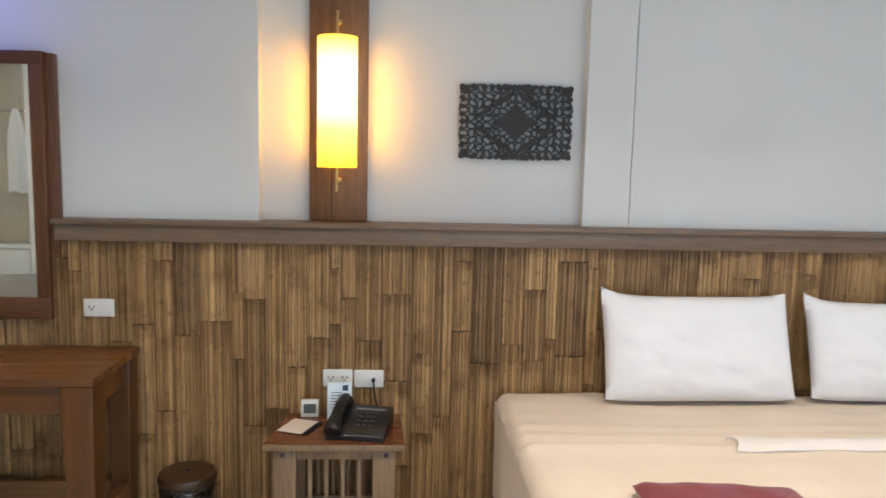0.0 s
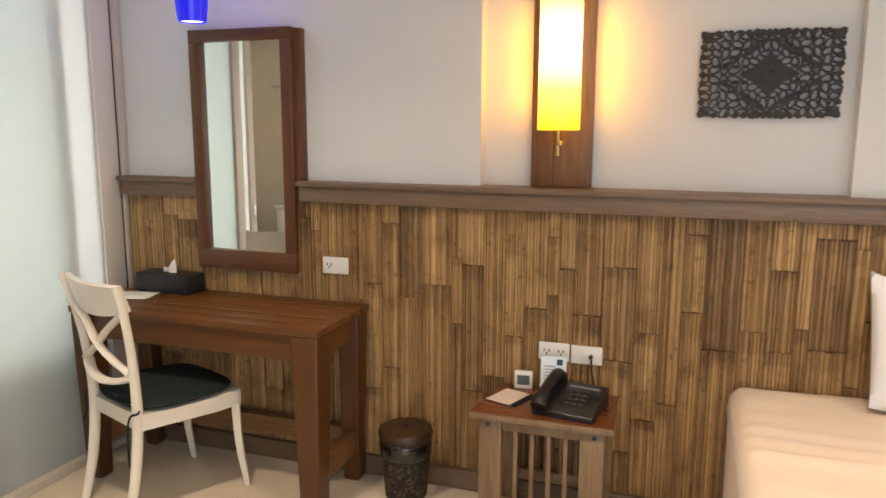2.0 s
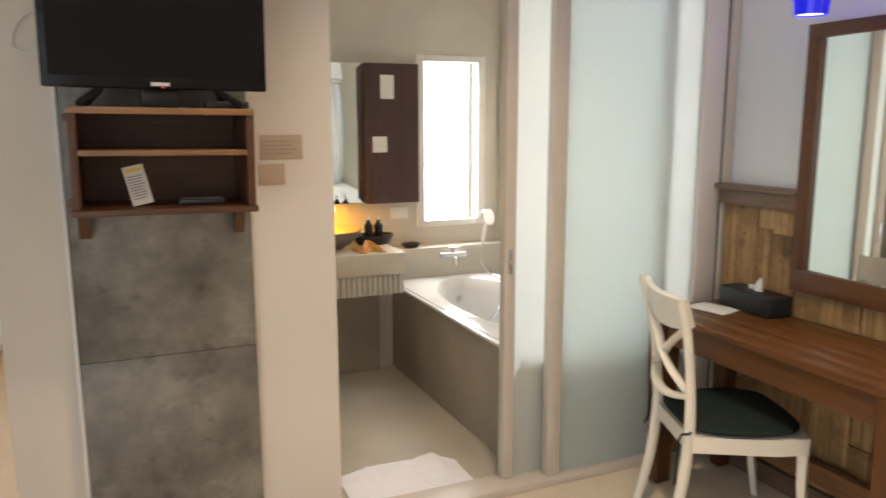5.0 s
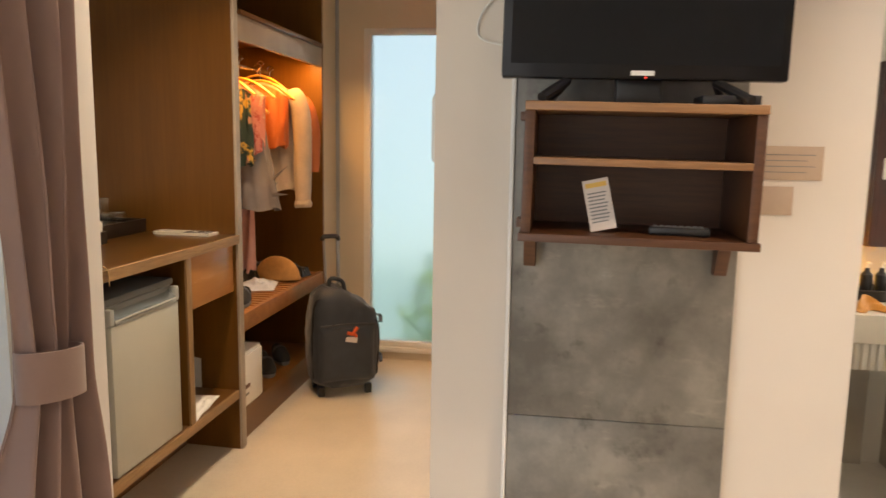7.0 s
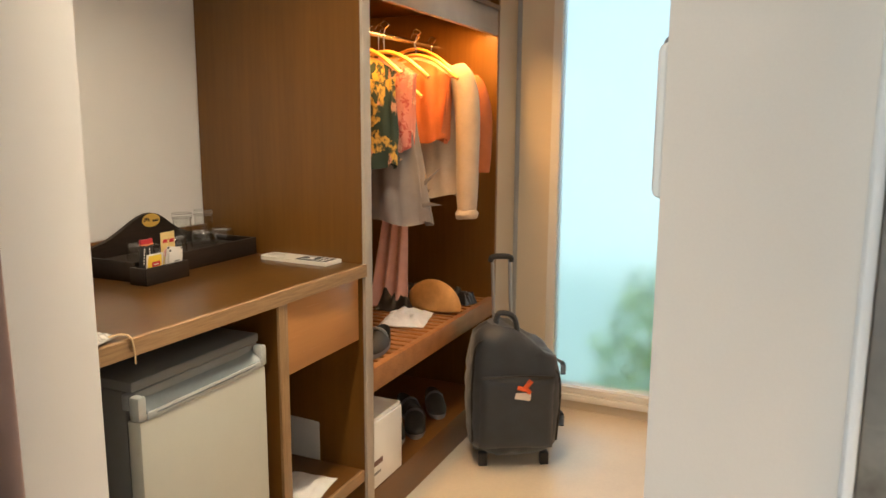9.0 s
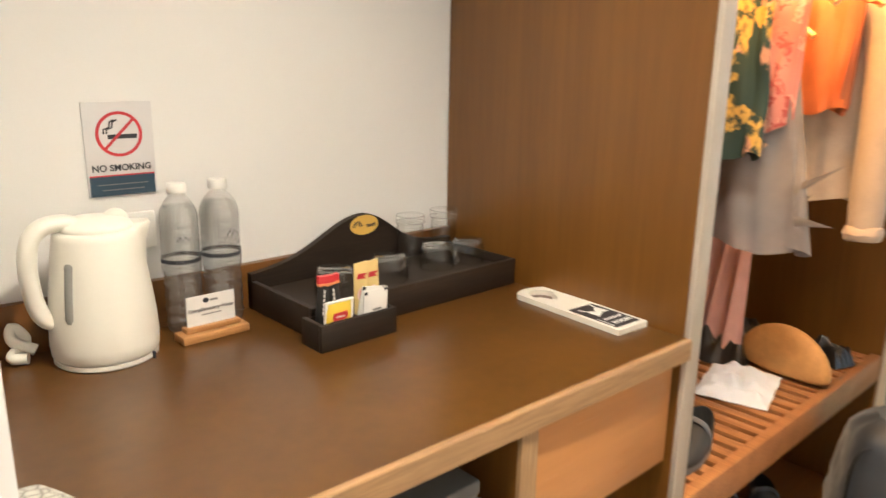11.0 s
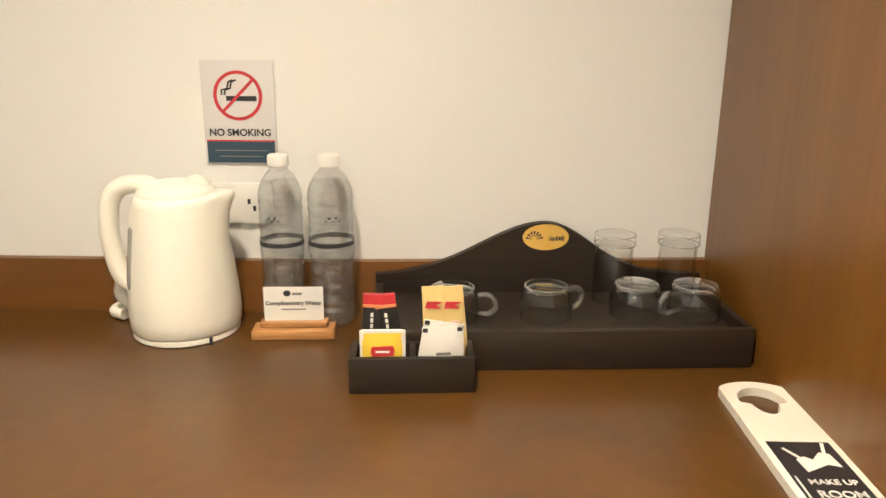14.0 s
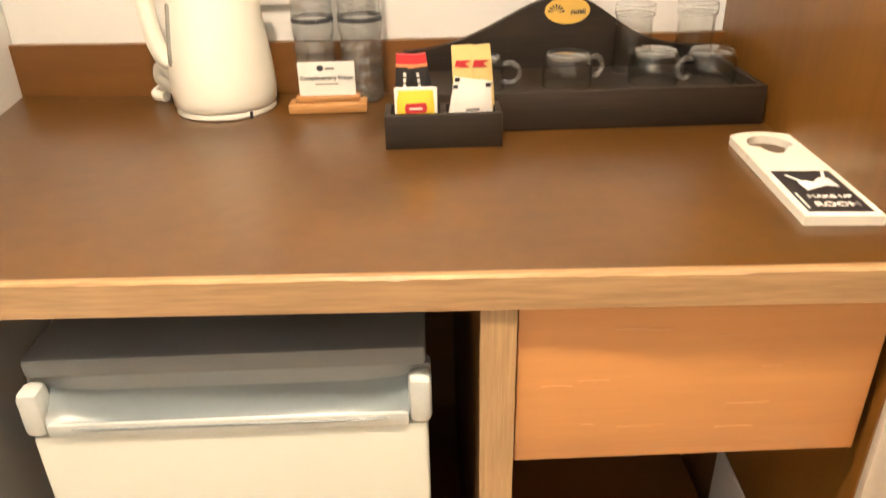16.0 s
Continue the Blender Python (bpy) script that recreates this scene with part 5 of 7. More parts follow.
nt2 = thing("switch_plate", pose(-2.6, 1.20, 1.365), "flat beige cover plate below the notice", "cover plate")
part("plate", boxes((0, 0.004, -0.045, 0.045, -0.035, 0.035), bevel=0.001), NOTICE, nt2)
bm = bmesh.new()
tube(bm, curve_pts([(-2.594, 0.545, 1.86), (-2.59, 0.50, 1.85), (-2.592, 0.465, 1.80), (-2.592, 0.47, 1.755), (-2.594, 0.54, 1.735)], 20), 0.003, 6)
single("aerial_cable", bm, WHITEPL, "thin white cable looped on the pier", "cable")

# ---- hall: curtain, wardrobe, suitcase ----
def curtain():
    t = thing("curtain", pose(-2.325, -0.60, 0), "mauve-brown drape gathered with a tie-back", "curtain")

    def at(u, v):
        z = 0.02 + 2.6 * v
        tie = math.exp(-((z - 0.89) / 0.20) ** 2) if z < 0.89 else math.exp(-((z - 0.89) / 0.75) ** 2)
        w = 0.37 - 0.12 * tie
        x = -0.165 + (u - 0.0) * w - 0.02 * (1 - tie)
        fold = (0.048 - 0.02 * tie) * math.sin(2 * math.pi * 3.6 * u + 0.7 * math.sin(2.2 * z)) + 0.012 * math.sin(31 * u + 1.5 * z) + 0.014 * noise.noise(Vector((7 * u, 1.6 * z, 3)))
        return Vector((x + 0.008 * math.sin(23 * u + z), fold, z))
    bm = bmesh.new()
    sheet(bm, at, 90, 60)
    part("drape", thick(bm, 0.006), CURTAINC, t, sharp=70)
    bm = bmesh.new()
    sheet(bm, lambda u, v: Vector((0.116 * math.cos(2 * math.pi * u) - 0.028, 0.055 * math.sin(2 * math.pi * u), 0.825 + 0.13 * v + 0.015 * math.cos(2 * math.pi * u))), 40, 4, closed=True)
    part("tie_back", thick(bm, 0.006), CURTAINC, t, "wide tie-back of the same cloth")
    return t


curtain()
F, B0 = -0.80, -1.515


def wardrobe():
    t = thing("wardrobe", pose(-4.6, F, 0), "open brown veneer wardrobe with a lit hanging rail", "wardrobe")
    d = B0 - F
    part("partition", prism(bmesh.new(), [(0.625, 0.0), (0.674, 0.0), (0.641, d), (0.585, d)], 0.0, 2.68), CABZ, t, "tall brown veneer partition")
    part("partition_edge", boxes((0.625, 0.672, 0.0, 0.012, 0.0, 2.68), bevel=0.001), plain("grey_edge_band", (0.40, 0.35, 0.29), 0.45), t, "pale edge band")
    part("side_panel", boxes((-0.665, -0.64, d, 0, 0, 2.68)), CABZ, t)
    part("back_panel", boxes((-0.64, 0.59, d, d + 0.012, 0.13, 2.68)), CABX, t)
    part("base_board", boxes((-0.64, 0.60, d + 0.012, -0.02, 0.13, 0.165)), CABX, t)
    part("plinth", boxes((-0.64, 0.625, -0.055, -0.03, 0, 0.13)), CABX, t)
    part("front_rail", boxes((-0.64, 0.625, -0.03, 0.0, 0.565, 0.655), bevel=0.003), RACK, t, "orange-brown front rail of the slatted shelf")
    for k in range(22):
        x = -0.62 + 1.20 * k / 22
        part("slat", boxes((x, x + 0.034, d + 0.03, -0.03, 0.632, 0.652), bevel=0.002), RACK, t)
    part("rear_rail", boxes((-0.64, 0.59, d + 0.012, d + 0.04, 0.60, 0.632)), RACK, t)
    part("valance", boxes((-0.64, 0.625, -0.025, 0.0, 1.945, 2.06), bevel=0.002), plain("pale_valance", (0.36, 0.29, 0.23), 0.45), t, "pale light valance")
    part("top_shelf", boxes((-0.64, 0.59, d + 0.012, 0.012, 2.06, 2.082), bevel=0.002), CABX, t)
    part("rail", tube(bmesh.new(), [(-0.64, -0.33, 1.90), (0.625, -0.33, 1.90)], 0.013, 12), CHROME, t, "chrome hanging rail")
    return t


wardrobe()
lamp("wardrobe_light", "AREA", look((-4.6, F - 0.06, 1.96), (-4.6, F - 0.40, 0.8)), 11.5, (1.0, 0.47, 0.10), (1.15, 0.04), "warm strip light behind the wardrobe valance")
WOODHANGER = wood("orange_hanger_wood", (0.50, 0.22, 0.04), (0.72, 0.38, 0.09), "x", 0.35, 20)


def garment(name, x, w_top, w_bot, z_top, z_bot, material, label, category, folds=3, depth=0.05, lean=0.0, sleeves=0.0, off=0.0, seed=0.0, hanger=True):
    """Clothing on a hanger; it hangs across the rail, so its width runs front to back."""
    t = thing(name, pose(x, F - 0.33 + off, 0), label, category)

    def at(u, v):
        a = 2 * math.pi * u
        w = (w_top + (w_bot - w_top) * v ** 0.8) / 2
        z = z_top + (z_bot - z_top) * v
        drop = 0.075 * abs(math.cos(a)) ** 1.5 * max(0, 1 - 5 * v)
        dd = depth * (0.25 + 0.75 * min(1, 4 * v)) * (1 + (0.40 * math.sin(folds * a + seed) + 0.16 * math.sin(3 * folds * a + 2 * seed + 4 * v)) * v)
        return Vector((dd * math.sin(a) + lean * v + 0.016 * noise.noise(Vector((4 * math.cos(a), 7 * z, seed))) + 0.007 * noise.noise(Vector((11 * math.cos(a), 5 * z + 3 * math.sin(a), seed))), w * math.cos(a) * (1 + 0.05 * math.sin(folds * 2 * a + seed) * v), z - drop + 0.012 * math.sin(folds * a) * v))
    bm = bmesh.new()
    sheet(bm, at, 96, 34, closed=True)
    part("cloth", thick(bm, 0.004), material, t, sharp=70)
    for s in ((1, -1) if sleeves else ()):
        bm = bmesh.new()
        tube(bm, curve_pts([(0, s * w_top * 0.46, z_top - 0.07), (0.02, s * (w_top * 0.5 + 0.05), z_top - 0.25), (0.03, s * (w_top * 0.5 + 0.06), z_top - sleeves)], 14), [0.05, 0.062, 0.066, 0.066, 0.064, 0.062, 0.06, 0.058, 0.056, 0.054, 0.052, 0.05, 0.05, 0.047, 0.042], 14)
        sl = part("sleeve", bm, material, t)
        if "cardigan" in name:
            c = lathe(bmesh.new(), [(0.040 + 0.012 * math.cos(2 * math.pi * k / 8), 0.022 * math.sin(2 * math.pi * k / 8)) for k in range(9)], 20)
            for v in c.verts:
                v.co += 0.006 * noise.noise_vector(40 * v.co)
            part("cuff", c, material, sl, "fluffy turned cuff").matrix_basis = pose(0.03, s * (w_top * 0.5 + 0.06), z_top - sleeves, 4, 0, 0)
    if hanger:
        bm = bmesh.new()
        tube(bm, curve_pts([(0, -0.20, z_top - 0.085), (0, -0.10, z_top - 0.01), (0, 0, z_top + 0.02), (0, 0.10, z_top - 0.01), (0, 0.20, z_top - 0.085)], 20), 0.014, 8, flat=0.6)
        part("hanger", bm, WOODHANGER, t, "orange wooden hanger")
        bm = bmesh.new()
        tube(bm, curve_pts([(0, 0, z_top + 0.02), (0, 0.0, 1.89), (0, 0.022, 1.915), (0, 0.0, 1.93), (0, -0.02, 1.91)], 14), 0.003, 6)
        part("hook", bm, CHROME, t)
    return t


PRINT = printed("green_floral_print", (0.014, 0.038, 0.034), (0.48, 0.32, 0.07), (0.46, 0.25, 0.17), 24, 0.05, 0.6)
PINKPR = printed("pink_floral_print", (0.52, 0.20, 0.17), (0.62, 0.36, 0.29), (0.36, 0.07, 0.06), 30, 0.03)
DENIM = plain("pale_washed_denim", (0.36, 0.37, 0.33), 0.85, vary=0.15, scale=18, grain=350, bump=0.3)
KNIT = plain("cream_knit", (0.47, 0.37, 0.28), 0.9, vary=0.08, scale=20, grain=160, bump=0.6, sheen=0.3)
TERRA = plain("terracotta_cotton", (0.50, 0.14, 0.045), 0.85, vary=0.08, scale=20, grain=300, bump=0.3)
PINKC = plain("pale_pink_jersey", (0.58, 0.34, 0.31), 0.85, vary=0.08, scale=20, grain=300, bump=0.3)
GREYC = plain("sheer_grey_cloth", (0.30, 0.275, 0.27), 0.85, vary=0.1, scale=16, grain=300, bump=0.3)
GREYC.node_tree.nodes["Principled BSDF"].inputs["Alpha"].default_value = 0.62
garment("floral_top", -4.36, 0.34, 0.36, 1.80, 1.36, PRINT, "green and gold floral top on a wooden hanger", "clothing", 5, 0.045, off=0.06, seed=1)
garment("pink_blouse", -4.48, 0.30, 0.26, 1.79, 1.42, PINKPR, "pink floral blouse on a wooden hanger", "clothing", 6, 0.04, off=0.12, seed=3)
garment("denim_trousers", -4.58, 0.26, 0.38, 1.72, 1.16, DENIM, "pale washed denim trousers folded over a hanger", "clothing", 4, 0.04, off=0.04, seed=5)
garment("grey_skirt", -4.50, 0.34, 0.58, 1.75, 1.12, GREYC, "wide thin grey skirt on a hanger", "clothing", 6, 0.06, off=0.03, seed=2)
garment("orange_top", -4.77, 0.34, 0.30, 1.80, 1.45, TERRA, "terracotta cotton top on a wooden hanger", "clothing", 4, 0.04, off=0.12, seed=6)
garment("cream_cardigan", -4.90, 0.44, 0.50, 1.84, 1.20, KNIT, "long-sleeved cream knitted cardigan on a hanger", "clothing", 4, 0.06, sleeves=0.72, off=0.05, seed=4)
garment("terracotta_shirt", -5.06, 0.42, 0.46, 1.80, 1.22, TERRA, "terracotta shirt at the end of the rail", "clothing", 4, 0.05, sleeves=0.50, off=0.06, seed=7)
t = thing("pink_scarf", pose(-4.92, F - 0.36, 0), "pale pink scarf hanging down to the slatted shelf", "clothing")
bm = bmesh.new()
sheet(bm, lambda u, v: Vector((0.12 * v + 0.02 * math.sin(16 * u + 2 * v), -0.03 + 0.12 * (u - 0.5) * (1 + 0.5 * v) + 0.02 * v, 1.14 - 0.48 * v)), 24, 20)
part("cloth", thick(bm, 0.006), PINKC, t, sharp=70)

# on the slatted shelf
hat = thing("wicker_hat", pose(-4.86, F - 0.16, 0.655, 0, 0, 20), "tan rounded straw bag standing on the slatted shelf", "bag")
bm = bmesh.new()


def pouch(u, v):
    a, k = 2 * math.pi * u, math.sin(math.pi * v) ** 0.6
    z = 0.130 * math.sin(a) if math.sin(a) > 0 else 0.022 * math.sin(a)
    return pose(0, 0, 0, 0, 0, 60) @ Vector((0.15 * math.cos(a) * k, -0.046 * math.cos(math.pi * v), 0.020 + z * k))


sheet(bm, pouch, 40, 14, closed=True)
part("body", bm, plain("tan_straw", (0.52, 0.27, 0.085), 0.7, vary=0.15, scale=30, grain=200, bump=0.5), hat, sharp=70)


def crumple(name, m, w, d, h, material, label, category, seed):
    bm = bmesh.new()

    def at(u, v):
        x, y = (u - 0.5) * w, (v - 0.5) * d
        e = min(1, 6 * min(u, 1 - u, v, 1 - v))
        z = h * e * (0.35 + 0.65 * abs(noise.noise(Vector((2.6 * u + seed, 2.6 * v, seed)))) + 0.14 * noise.noise(Vector((8 * u, 8 * v, seed))))
        return Vector((x + 0.06 * w * noise.noise(Vector((3 * v, 1, seed))), y + 0.06 * d * noise.noise(Vector((3 * u, 5, seed))), max(0.003, z)))
    sheet(bm, at, 30, 26)
    return single(name, thick(bm, 0.003), material, label, category, m=m, sharp=45)


crumple("white_laundry", pose(-4.66, F - 0.20, 0.655, 0, 0, 15), 0.26, 0.20, 0.055, plain("white_laundry_cotton", (0.62, 0.66, 0.74), 0.85, vary=0.08, scale=12, bump=0.3), "crumpled white and pale-blue laundry on the slatted shelf", "cloth", 3.0)
crumple("dark_bag", pose(-4.92, F - 0.36, 0.655, 0, 0, 10), 0.34, 0.18, 0.15, BLACKPL, "black soft bag at the back of the shelf", "bag", 8.0)
crumple("strap", pose(-5.06, F - 0.10, 0.655, 0, 0, 70), 0.13, 0.09, 0.10, BLACKPL, "bundle of black straps beside the straw bag", "strap", 5.0)


def shoe(m, label, group):
    t = thing("shoe", m, label, "shoe", group)
    suede = plain("dark_grey_suede", (0.025, 0.026, 0.027), 0.7, vary=0.2, bump=0.3)
    outline = [(0.045 * math.cos(a) * (1 + 0.12 * math.sin(a)) + 0.006 * math.sin(a), 0.132 * math.sin(a)) for a in (2 * math.pi * k / 32 for k in range(32))]
    part("sole", prism(bmesh.new(), outline, 0.0, 0.020), GREYPL, t, "grey rubber sole")
    bm = bmesh.new()

    def upper(u, v):
        a, k = math.pi * u, min(1.0, v)
        w = 0.046 * max(0.0, 1 - (max(0, k - 0.30) / 0.70) ** 2.4) ** 0.5 + 0.001
        return Vector((w * math.cos(a) + 0.006 * k, -0.012 + 0.139 * k, 0.018 + (0.060 - 0.034 * k) * math.sin(a) ** 0.75 * (w / 0.047) ** 0.5))
    sheet(bm, upper, 18, 16)
    part("upper", thick(bm, 0.003), suede, t, sharp=60)
    bm = bmesh.new()
    sheet(bm, lambda u, v: Vector((0.041 * math.cos(math.pi * (1 + u)), -0.045 + 0.082 * math.sin(math.pi * (1 + u)), 0.018 + v * (0.030 + 0.022 * math.sin(math.pi * u)))), 20, 4)
    part("heel_counter", thick(bm, 0.003), suede, t, sharp=60)
    bm = bmesh.new()
    tube(bm, curve_pts([(-0.044, -0.02, 0.032), (-0.030, -0.012, 0.072), (0.004, -0.008, 0.086), (0.034, -0.012, 0.070), (0.046, -0.02, 0.032)], 16), 0.009, 8, flat=0.4)
    part("strap", bm, plain("steel_blue_strap", (0.10, 0.11, 0.13), 0.5), t, "grey strap")
    return t


s1 = shoe(pose(-4.08, F - 0.13, 0.655, 0, 0, -62), "dark grey strapped shoe on the slatted shelf", "shoes")
copy_thing(s1, pose(-4.20, F - 0.10, 0.655, 0, 0, -75))
for k, (x, y, a) in enumerate(((-4.52, -0.20, -50), (-4.62, -0.14, -60), (-4.74, -0.22, -40), (-4.86, -0.15, -55))):
    s = copy_thing(s1, pose(x, F + y, 0.165, 0, 0, a))
    tagged(s, "dark shoe on the wardrobe floor")


def safe():
    t = thing("safe", pose(-4.10, F - 0.02, 0.165), "small white hotel safe on the wardrobe floor", "safe")
    part("body", boxes((-0.15, 0.165, -0.36, -0.004, 0, 0.28), bevel=0.004), WHITEPL, t)
    part("door", boxes((-0.14, 0.155, -0.003, 0.008, 0.012, 0.268), bevel=0.003), CERAMIC, t)
    part("label_strip", boxes((0.02, 0.10, 0.008, 0.0095, 0.10, 0.12)), plain("brown_label", (0.12, 0.05, 0.035), 0.5), t)
    part("label_strip", boxes((0.035, 0.085, 0.008, 0.0095, 0.065, 0.075)), GREYPL, t)
    return t


safe()


def suitcase():
    t = thing("suitcase", pose(-4.86, -0.565, 0, 0, 0, 118), "black soft trolley suitcase with its handle pulled out", "suitcase")
    # black cloth, tinted blue in colour for the window's reflection on it
    cloth = plain("black_ballistic_cloth", (0.019, 0.026, 0.036), 0.55, vary=0.25, scale=14, grain=300, bump=0.5, sheen=0.25)
    bm = bmesh.new()

    def body(u, v):
        a = 2 * math.pi * u
        c, s = math.cos(a), math.sin(a)
        k = 1 / (abs(c) ** 3.6 + abs(s) ** 3.6) ** (1 / 3.6)
        z = 0.055 + 0.60 * v
        taper = (1 - 0.10 * v ** 3) * min(1, 0.70 + 1.5 * math.sin(math.pi * v))
        bulge = 1 + 0.22 * math.sin(math.pi * v)
        return Vector((0.205 * c * k * taper * (0.94 + 0.10 * math.sin(math.pi * v)) + 0.010 * noise.noise(Vector((6 * s, 9 * v, 2))), 0.135 * s * k * taper * bulge - 0.03 * v * v + 0.012 * noise.noise(Vector((7 * c, 8 * v, 5))), z + 0.014 * noise.noise(Vector((4 * c, 4 * s, 6 * v))) - 0.085 * v ** 3 * max(0, 0.4 + c) ** 1.5))
    sheet(bm, body, 48, 24, closed=True)
    bmesh.ops.holes_fill(bm, edges=[e for e in bm.edges if e.is_boundary], sides=0)
    part("body", bm, cloth, t, sharp=60)
    bm = bmesh.new()

    def pocket(u, v):
        x = 0.165 * (2 * u - 1)
        e = (max(0, 1 - abs(2 * u - 1) ** 6) * max(0, 1 - abs(2 * v - 1) ** 6)) ** 0.5
        return Vector((x, -0.135 - 0.035 * e - 0.02 * v * v, 0.10 + 0.34 * v))
    sheet(bm, pocket, 20, 18)
    pk = part("front_pocket", thick(bm, 0.006), cloth, t)
    tg = part("luggage_tag", boxes((-0.035, 0.035, -0.004, 0, -0.018, 0.018), bevel=0.002), plain("white_tag", (0.7, 0.62, 0.55), 0.6), t, "white luggage tag")
    tg.matrix_basis = pose(0.02, -0.178, 0.36, 0, 10, 0)
    bm = bmesh.new()
    tube(bm, [(0.05, -0.178, 0.375), (0.03, -0.185, 0.40), (0.055, -0.182, 0.43)], 0.011, 8)
    tube(bm, [(0.03, -0.185, 0.39), (-0.005, -0.184, 0.40)], 0.010, 8)
    part("ribbon", bm, plain("orange_ribbon", (0.75, 0.11, 0.02), 0.6), t, "orange ribbon")
    for s in (-1, 1):
        part("handle_tube", tube(bmesh.new(), [(-0.03 + s * 0.04, 0.09, 0.50), (-0.04 + s * 0.04, 0.14, 0.905)], 0.008, 8), plain("steel_tube", (0.42, 0.43, 0.45), 0.3, 0.9), t)
        w = part("wheel", lathe(bmesh.new(), [(0, -0.014), (0.03, -0.014), (0.034, 0), (0.03, 0.014), (0, 0.014)], 18), BLACKPL, t)
        w.matrix_basis = pose(s * 0.15, 0.09, 0.034, 0, 90, 0)
        part("foot", boxes((s * 0.14 - 0.02, s * 0.14 + 0.02, -0.10, -0.06, 0, 0.06), bevel=0.005), BLACKPL, t)
    part("grip", tube(bmesh.new(), curve_pts([(-0.088, 0.14, 0.895), (-0.078, 0.14, 0.918), (-0.002, 0.14, 0.918), (0.008, 0.14, 0.895)], 12), 0.014, 8), BLACKPL, t)
    bm = bmesh.new()
    tube(bm, curve_pts([(-0.08, 0.0, 0.63), (-0.065, 0.0, 0.685), (0.0, 0.0, 0.67), (0.02, 0.0, 0.60)], 14), 0.013, 8)
    part("carry_handle", bm, cloth, t)
    bm = bmesh.new()
    tube(bm, curve_pts([(-0.19, -0.10, 0.12), (-0.195, -0.12, 0.4), (-0.15, -0.13, 0.60), (0.13, -0.13, 0.48), (0.195, -0.12, 0.4), (0.19, -0.10, 0.12)], 30), 0.005, 6)
    part("zip", bm, BLACKPL, t)
    for z in (0.20, 0.44):
        bm = bmesh.new()
        tube(bm, curve_pts([(0.205, -0.13, z), (0.228, -0.02, z + 0.012), (0.215, 0.10, z)], 12), 0.012, 8, flat=0.3)
        part("side_strap", bm, cloth, t, "compression strap with a buckle")
        part("buckle", boxes((0.222, 0.236, -0.045, -0.005, z - 0.006, z + 0.022), bevel=0.004), BLACKPL, t)
    bm = bmesh.new()
    tube(bm, curve_pts([(-0.155, -0.17, 0.44), (0, -0.19, 0.452), (0.155, -0.172, 0.44)], 14), 0.006, 6)
    part("pocket_zip", bm, BLACKPL, t)
    return t


suitcase()
hk = thing("wall_handset", pose(-2.70, 0.355, 1.50), "white holder with a dark hook on the hall wall", "wall holder")
part("holder", boxes((-0.045, 0.045, -0.019, 0, -0.06, 0.12), bevel=0.01), WHITEPL, hk)
part("hook", tube(bmesh.new(), curve_pts([(0, 0, 0.118), (0, -0.010, 0.128), (0, -0.016, 0.122), (0, -0.017, 0.11)], 10), 0.003, 6), GREYPL, hk)


# bush outside the hall window
def bush():
    rnd = random.Random(5)
    leaf = plain("garden_leaf", (0.26, 0.50, 0.16), 0.6, vary=0.35, scale=9, bump=0)
    bm = bmesh.new()
    for k in range(900):
        a, q = rnd.uniform(0, 2 * math.pi), rnd.random() ** 0.5
        z = rnd.uniform(0.0, 1.0)
        r = 0.75 * q * (1 - 0.55 * z) * (1 + 0.25 * math.sin(3 * a))
        c = Vector((r * math.cos(a) * 0.6, r * math.sin(a), 0.05 + z * (1.0 + 0.25 * math.sin(2 * a))))
        m = Matrix.Translation(c) @ Euler((rnd.uniform(0, 6), rnd.uniform(0, 6), rnd.uniform(0, 6))).to_matrix().to_4x4()
        s = rnd.uniform(0.04, 0.09)
        vs = [bm.verts.new(m @ Vector(p)) for p in ((-s, 0, 0), (0, -s * 0.4, 0.01), (s, 0, 0), (0, s * 0.4, 0.01))]
        bm.faces.new(vs)
    t = thing("garden_bush", pose(-6.35, 0.02, -0.3) @ Matrix.Scale(0.8, 4), "leafy green bush outside the hall window", "bush")
    part("foliage", bm, leaf, t)
    for k in range(5):
        part("stem", tube(bmesh.new(), curve_pts([(0, 0, 0), (0.05 * k - 0.1, 0.08 * (k - 2), 0.4), (0.08 * k - 0.16, 0.14 * (k - 2), 0.8)], 6), [0.02, 0.018, 0.016, 0.013, 0.011, 0.009, 0.006], 6), BACKING, t)


bush()

# ---- minibar ----
def facing_back(x, y, z, lean=0.0):
    """A pose whose x runs to the reader's right and y up, for print that faces the hall."""
    return pose(x, y, z, 90 + lean, 0, 180)


def worn_edge(xa, ya, xb, yb, z0, z1):
    """A wooden edge band, 12 mm deep, with small chips along its upper arris."""
    rnd = random.Random(8)
    bm = bmesh.new()
    n = 70
    cols = []
    for i in range(n + 1):
        f = i / n
        x, y = xa + (xb - xa) * f, ya + (yb - ya) * f
        chip = 0.002 * rnd.random() ** 3 + (0.0028 if rnd.random() > 0.95 else 0)
        cols.append([bm.verts.new(p) for p in ((x, y - 0.012, z0), (x, y, z0 + 0.001), (x, y, z1 - 0.002 - chip), (x, y - 0.002 - chip, z1), (x, y - 0.012, z1))])
    for a, b in zip(cols, cols[1:]):
        for k in range(5):
            bm.faces.new((a[k], b[k], b[(k + 1) % 5], a[(k + 1) % 5]))
    bm.faces.new(cols[0])
    bm.faces.new(cols[-1][::-1])
    return bm


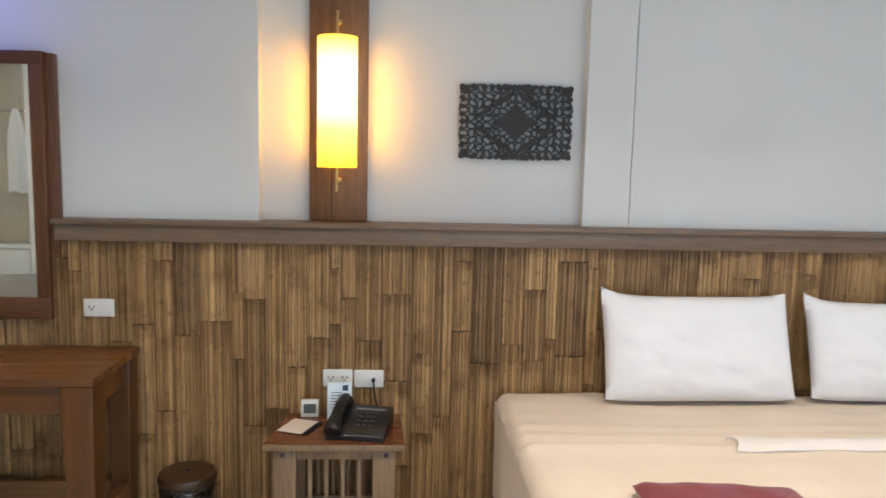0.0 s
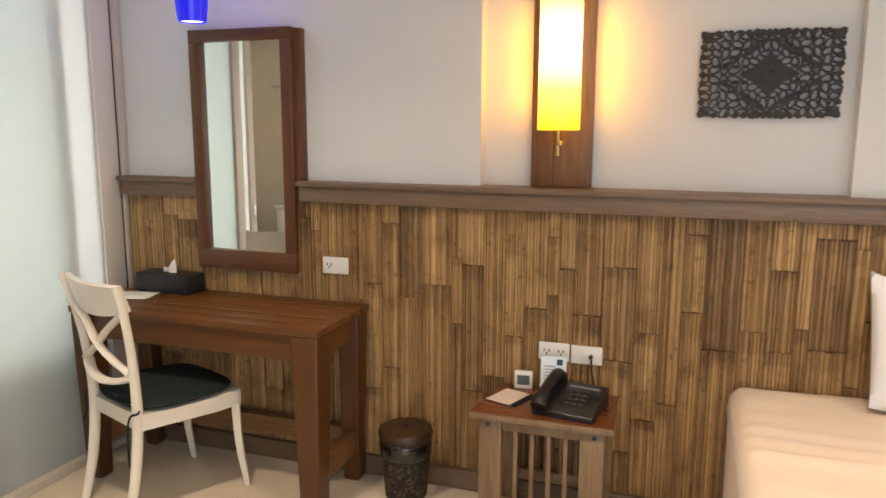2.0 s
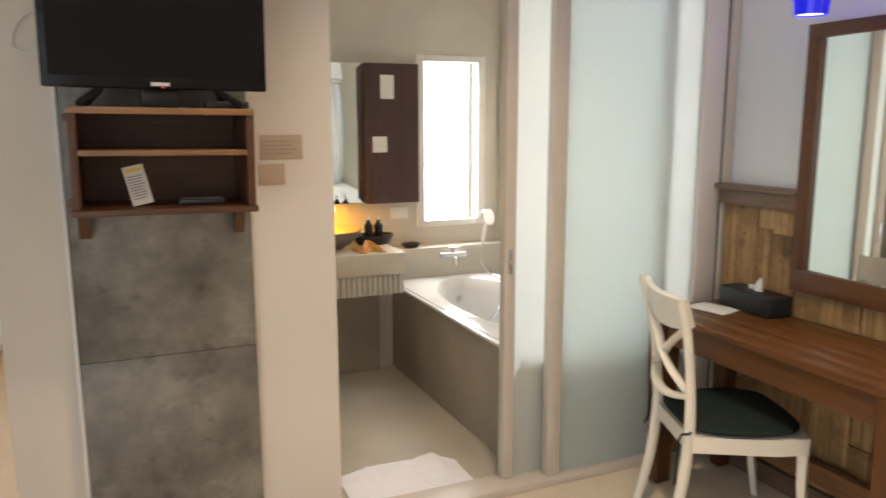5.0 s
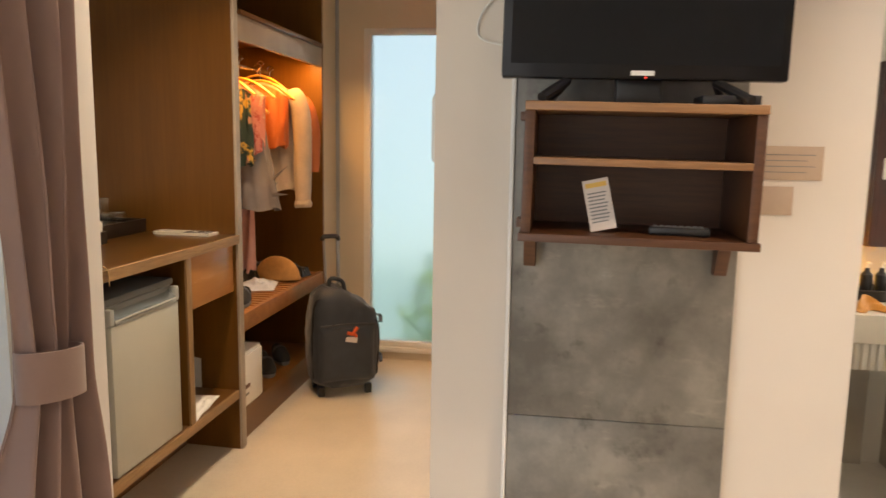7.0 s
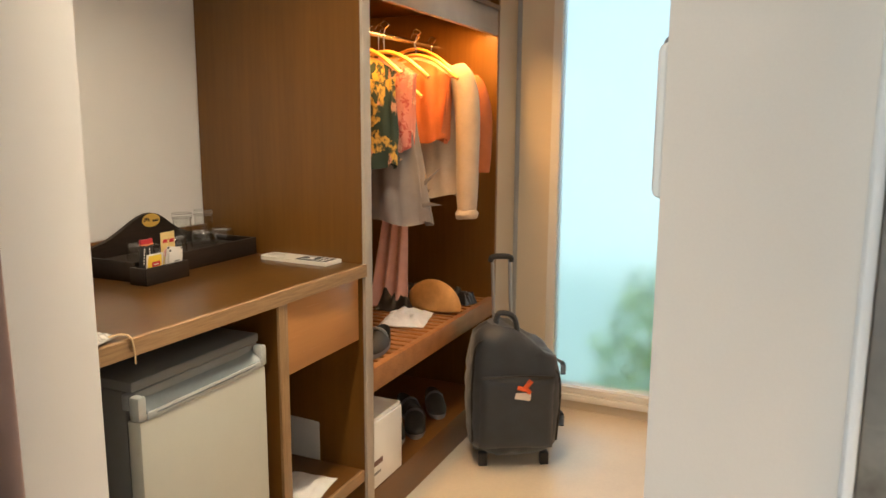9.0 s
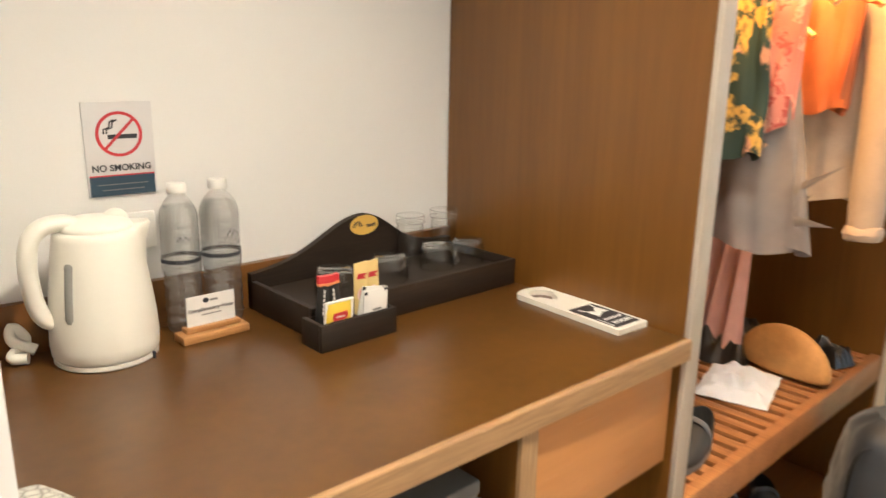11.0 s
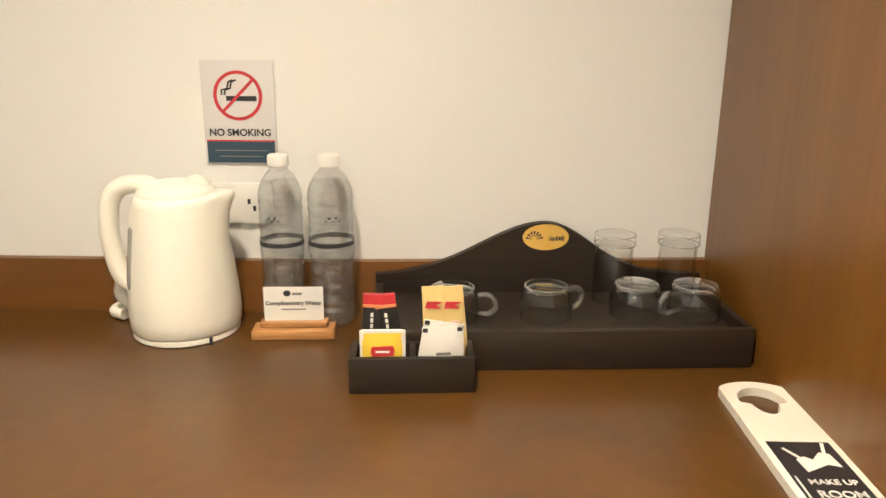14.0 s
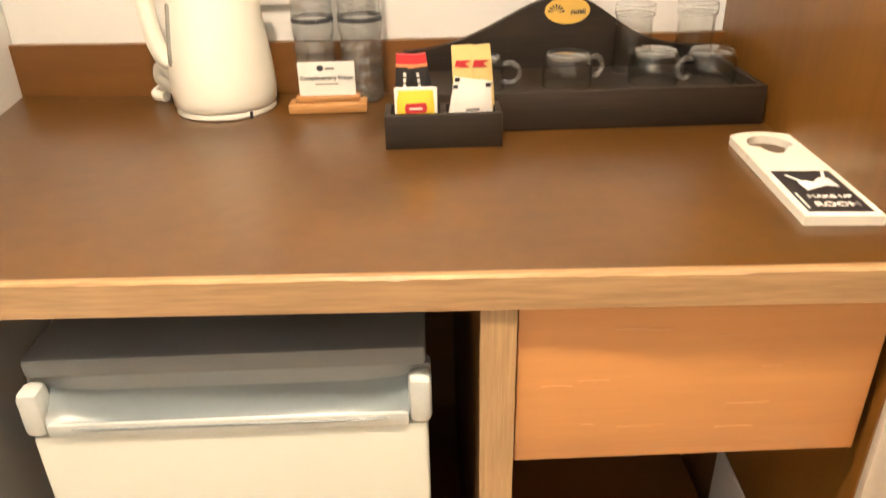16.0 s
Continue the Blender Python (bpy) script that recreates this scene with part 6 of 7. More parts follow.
def minibar():
    t = thing("minibar_unit", pose(-3.3, F, 0), "brown veneer minibar counter with a fridge bay and a drawer", "counter")
    d = B0 - F
    part("worktop", prism(bmesh.new(), [(0.555, -0.028), (-0.627, 0.006), (-0.66, d), (0.0, d), (0.66, d - 0.04)], 1.008, 1.05), WORKTOP, t, "worn brown veneer worktop")
    part("front_edge", worn_edge(0.56, -0.0163, -0.627, 0.018, 1.008, 1.0505), EDGEX, t, "pale chipped front edge")
    part("backsplash", prism(bmesh.new(), [(-0.66, d), (0.0, d), (0.655, d - 0.04), (0.655, d - 0.024), (0.0, d + 0.016), (-0.66, d + 0.016)], 1.05, 1.145), CABX, t)
    part("divider", boxes((-0.195, -0.155, d, -0.01, 0.30, 1.008)), CABZ, t)
    part("divider_edge", boxes((-0.195, -0.155, -0.01, 0.0, 0.30, 1.008), bevel=0.001), EDGEZ, t, "pale edge band")
    dr = part("drawer", boxes((-0.612, -0.197, -0.03, -0.008, 0.785, 1.004), bevel=0.002), wood("scuffed_drawer_veneer", (0.37, 0.158, 0.046), (0.47, 0.215, 0.068), "x", 0.35, 4, streak=0.12), t, "scuffed orange-brown drawer front")
    part("drawer_box", boxes((-0.61, -0.20, d + 0.03, -0.03, 0.79, 1.0)), CABX, t)
    rnd = random.Random(3)
    SCUFF = plain("pale_scuff", (0.46, 0.215, 0.080), 0.5)
    for k in range(11):
        x, z = rnd.uniform(-0.58, -0.25), rnd.uniform(0.82, 0.99)
        part("scuff", boxes((x, x + rnd.uniform(0.01, 0.05), -0.0085, -0.0074, z, z + rnd.uniform(0.001, 0.003))), SCUFF, dr)
    part("shelf", boxes((-0.627, 0.60, d, -0.012, 0.255, 0.298)), CABX, t)
    part("shelf_edge", boxes((-0.627, 0.57, -0.012, 0.0, 0.255, 0.298), bevel=0.002), EDGEX, t)
    part("kickboard", boxes((-0.627, 0.60, -0.30, -0.28, 0.0, 0.255)), CABX, t)
    part("back_panel", boxes((-0.627, 0.70, d, d + 0.01, 0.30, 1.008)), CABX, t)
    return t


minibar()


def fridge():
    t = thing("mini_fridge", pose(-3.172, F - 0.008, 0.298) @ Matrix.Diagonal((1.03, 1, 1.075, 1)), "cream mini fridge with a grey top in the counter bay", "fridge")
    part("body", boxes((-0.215, 0.225, -0.43, -0.045, 0.0, 0.575), bevel=0.006), plain("fridge_grey_top", (0.11, 0.115, 0.115), 0.5, vary=0.06), t)
    part("top", boxes((-0.217, 0.227, -0.44, -0.02, 0.575, 0.60), bevel=0.006), plain("grey_pebbled_plastic", (0.12, 0.125, 0.125), 0.55, vary=0.06, grain=300, bump=0.4), t, "grey plastic top")
    part("door", boxes((-0.217, 0.227, -0.042, 0.0, 0.005, 0.513), bevel=0.006), plain("fridge_cream_door", (0.46, 0.47, 0.42), 0.3, vary=0.03), t, "cream door")
    trim = plain("grey_door_trim", (0.20, 0.215, 0.215), 0.4)
    edge = plain("pale_door_edge", (0.38, 0.40, 0.385), 0.35)
    part("door_trim", boxes((-0.222, 0.232, -0.05, -0.030, 0.536, 0.572), bevel=0.005), trim, t, "grey trim along the door top")
    for x0, x1 in ((-0.222, -0.196), (0.206, 0.232)):
        part("door_trim", boxes((x0, x1, -0.0295, 0.003, 0.5135, 0.570), bevel=0.008), edge, t)
    bm = bmesh.new()

    def scoop(u, v):
        a = math.pi * (0.04 + 0.92 * v)
        e = min(1.0, 7 * min(u, 1 - u)) ** 0.5
        return Vector((-0.1965 + 0.403 * u, -0.0145 - 0.0165 * math.cos(a), 0.562 - 0.034 * v - 0.022 * math.sin(a) * e))
    sheet(bm, scoop, 40, 12)
    # grey grip, darkened in colour for the shade inside the scoop
    part("grip", thick(bm, 0.003), plain("grip_recess_shade", (0.13, 0.155, 0.165), 0.35), t, "grey scooped grip in the door top, recess shade in its colour")
    part("door_lip", boxes((-0.1955, 0.2055, -0.002, 0.003, 0.5135, 0.530), bevel=0.0018), edge, t)
    for x in (-0.19, 0.20):
        part("foot", boxes((x - 0.015, x + 0.015, -0.06, -0.03, 0.0, 0.006)), BLACKPL, t)
    return t


fridge()
bt = thing("blue_bottle", pose(-3.487, F - 0.035, 0.298), "small blue spray bottle in the open bay", "bottle")
part("bottle", lathe(bmesh.new(), [(0, 0), (0.02, 0), (0.021, 0.01), (0.021, 0.10), (0.012, 0.115), (0.012, 0.14), (0, 0.14)], 18), plain("blue_plastic", (0.05, 0.20, 0.32), 0.35), bt)
crumple("paper_bag", pose(-3.66, F - 0.115, 0.298, 0, 0, 8), 0.32, 0.17, 0.03, PAPER, "flat white paper bag in the open bay", "paper", 2.0)

Z = 1.05


def kettle():
    t = thing("electric_kettle", pose(-3.057, -1.432, Z), "cream plastic electric kettle", "kettle")
    bm = bmesh.new()
    lathe(bm, [(0, 0.010), (0.084, 0.010), (0.088, 0.016), (0.0895, 0.035), (0.0875, 0.075), (0.083, 0.12), (0.077, 0.165), (0.072, 0.20), (0.069, 0.218), (0.067, 0.226), (0.060, 0.232), (0, 0.234)], 56)
    for v in bm.verts:
        k = max(0.0, (v.co.z - 0.165) / 0.06)
        if v.co.x < -0.02 and k > 0:
            side = max(0.0, 1 - (v.co.y / 0.034) ** 2)
            v.co.x -= 0.026 * min(1.2, k) ** 1.6 * side
            v.co.z += 0.004 * side * min(1, k)
    part("body", bm, CREAMPL, t, sharp=60)
    part("base", lathe(bmesh.new(), [(0, 0), (0.083, 0), (0.086, 0.003), (0.0855, 0.010), (0, 0.010)], 56), CREAMPL, t)
    bm = lathe(bmesh.new(), [(0, 0.228), (0.060, 0.229), (0.0605, 0.234), (0.057, 0.241), (0.045, 0.248), (0.025, 0.252), (0, 0.253)], 40)
    lid = part("lid", bm, CREAMPL, t, sharp=60)
    bm = bmesh.new()
    sheet(bm, lambda u, v: Vector((-0.034 + 0.022 * math.cos(2 * math.pi * u) * math.sin(math.pi * v * 0.5) ** 0.6, 0.018 * math.sin(2 * math.pi * u) * math.sin(math.pi * v * 0.5) ** 0.6, 0.262 - 0.018 * v)), 20, 6, closed=True)
    part("catch", bm, CREAMPL, lid)
    bm = bmesh.new()
    tube(bm, curve_pts([(0.018, 0, 0.238), (0.052, 0, 0.246), (0.082, 0, 0.243), (0.102, 0, 0.224), (0.110, 0, 0.184), (0.109, 0, 0.144), (0.103, 0, 0.108), (0.092, 0, 0.085), (0.076, 0, 0.078)], 36), [0.010, 0.013, 0.016, 0.018, 0.019] + [0.0185] * 25 + [0.018, 0.0175, 0.017, 0.0165, 0.016, 0.016, 0.016], 14, flat=0.8)
    part("handle", bm, CREAMPL, t, sharp=60)
    bm = bmesh.new()
    ga = radians(35)
    tube(bm, curve_pts([(r * math.cos(ga), r * math.sin(ga), z) for r, z in ((0.0775, 0.085), (0.074, 0.12), (0.068, 0.165), (0.0655, 0.185))], 14), [0.0095] + [0.012] * 13 + [0.0095], 10)
    part("water_gauge", bm, plain("gauge_grey", (0.30, 0.30, 0.28), 0.2), t, "grey water gauge")
    part("foot_notch", boxes((-0.058, -0.054, 0.066, 0.0715, 0.0, 0.012)), INK, t)
    return t


kettle()
bm = bmesh.new()
tube(bm, curve_pts([(-2.955, -1.48, Z + 0.020), (-2.925, -1.497, Z + 0.038), (-2.928, -1.505, Z + 0.060), (-2.945, -1.50, Z + 0.034), (-2.918, -1.485, Z + 0.014), (-2.94, -1.47, Z + 0.012)], 26), 0.010, 10)
single("kettle_flex", bm, CREAMPL, "bundled cream kettle flex on the worktop", "cable")


def water_bottle(m):
    t = thing("water_bottle", m, "clear plastic drinking-water bottle with a white cap", "bottle", "water bottles")
    prof = [(0, 0.004), (0.022, 0.0), (0.030, 0.004)]
    for k in range(55):
        z = 0.010 + 0.205 * k / 54
        if z < 0.105:
            r = 0.0338 - 0.0022 * (0.5 - 0.5 * math.cos(2 * math.pi * z / 0.0235))
        elif z < 0.152:
            r = 0.0345 - 0.003 * math.exp(-((z - 0.110) / 0.007) ** 2)
        else:
            r = 0.0342 - 0.0016 * (0.5 - 0.5 * math.cos(2 * math.pi * (z - 0.152) / 0.016))
        prof.append((r, z))
    prof += [(0.0135 + 0.0205 * math.cos(k / 10 * math.pi / 2) ** 0.75, 0.2155 + 0.049 * (k / 10) ** 0.9) for k in range(11)] + [(0.0145, 0.266), (0.0145, 0.268), (0.0132, 0.269), (0.0132, 0.276)]
    part("bottle", lathe(bmesh.new(), prof, 40), PETG, t, "ribbed clear bottle", 70)
    part("water", lathe(bmesh.new(), [(0, 0.007)] + [(r - 0.0012, z + 0.003) for r, z in prof[2:] if z < 0.246] + [(0, 0.247)], 40), WATERM, t, "clear water", 70)
    part("cap", lathe(bmesh.new(), [(0, 0.271), (0.0162, 0.271), (0.0166, 0.273), (0.0160, 0.287), (0.0145, 0.289), (0, 0.289)], 24), WHITEPL, t, "white screw cap")
    part("label_band", lathe(bmesh.new(), [(0.0343, 0.140), (0.0346, 0.141), (0.0346, 0.147), (0.0343, 0.148)], 32), INK, t, "thin black label band")
    for k in range(5):
        a = radians(60 + 8 * k)
        part("print_mark", boxes((-0.0016, 0.0016, -0.0004, 0.0004, -0.0012, 0.0012 + 0.0012 * (k % 2))), INK, t).matrix_basis = pose(0.0345 * math.cos(a), 0.0345 * math.sin(a), 0.186 + 0.004 * (k % 2), 0, 0, math.degrees(a) - 90)
    return t


w1 = water_bottle(pose(-3.216, -1.462, Z) @ Matrix.Diagonal((1.06, 1.06, 1.0, 1)))
copy_thing(w1, pose(-3.298, -1.462, Z, 0, 0, 25) @ Matrix.Diagonal((1.06, 1.06, 1.0, 1)))


cs = thing("water_sign", pose(-3.24, -1.40, Z), "complimentary water card in a pine block", "sign")
bm = boxes((-0.067, 0.067, -0.02, 0.024, 0, 0.016), bevel=0.003)
part("block", bm, PINE, cs, "varnished pine block")
part("block_step", boxes((-0.055, 0.055, -0.014, 0.012, 0.016, 0.026), bevel=0.003), PINE, cs)
part("card", boxes((-0.048, 0.048, -0.0015, 0.0015, 0.024, 0.083)), PAPER, cs)
lettering("Complimentary Water", 0.0098, INK, cs, facing_back(0, 0.0022, 0.056))
part("print_line", boxes((-0.02, 0.02, 0.0015, 0.0021, 0.0445, 0.0465)), GREYPL, cs)
part("emblem", prism(bmesh.new(), oval(0.006, 0.005, 14), 0.0, 0.0006, facing_back(0.010, 0.0016, 0.073)), INK, cs)
part("print_line", boxes((-0.014, 0.002, 0.0015, 0.0021, 0.070, 0.074)), GREYPL, cs)

ns = thing("no_smoking_sign", pose(-3.1445, -1.5285, 1.315, 0, 0, -3.7), "white no-smoking notice with a red circle and navy band", "sign")
part("plate", boxes((-0.061, 0.061, 0, 0.003, 0, 0.170), bevel=0.001), plain("laminated_paper", (0.64, 0.635, 0.645), 0.3, vary=0.03, bump=0.02), ns)
part("navy_band", boxes((-0.0575, 0.0575, 0.003, 0.0036, 0, 0.036)), NAVY, ns)
part("red_line", boxes((-0.0575, 0.0575, 0.003, 0.0037, 0.036, 0.0385)), REDINK, ns)
c0 = facing_back(0.0, 0.003, 0.112)
part("red_ring", ring_prism(bmesh.new(), oval(0.041, 0.041, 40), oval(0.0355, 0.0355, 40), 0, 0.0008, c0), REDINK, ns)
part("cigarette", boxes((-0.031, 0.020, 0.003, 0.0036, 0.1035, 0.1115)), INK, ns)
for k in range(2):
    part("smoke", tube(bmesh.new(), [Vector((0.022 + 0.005 * k, 0.0033, 0.113)), Vector((0.021 + 0.006 * k, 0.0033, 0.121)), Vector((0.012 + 0.005 * k, 0.0033, 0.124)), Vector((0.010 + 0.005 * k, 0.0033, 0.134)), Vector((0.002 + 0.006 * k, 0.0033, 0.138))], 0.0016, 6), INK, ns)
part("red_bar", boxes((-0.036, 0.036, 0, 0.0009, -0.0025, 0.0025)), REDINK, ns).matrix_basis = pose(0, 0.003, 0.112, 0, 45, 0)
lettering("NO SMOKING", 0.0165, INK, ns, facing_back(0.0, 0.0035, 0.0505), bold=0.022)
for k in range(2):
    part("print_line", boxes((-0.045 + 0.008 * k, 0.045 - 0.008 * k, 0.0036, 0.0041, 0.020 - 0.010 * k, 0.0214 - 0.010 * k)), GREYPL, ns)
socket(pose(-3.135, -1.5285, 1.245, 0, 0, 176.3), 2, "white double socket behind the bottles")


def tea_tray():
    t = thing("tea_tray", pose(-3.655, -1.357, Z), "dark stained wooden tea tray with a curved back", "tray")
    x0, x1, y0, y1, h = -0.285, 0.285, -0.140, 0.103, 0.062
    part("bottom", boxes((x0 + 0.006, x1 - 0.006, y0 + 0.002, y1 - 0.006, 0.001, 0.042)), DARKTRAY, t)
    part("wall", boxes((x0, x1, y1 - 0.012, y1, 0, h), bevel=0.002), DARKTRAY, t)
    for a, b in ((x0, x0 + 0.012), (x1 - 0.012, x1)):
        part("wall", boxes((a, b, y0, y1 - 0.012, 0, 0.062), bevel=0.002), DARKTRAY, t)
    pts = [(x0, 0.0), (x1, 0.0)]
    for k in range(41):
        x = x1 + (x0 - x1) * k / 40
        pts.append((x, 0.075 + 0.093 * math.exp(-((x + 0.008) / (0.115 if x < -0.008 else 0.155)) ** 2)))
    part("back", prism(bmesh.new(), pts, -0.016, 0.0, pose(0, y0, 0, 90, 0, 0)), DARKTRAY, t, "dark curved backboard")
    part("badge", prism(bmesh.new(), oval(0.040, 0.023, 32), 0, 0.0015, facing_back(-0.008, y0 + 0.0165, 0.143)), GOLD, t, "gold oval badge with a fan emblem")
    for k in range(7):
        a = radians(15 + 25 * k)
        part("badge_ray", prism(bmesh.new(), [(-0.020 + 0.004 * math.cos(a), -0.004 + 0.004 * math.sin(a)), (-0.020 + 0.015 * math.cos(a - 0.13), -0.004 + 0.015 * math.sin(a - 0.13)), (-0.020 + 0.015 * math.cos(a + 0.13), -0.004 + 0.015 * math.sin(a + 0.13))], 0.0015, 0.0022, facing_back(-0.008, y0 + 0.0165, 0.143)), INK, t)
    rnd = random.Random(2)
    x = -0.014
    while x > -0.040:
        w = rnd.choice((0.0016, 0.0026, 0.0034))
        part("badge_stroke", boxes((x - w, x, y0 + 0.018, y0 + 0.0188, 0.1365 + 0.001 * rnd.random(), 0.1425 + 0.003 * rnd.random())), INK, t)
        x -= w + 0.0012
    b = part("sachet_box", boxes((0.140, 0.306, 0.108, 0.169, 0.001, 0.01)), DARKTRAY, t, "small dark sachet box")
    for r in ((0.136, 0.310, 0.162, 0.172, 0.0, 0.052), (0.136, 0.146, 0.1055, 0.162, 0.0, 0.052), (0.300, 0.310, 0.1055, 0.162, 0.0, 0.052), (0.218, 0.226, 0.112, 0.162, 0.01, 0.05), (0.146, 0.300, 0.1055, 0.112, 0.01, 0.05)):
        part("side", boxes(r, bevel=0.0015), DARKTRAY, b)
    return t


tea_tray()


def sachet(m, w, h, material, label, style=""):
    """A flat packet with crimped ends; style says what is printed on it."""
    t = thing("sachet", m, label, "sachet", "sachets in the tray")
    bm = bmesh.new()

    def at(u, v):
        puff = (math.sin(math.pi * u) * max(0.0, math.sin(math.pi * min(1, max(0, (v - 0.06) / 0.88))))) ** 0.7
        return Vector(((u - 0.5) * w, 0.0045 * puff + 0.0006 * math.sin(40 * u) * (1 - puff), v * h))
    sheet(bm, at, 12, 12)
    part("packet", thick(bm, 0.002), material, t, sharp=60)
    if style == "coffee":
        part("cap_band", boxes((-w / 2, w / 2, -0.003, 0.0052, h * 0.88, h)), REDINK, t, "red crimped top")
        part("cap_fade", boxes((-w / 2, w / 2, -0.0025, 0.0066, h * 0.845, h * 0.879)), plain("orange_print", (0.70, 0.28, 0.12), 0.4), t)
        for k in range(6):
            part("print_mark", boxes((-0.0005, 0.0035, 0.0060, 0.0070, h * 0.72 - 0.0085 * k, h * 0.72 + 0.0060 - 0.0085 * k)), PAPER, t)
        part("print_line", boxes((-w * 0.42, -w * 0.30, 0.0020, 0.0030, h * 0.30, h * 0.70)), GREYPL, t)
    elif style == "tea":
        part("emblem", prism(bmesh.new(), [(-0.0165, 0.0), (-0.0145, -0.0075), (0.0145, -0.0065), (0.0165, 0.001), (0.0145, 0.0085), (-0.0145, 0.0075)], 0.0, 0.001, facing_back(0, 0.0066, h * 0.53)), REDINK, t, "red emblem")
        part("print_line", boxes((-0.0095, 0.0095, 0.0074, 0.0080, h * 0.505, h * 0.55)), PAPER, t)
        for sx in (-1, 1):
            part("margin", boxes((sx * w * 0.5 - 0.0028, sx * w * 0.5 + 0.0028, -0.0012, 0.0026, 0.0, h)), PAPER, t)
        part("margin", boxes((-w / 2, w / 2, -0.0012, 0.0028, h * 0.95, h + 0.001)), PAPER, t)
    elif style == "creamer":
        part("print_mark", prism(bmesh.new(), [(-w * 0.30, 0.006), (w * 0.42, 0.004), (w * 0.1, 0.0), (w * 0.30, -0.006), (-w * 0.40, -0.004)], 0.0, 0.001, facing_back(0, 0.0060, h * 0.80)), REDINK, t, "red flag print")
        part("emblem", prism(bmesh.new(), oval(w * 0.40, h * 0.105, 22), 0.0, 0.001, facing_back(0, 0.0066, h * 0.52)), plain("pale_pink_print", (0.78, 0.58, 0.52), 0.5), t, "pale pink oval print")
        for k in range(3):
            part("print_curl", ring_prism(bmesh.new(), oval(w * (0.30 - 0.06 * k), h * 0.03, 16), oval(w * (0.22 - 0.06 * k), h * 0.018, 16), 0.001, 0.0016, facing_back(0.002 * (k - 1), 0.0066, h * (0.57 - 0.05 * k))), REDPINK, t)
    elif style == "sugar":
        for k, w2 in enumerate((0.020, 0.024)):
            part("print_line", boxes((-w2 / 2, w2 / 2, 0.0066, 0.0074, h * 0.40 - 0.012 * k, h * 0.40 + 0.004 - 0.012 * k)), GREYPL, t)
        for sx in (-1, 1):
            part("corner_mark", boxes((sx * w * 0.42 - 0.0035, sx * w * 0.42 + 0.0035, 0.0014, 0.0030, h * 0.90, h * 0.985)), INK, t)
    return t


BLACKFOIL = plain("black_foil", (0.02, 0.02, 0.022), 0.35, vary=0.2)
CREAMER = plain("creamer_foil", (0.74, 0.58, 0.24), 0.4, vary=0.1, bump=0.2)
REDPINK = plain("pink_print", (0.62, 0.20, 0.20), 0.5)
sachet(pose(-3.392, -1.203, Z + 0.028, -6, 0, 0), 0.057, 0.062, YELLOW, "yellow tea bag sachet with a red emblem", "tea")
sachet(pose(-3.476, -1.201, Z + 0.028, -6, 2, 0), 0.056, 0.068, PAPER, "white sugar sachet with grey print", "sugar")
sachet(pose(-3.466, -1.210, Z + 0.028, -5, -9, 0), 0.056, 0.072, PAPER, "white sugar sachet tilted behind another", "sugar")
for k in range(2):
    sachet(pose(-3.374 - 0.034 * k, -1.232, Z + 0.018, -4, -3 + 10 * k, 0), 0.029, 0.115, BLACKFOIL, "black instant-coffee stick with a red top", "coffee")
for k in range(2):
    sachet(pose(-3.468 - 0.030 * k, -1.234, Z + 0.012, -4, 3 + 2 * k, 0), 0.031, 0.132, CREAMER, "gold creamer stick with a pink emblem", "creamer")


def glass_cup(m, handle, label):
    t = thing("glass_cup" if handle else "tumbler", m, label, "glass", "upturned glasses")
    prof = [(0.0415, 0.0), (0.0425, 0.012), (0.042, 0.028), (0.0395, 0.042), (0.036, 0.050), (0.031, 0.054), (0.0, 0.0535), (0.0, 0.0465), (0.030, 0.046), (0.0365, 0.039), (0.0393, 0.028), (0.0400, 0.012), (0.0392, 0.0), (0.0415, 0.0)] if handle else \
           [(0.0335, 0.0), (0.0325, 0.02), (0.0315, 0.093), (0.0335, 0.098), (0.0350, 0.105), (0.0345, 0.114), (0.031, 0.117), (0.0, 0.1155), (0.0, 0.100), (0.026, 0.099), (0.0290, 0.093), (0.030, 0.02), (0.0312, 0.0), (0.0335, 0.0)]
    part("glass", lathe(bmesh.new(), prof, 44), CUPGLASS, t, "clear glass", 60)
    # whitish rings added for the highlights round the base edges
    for r, z, q in (((0.0335, 0.0520, 0.0012), (0.0300, 0.0462, 0.0009)) if handle else ((0.0335, 0.1148, 0.0012), (0.0340, 0.0985, 0.0011))):
        bm = bmesh.new()
        lathe(bm, [(r + q * math.cos(2 * math.pi * k / 6), z + q * math.sin(2 * math.pi * k / 6)) for k in range(7)], 44)
        part("rim", bm, RIMGLASS, t)
    if handle:
        bm = bmesh.new()
        tube(bm, curve_pts([(-0.041, 0, 0.040), (-0.054, 0, 0.043), (-0.066, 0, 0.034), (-0.067, 0, 0.020), (-0.056, 0, 0.010), (-0.0425, 0, 0.012)], 20), 0.0042, 10)
        part("handle", bm, HANDLEGLASS, t)
    return t


g1 = glass_cup(pose(-3.497, -1.362, Z + 0.042, 0, 0, -10), True, "clear glass cup upside down on the tray")
copy_thing(g1, pose(-3.646, -1.366, Z + 0.042, 0, 0, 20))
copy_thing(g1, pose(-3.794, -1.372, Z + 0.042, 0, 0, 75))
copy_thing(g1, pose(-3.888, -1.366, Z + 0.042, 0, 0, 200))
g2 = glass_cup(pose(-3.775, -1.448, Z + 0.042), False, "clear tumbler upside down on the tray")
copy_thing(g2, pose(-3.884, -1.448, Z + 0.042))


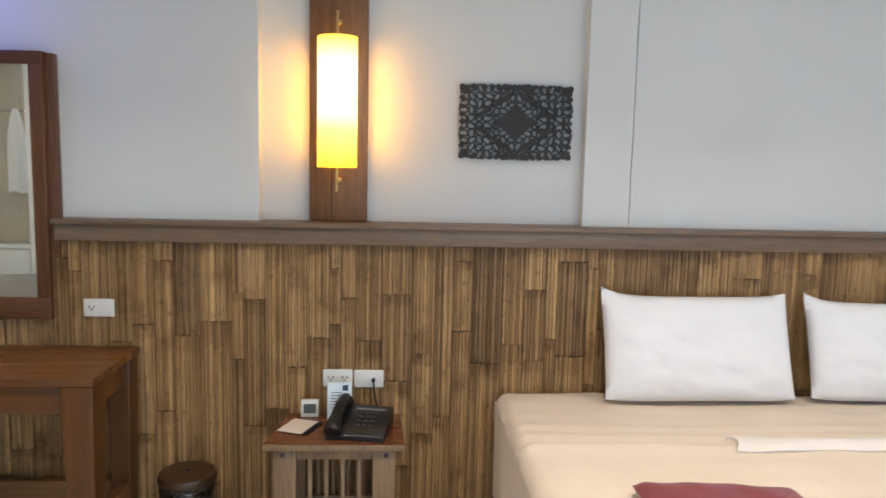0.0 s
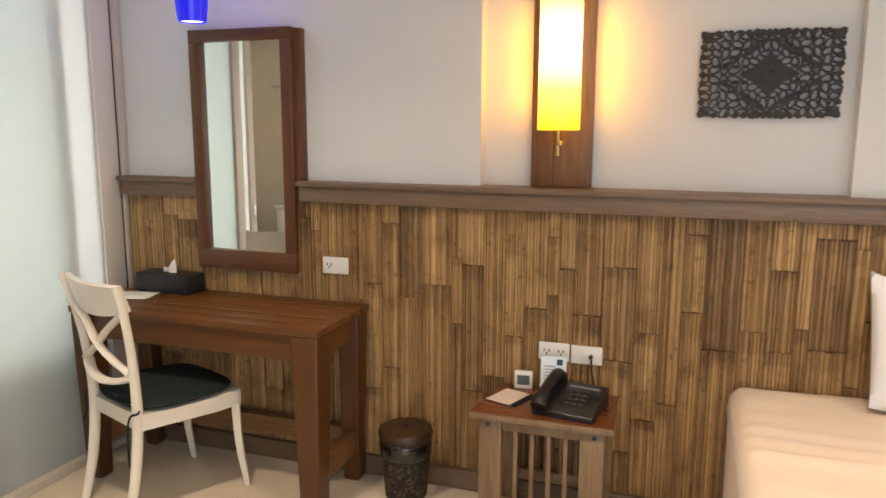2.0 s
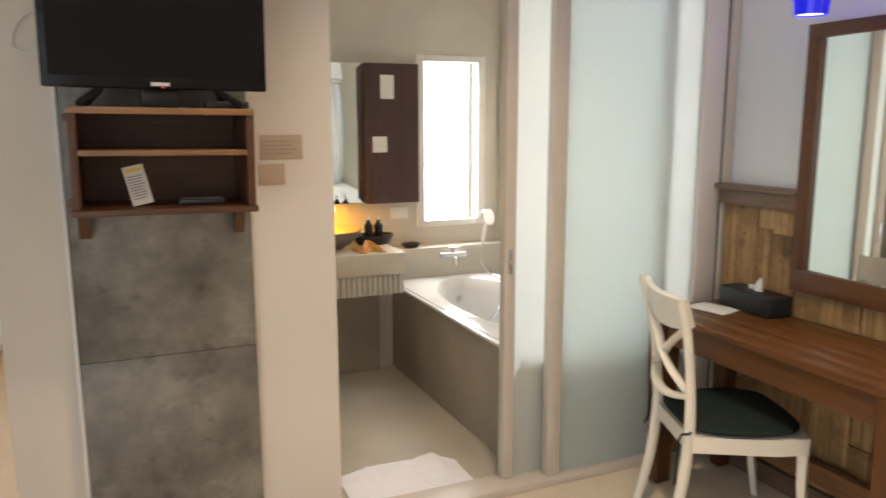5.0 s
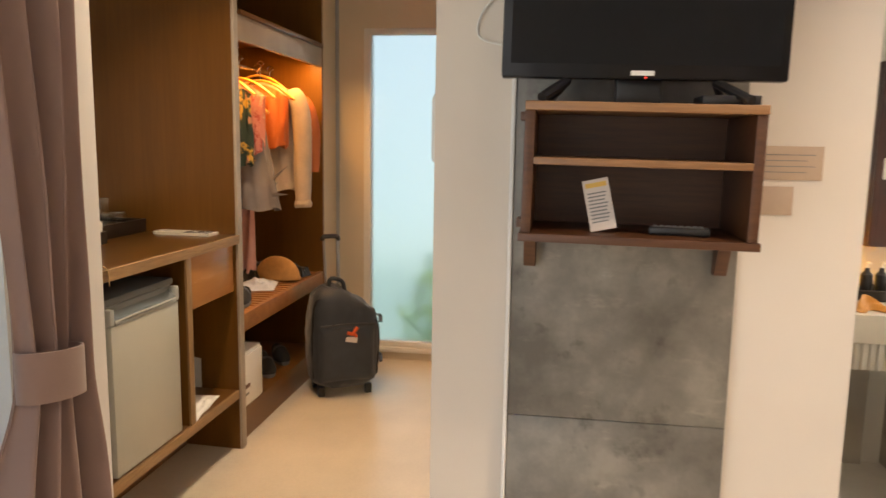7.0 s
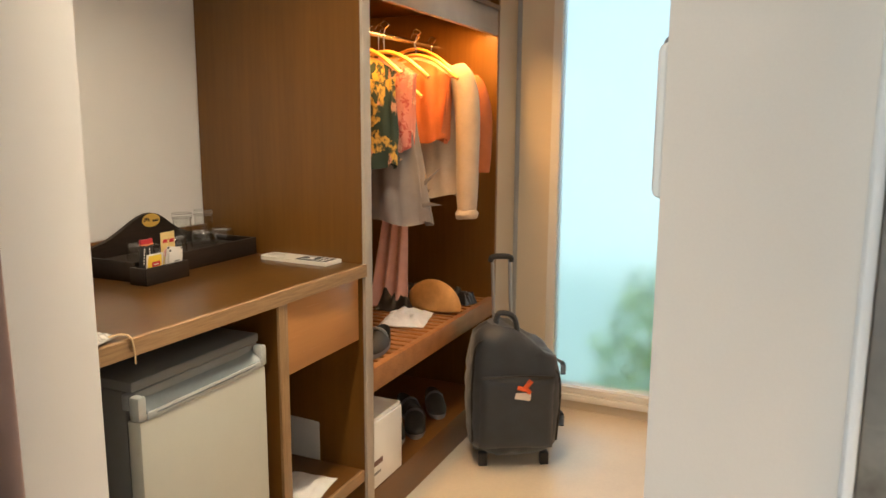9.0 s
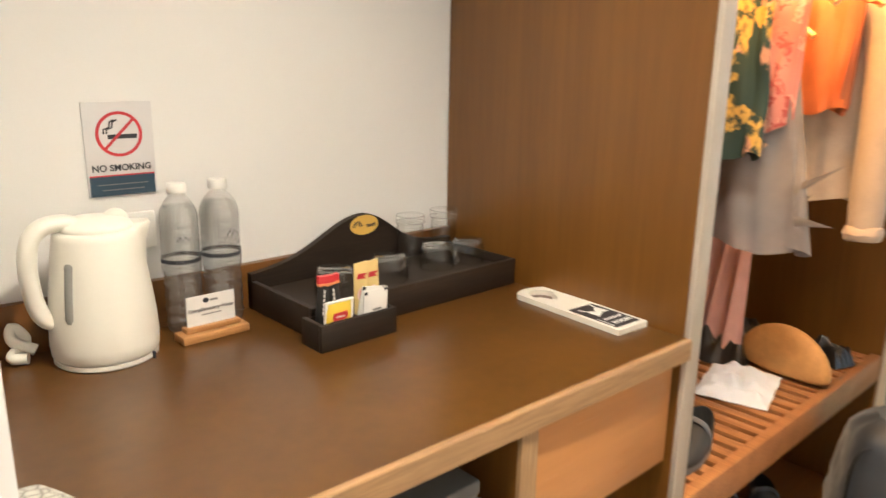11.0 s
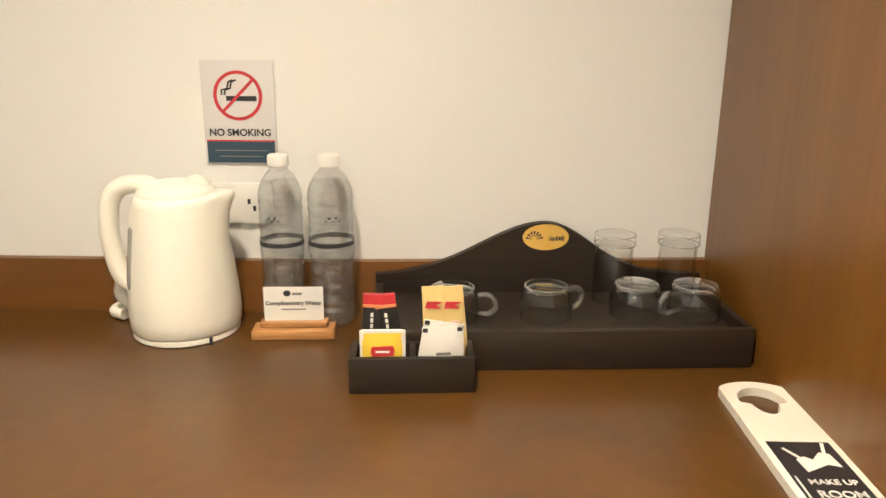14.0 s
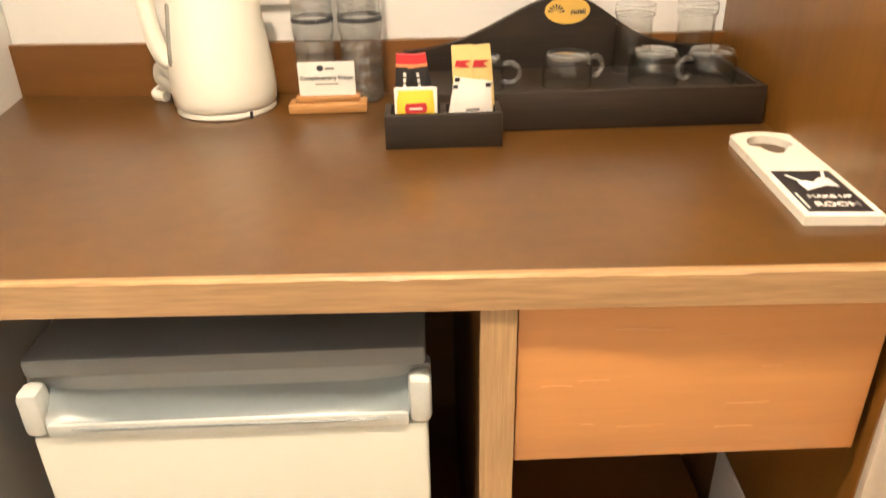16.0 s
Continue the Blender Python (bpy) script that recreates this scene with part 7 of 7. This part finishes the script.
def door_hanger():
    t = thing("door_hanger", pose(-3.891, -1.035, Z, 0, 0, 176), "white wooden door hanger asking to make up the room", "door sign")
    n = 48
    bm = bmesh.new()
    outer = [(0.046 * max(-1, min(1, 1.35 * math.cos(2 * math.pi * k / n))), 0.0975 + (0.0525 * math.sin(2 * math.pi * k / n) if math.sin(2 * math.pi * k / n) > 0 else 0.0525 * max(-1, 1.5 * math.sin(2 * math.pi * k / n)))) for k in range(n)]
    inner = [(0.031 * math.cos(2 * math.pi * k / n) * (1 if math.sin(2 * math.pi * k / n) > -0.2 else 0.6), 0.094 + 0.037 * math.sin(2 * math.pi * k / n)) for k in range(n)]
    ring_prism(bm, outer, inner, 0, 0.012)
    prism(bm, [(-0.046, -0.15), (0.046, -0.15), (0.046, 0.046), (-0.046, 0.046)], 0, 0.012)
    bmesh.ops.remove_doubles(bm, verts=bm.verts, dist=0.0004)
    part("board", bm, CREAM, t)
    part("print_panel", boxes((-0.037, 0.037, -0.138, -0.012, 0.012, 0.0128)), plain("dark_print_panel", (0.022, 0.019, 0.022), 0.5), t, "dark printed panel")
    lettering("MAKE UP", 0.0130, PAPER, t, pose(0.004, -0.096, 0.0131))
    lettering("ROOM", 0.0175, PAPER, t, pose(0.004, -0.119, 0.0131))
    part("print_line", boxes((-0.034, -0.0315, -0.13, -0.085, 0.0128, 0.0132)), PAPER, t)
    for cx, cy, a in ((-0.008, -0.055, 0.5), (0.018, -0.045, -0.3)):
        mm = pose(cx, cy, 0.0128, 0, 0, math.degrees(a))
        part("broom", prism(bmesh.new(), [(-0.016, -0.016), (0.016, -0.016), (0.006, 0.008), (-0.006, 0.008)], 0, 0.0005, mm), PAPER, t)
        part("broom_stick", prism(bmesh.new(), [(-0.002, 0.008), (0.002, 0.008), (0.002, 0.032), (-0.002, 0.032)], 0, 0.0005, mm), PAPER, t)
    return t


door_hanger()


def purse():
    t = thing("purse", pose(-2.83, -0.93, Z), "grey pebble-patterned cloth purse with a tan strap, on the worktop", "purse")
    quad = [Vector((-0.085, 0.092, 0)), Vector((0.020, 0.122, 0)), Vector((0.085, -0.11, 0)), Vector((-0.012, -0.12, 0))]
    bm = bmesh.new()
    for side in (0, 1):
        def at(u, v, side=side):
            p = quad[0].lerp(quad[1], u).lerp(quad[3].lerp(quad[2], u), v)
            e = (16 * u * (1 - u) * v * (1 - v)) ** 0.4
            return Vector((p.x, p.y, 0.008 + (0.022 * e + 0.003 * noise.noise(9 * p) if side else -0.008 * e)))
        sheet(bm, at, 20, 20)
    bmesh.ops.remove_doubles(bm, verts=bm.verts, dist=0.0004)
    m, nt, p = base_material("pebble_print_cloth")
    vo = nt.nodes.new("ShaderNodeTexVoronoi")
    vo.feature = "DISTANCE_TO_EDGE"
    vo.inputs["Scale"].default_value = 58
    v = coords(nt, (1, 1.2, 0.4))
    nt.links.new(v, vo.inputs["Vector"])
    nt.links.new(ramp(nt, vo.outputs["Distance"], ((0.02, (0.24, 0.23, 0.21)), (0.14, (0.44, 0.44, 0.40)), (0.5, (0.56, 0.56, 0.52)))), p.inputs["Base Color"])
    p.inputs["Roughness"].default_value = 0.7
    bumped(nt, p, noise_tex(nt, v, 300, 2), 0.2)
    part("body", bm, m, t, sharp=70)
    part("zip", tube(bmesh.new(), [quad[0] + Vector((0, 0.001, 0.009)), quad[1] + Vector((0, 0.001, 0.009))], 0.003, 8), plain("grey_zip", (0.35, 0.34, 0.32), 0.5), t, "grey zip along the edge")
    bm = bmesh.new()
    tube(bm, curve_pts([(-0.062, 0.094, 0.012), (-0.086, 0.108, 0.014), (-0.098, 0.122, 0.004), (-0.102, 0.127, -0.03), (-0.101, 0.128, -0.055)], 20), 0.0055, 8, flat=0.35)
    part("strap", bm, plain("tan_strap", (0.48, 0.34, 0.18), 0.7), t, "tan hanging strap")
    return t


purse()

# ---- split-bamboo strips on the bed wall ----
def bamboo_mesh(w, h, rnd):
    verts, faces = [], []
    x = 0.0
    while x < w - 0.003:
        c = min(rnd.choice((0.006, 0.008, 0.009, 0.011, 0.013, 0.016, 0.021)), w - x)
        if w - x - c < 0.005:
            c = w - x
        a, b = x + 0.0006, x + c - rnd.choice((0.0004, 0.0006, 0.0006, 0.0014))
        y, z0, z1 = -0.003 - 0.003 * rnd.random(), 0.003 * rnd.random(), h - 0.005 * rnd.random() ** 2
        row = [(a, 0.004), (a, y + 0.002), (a + 0.22 * (b - a), y - 0.001), (b - 0.3 * (b - a), y - 0.0012), (b, y + 0.002), (b, 0.004)]
        k = len(verts)
        verts += [(px, py, z0) for px, py in row] + [(px, py, z1) for px, py in row]
        faces += [(k + i, k + i + 1, k + i + 7, k + i + 6) for i in range(5)] + [tuple(range(k + 5, k - 1, -1)), tuple(range(k + 6, k + 12))]
        x += c
    me = bpy.data.meshes.new("bamboo_strip")
    me.from_pydata(verts, [], faces)
    me.materials.append(BAMBOO)
    return me


def bamboo():
    t = thing("bamboo_wainscot", pose(-2.56, 3.212, 0.085), "wainscot of split bamboo strips in staggered lengths", "wainscot", kind="structure")
    rnd = random.Random(11)
    x, width = 0.0, 5.56
    while x < width - 0.01:
        w = min(rnd.choice((0.045, 0.06, 0.075, 0.09, 0.105, 0.125)), width - x)
        z, top = 0.0, 1.10
        cuts = []
        c = rnd.uniform(0.12, 0.8)
        while c < 1.06:
            cuts.append(c)
            c += rnd.uniform(0.22, 0.85)
        for c in cuts + [top]:
            ob = new("bamboo_strip", bamboo_mesh(w - 0.0008, c - z - 0.0005, rnd))
            ob.parent = t
            ob.matrix_basis = pose(x, -0.001 - 0.008 * rnd.random(), z, 0.5 * rnd.random())
            z = c
        x += w


bamboo()
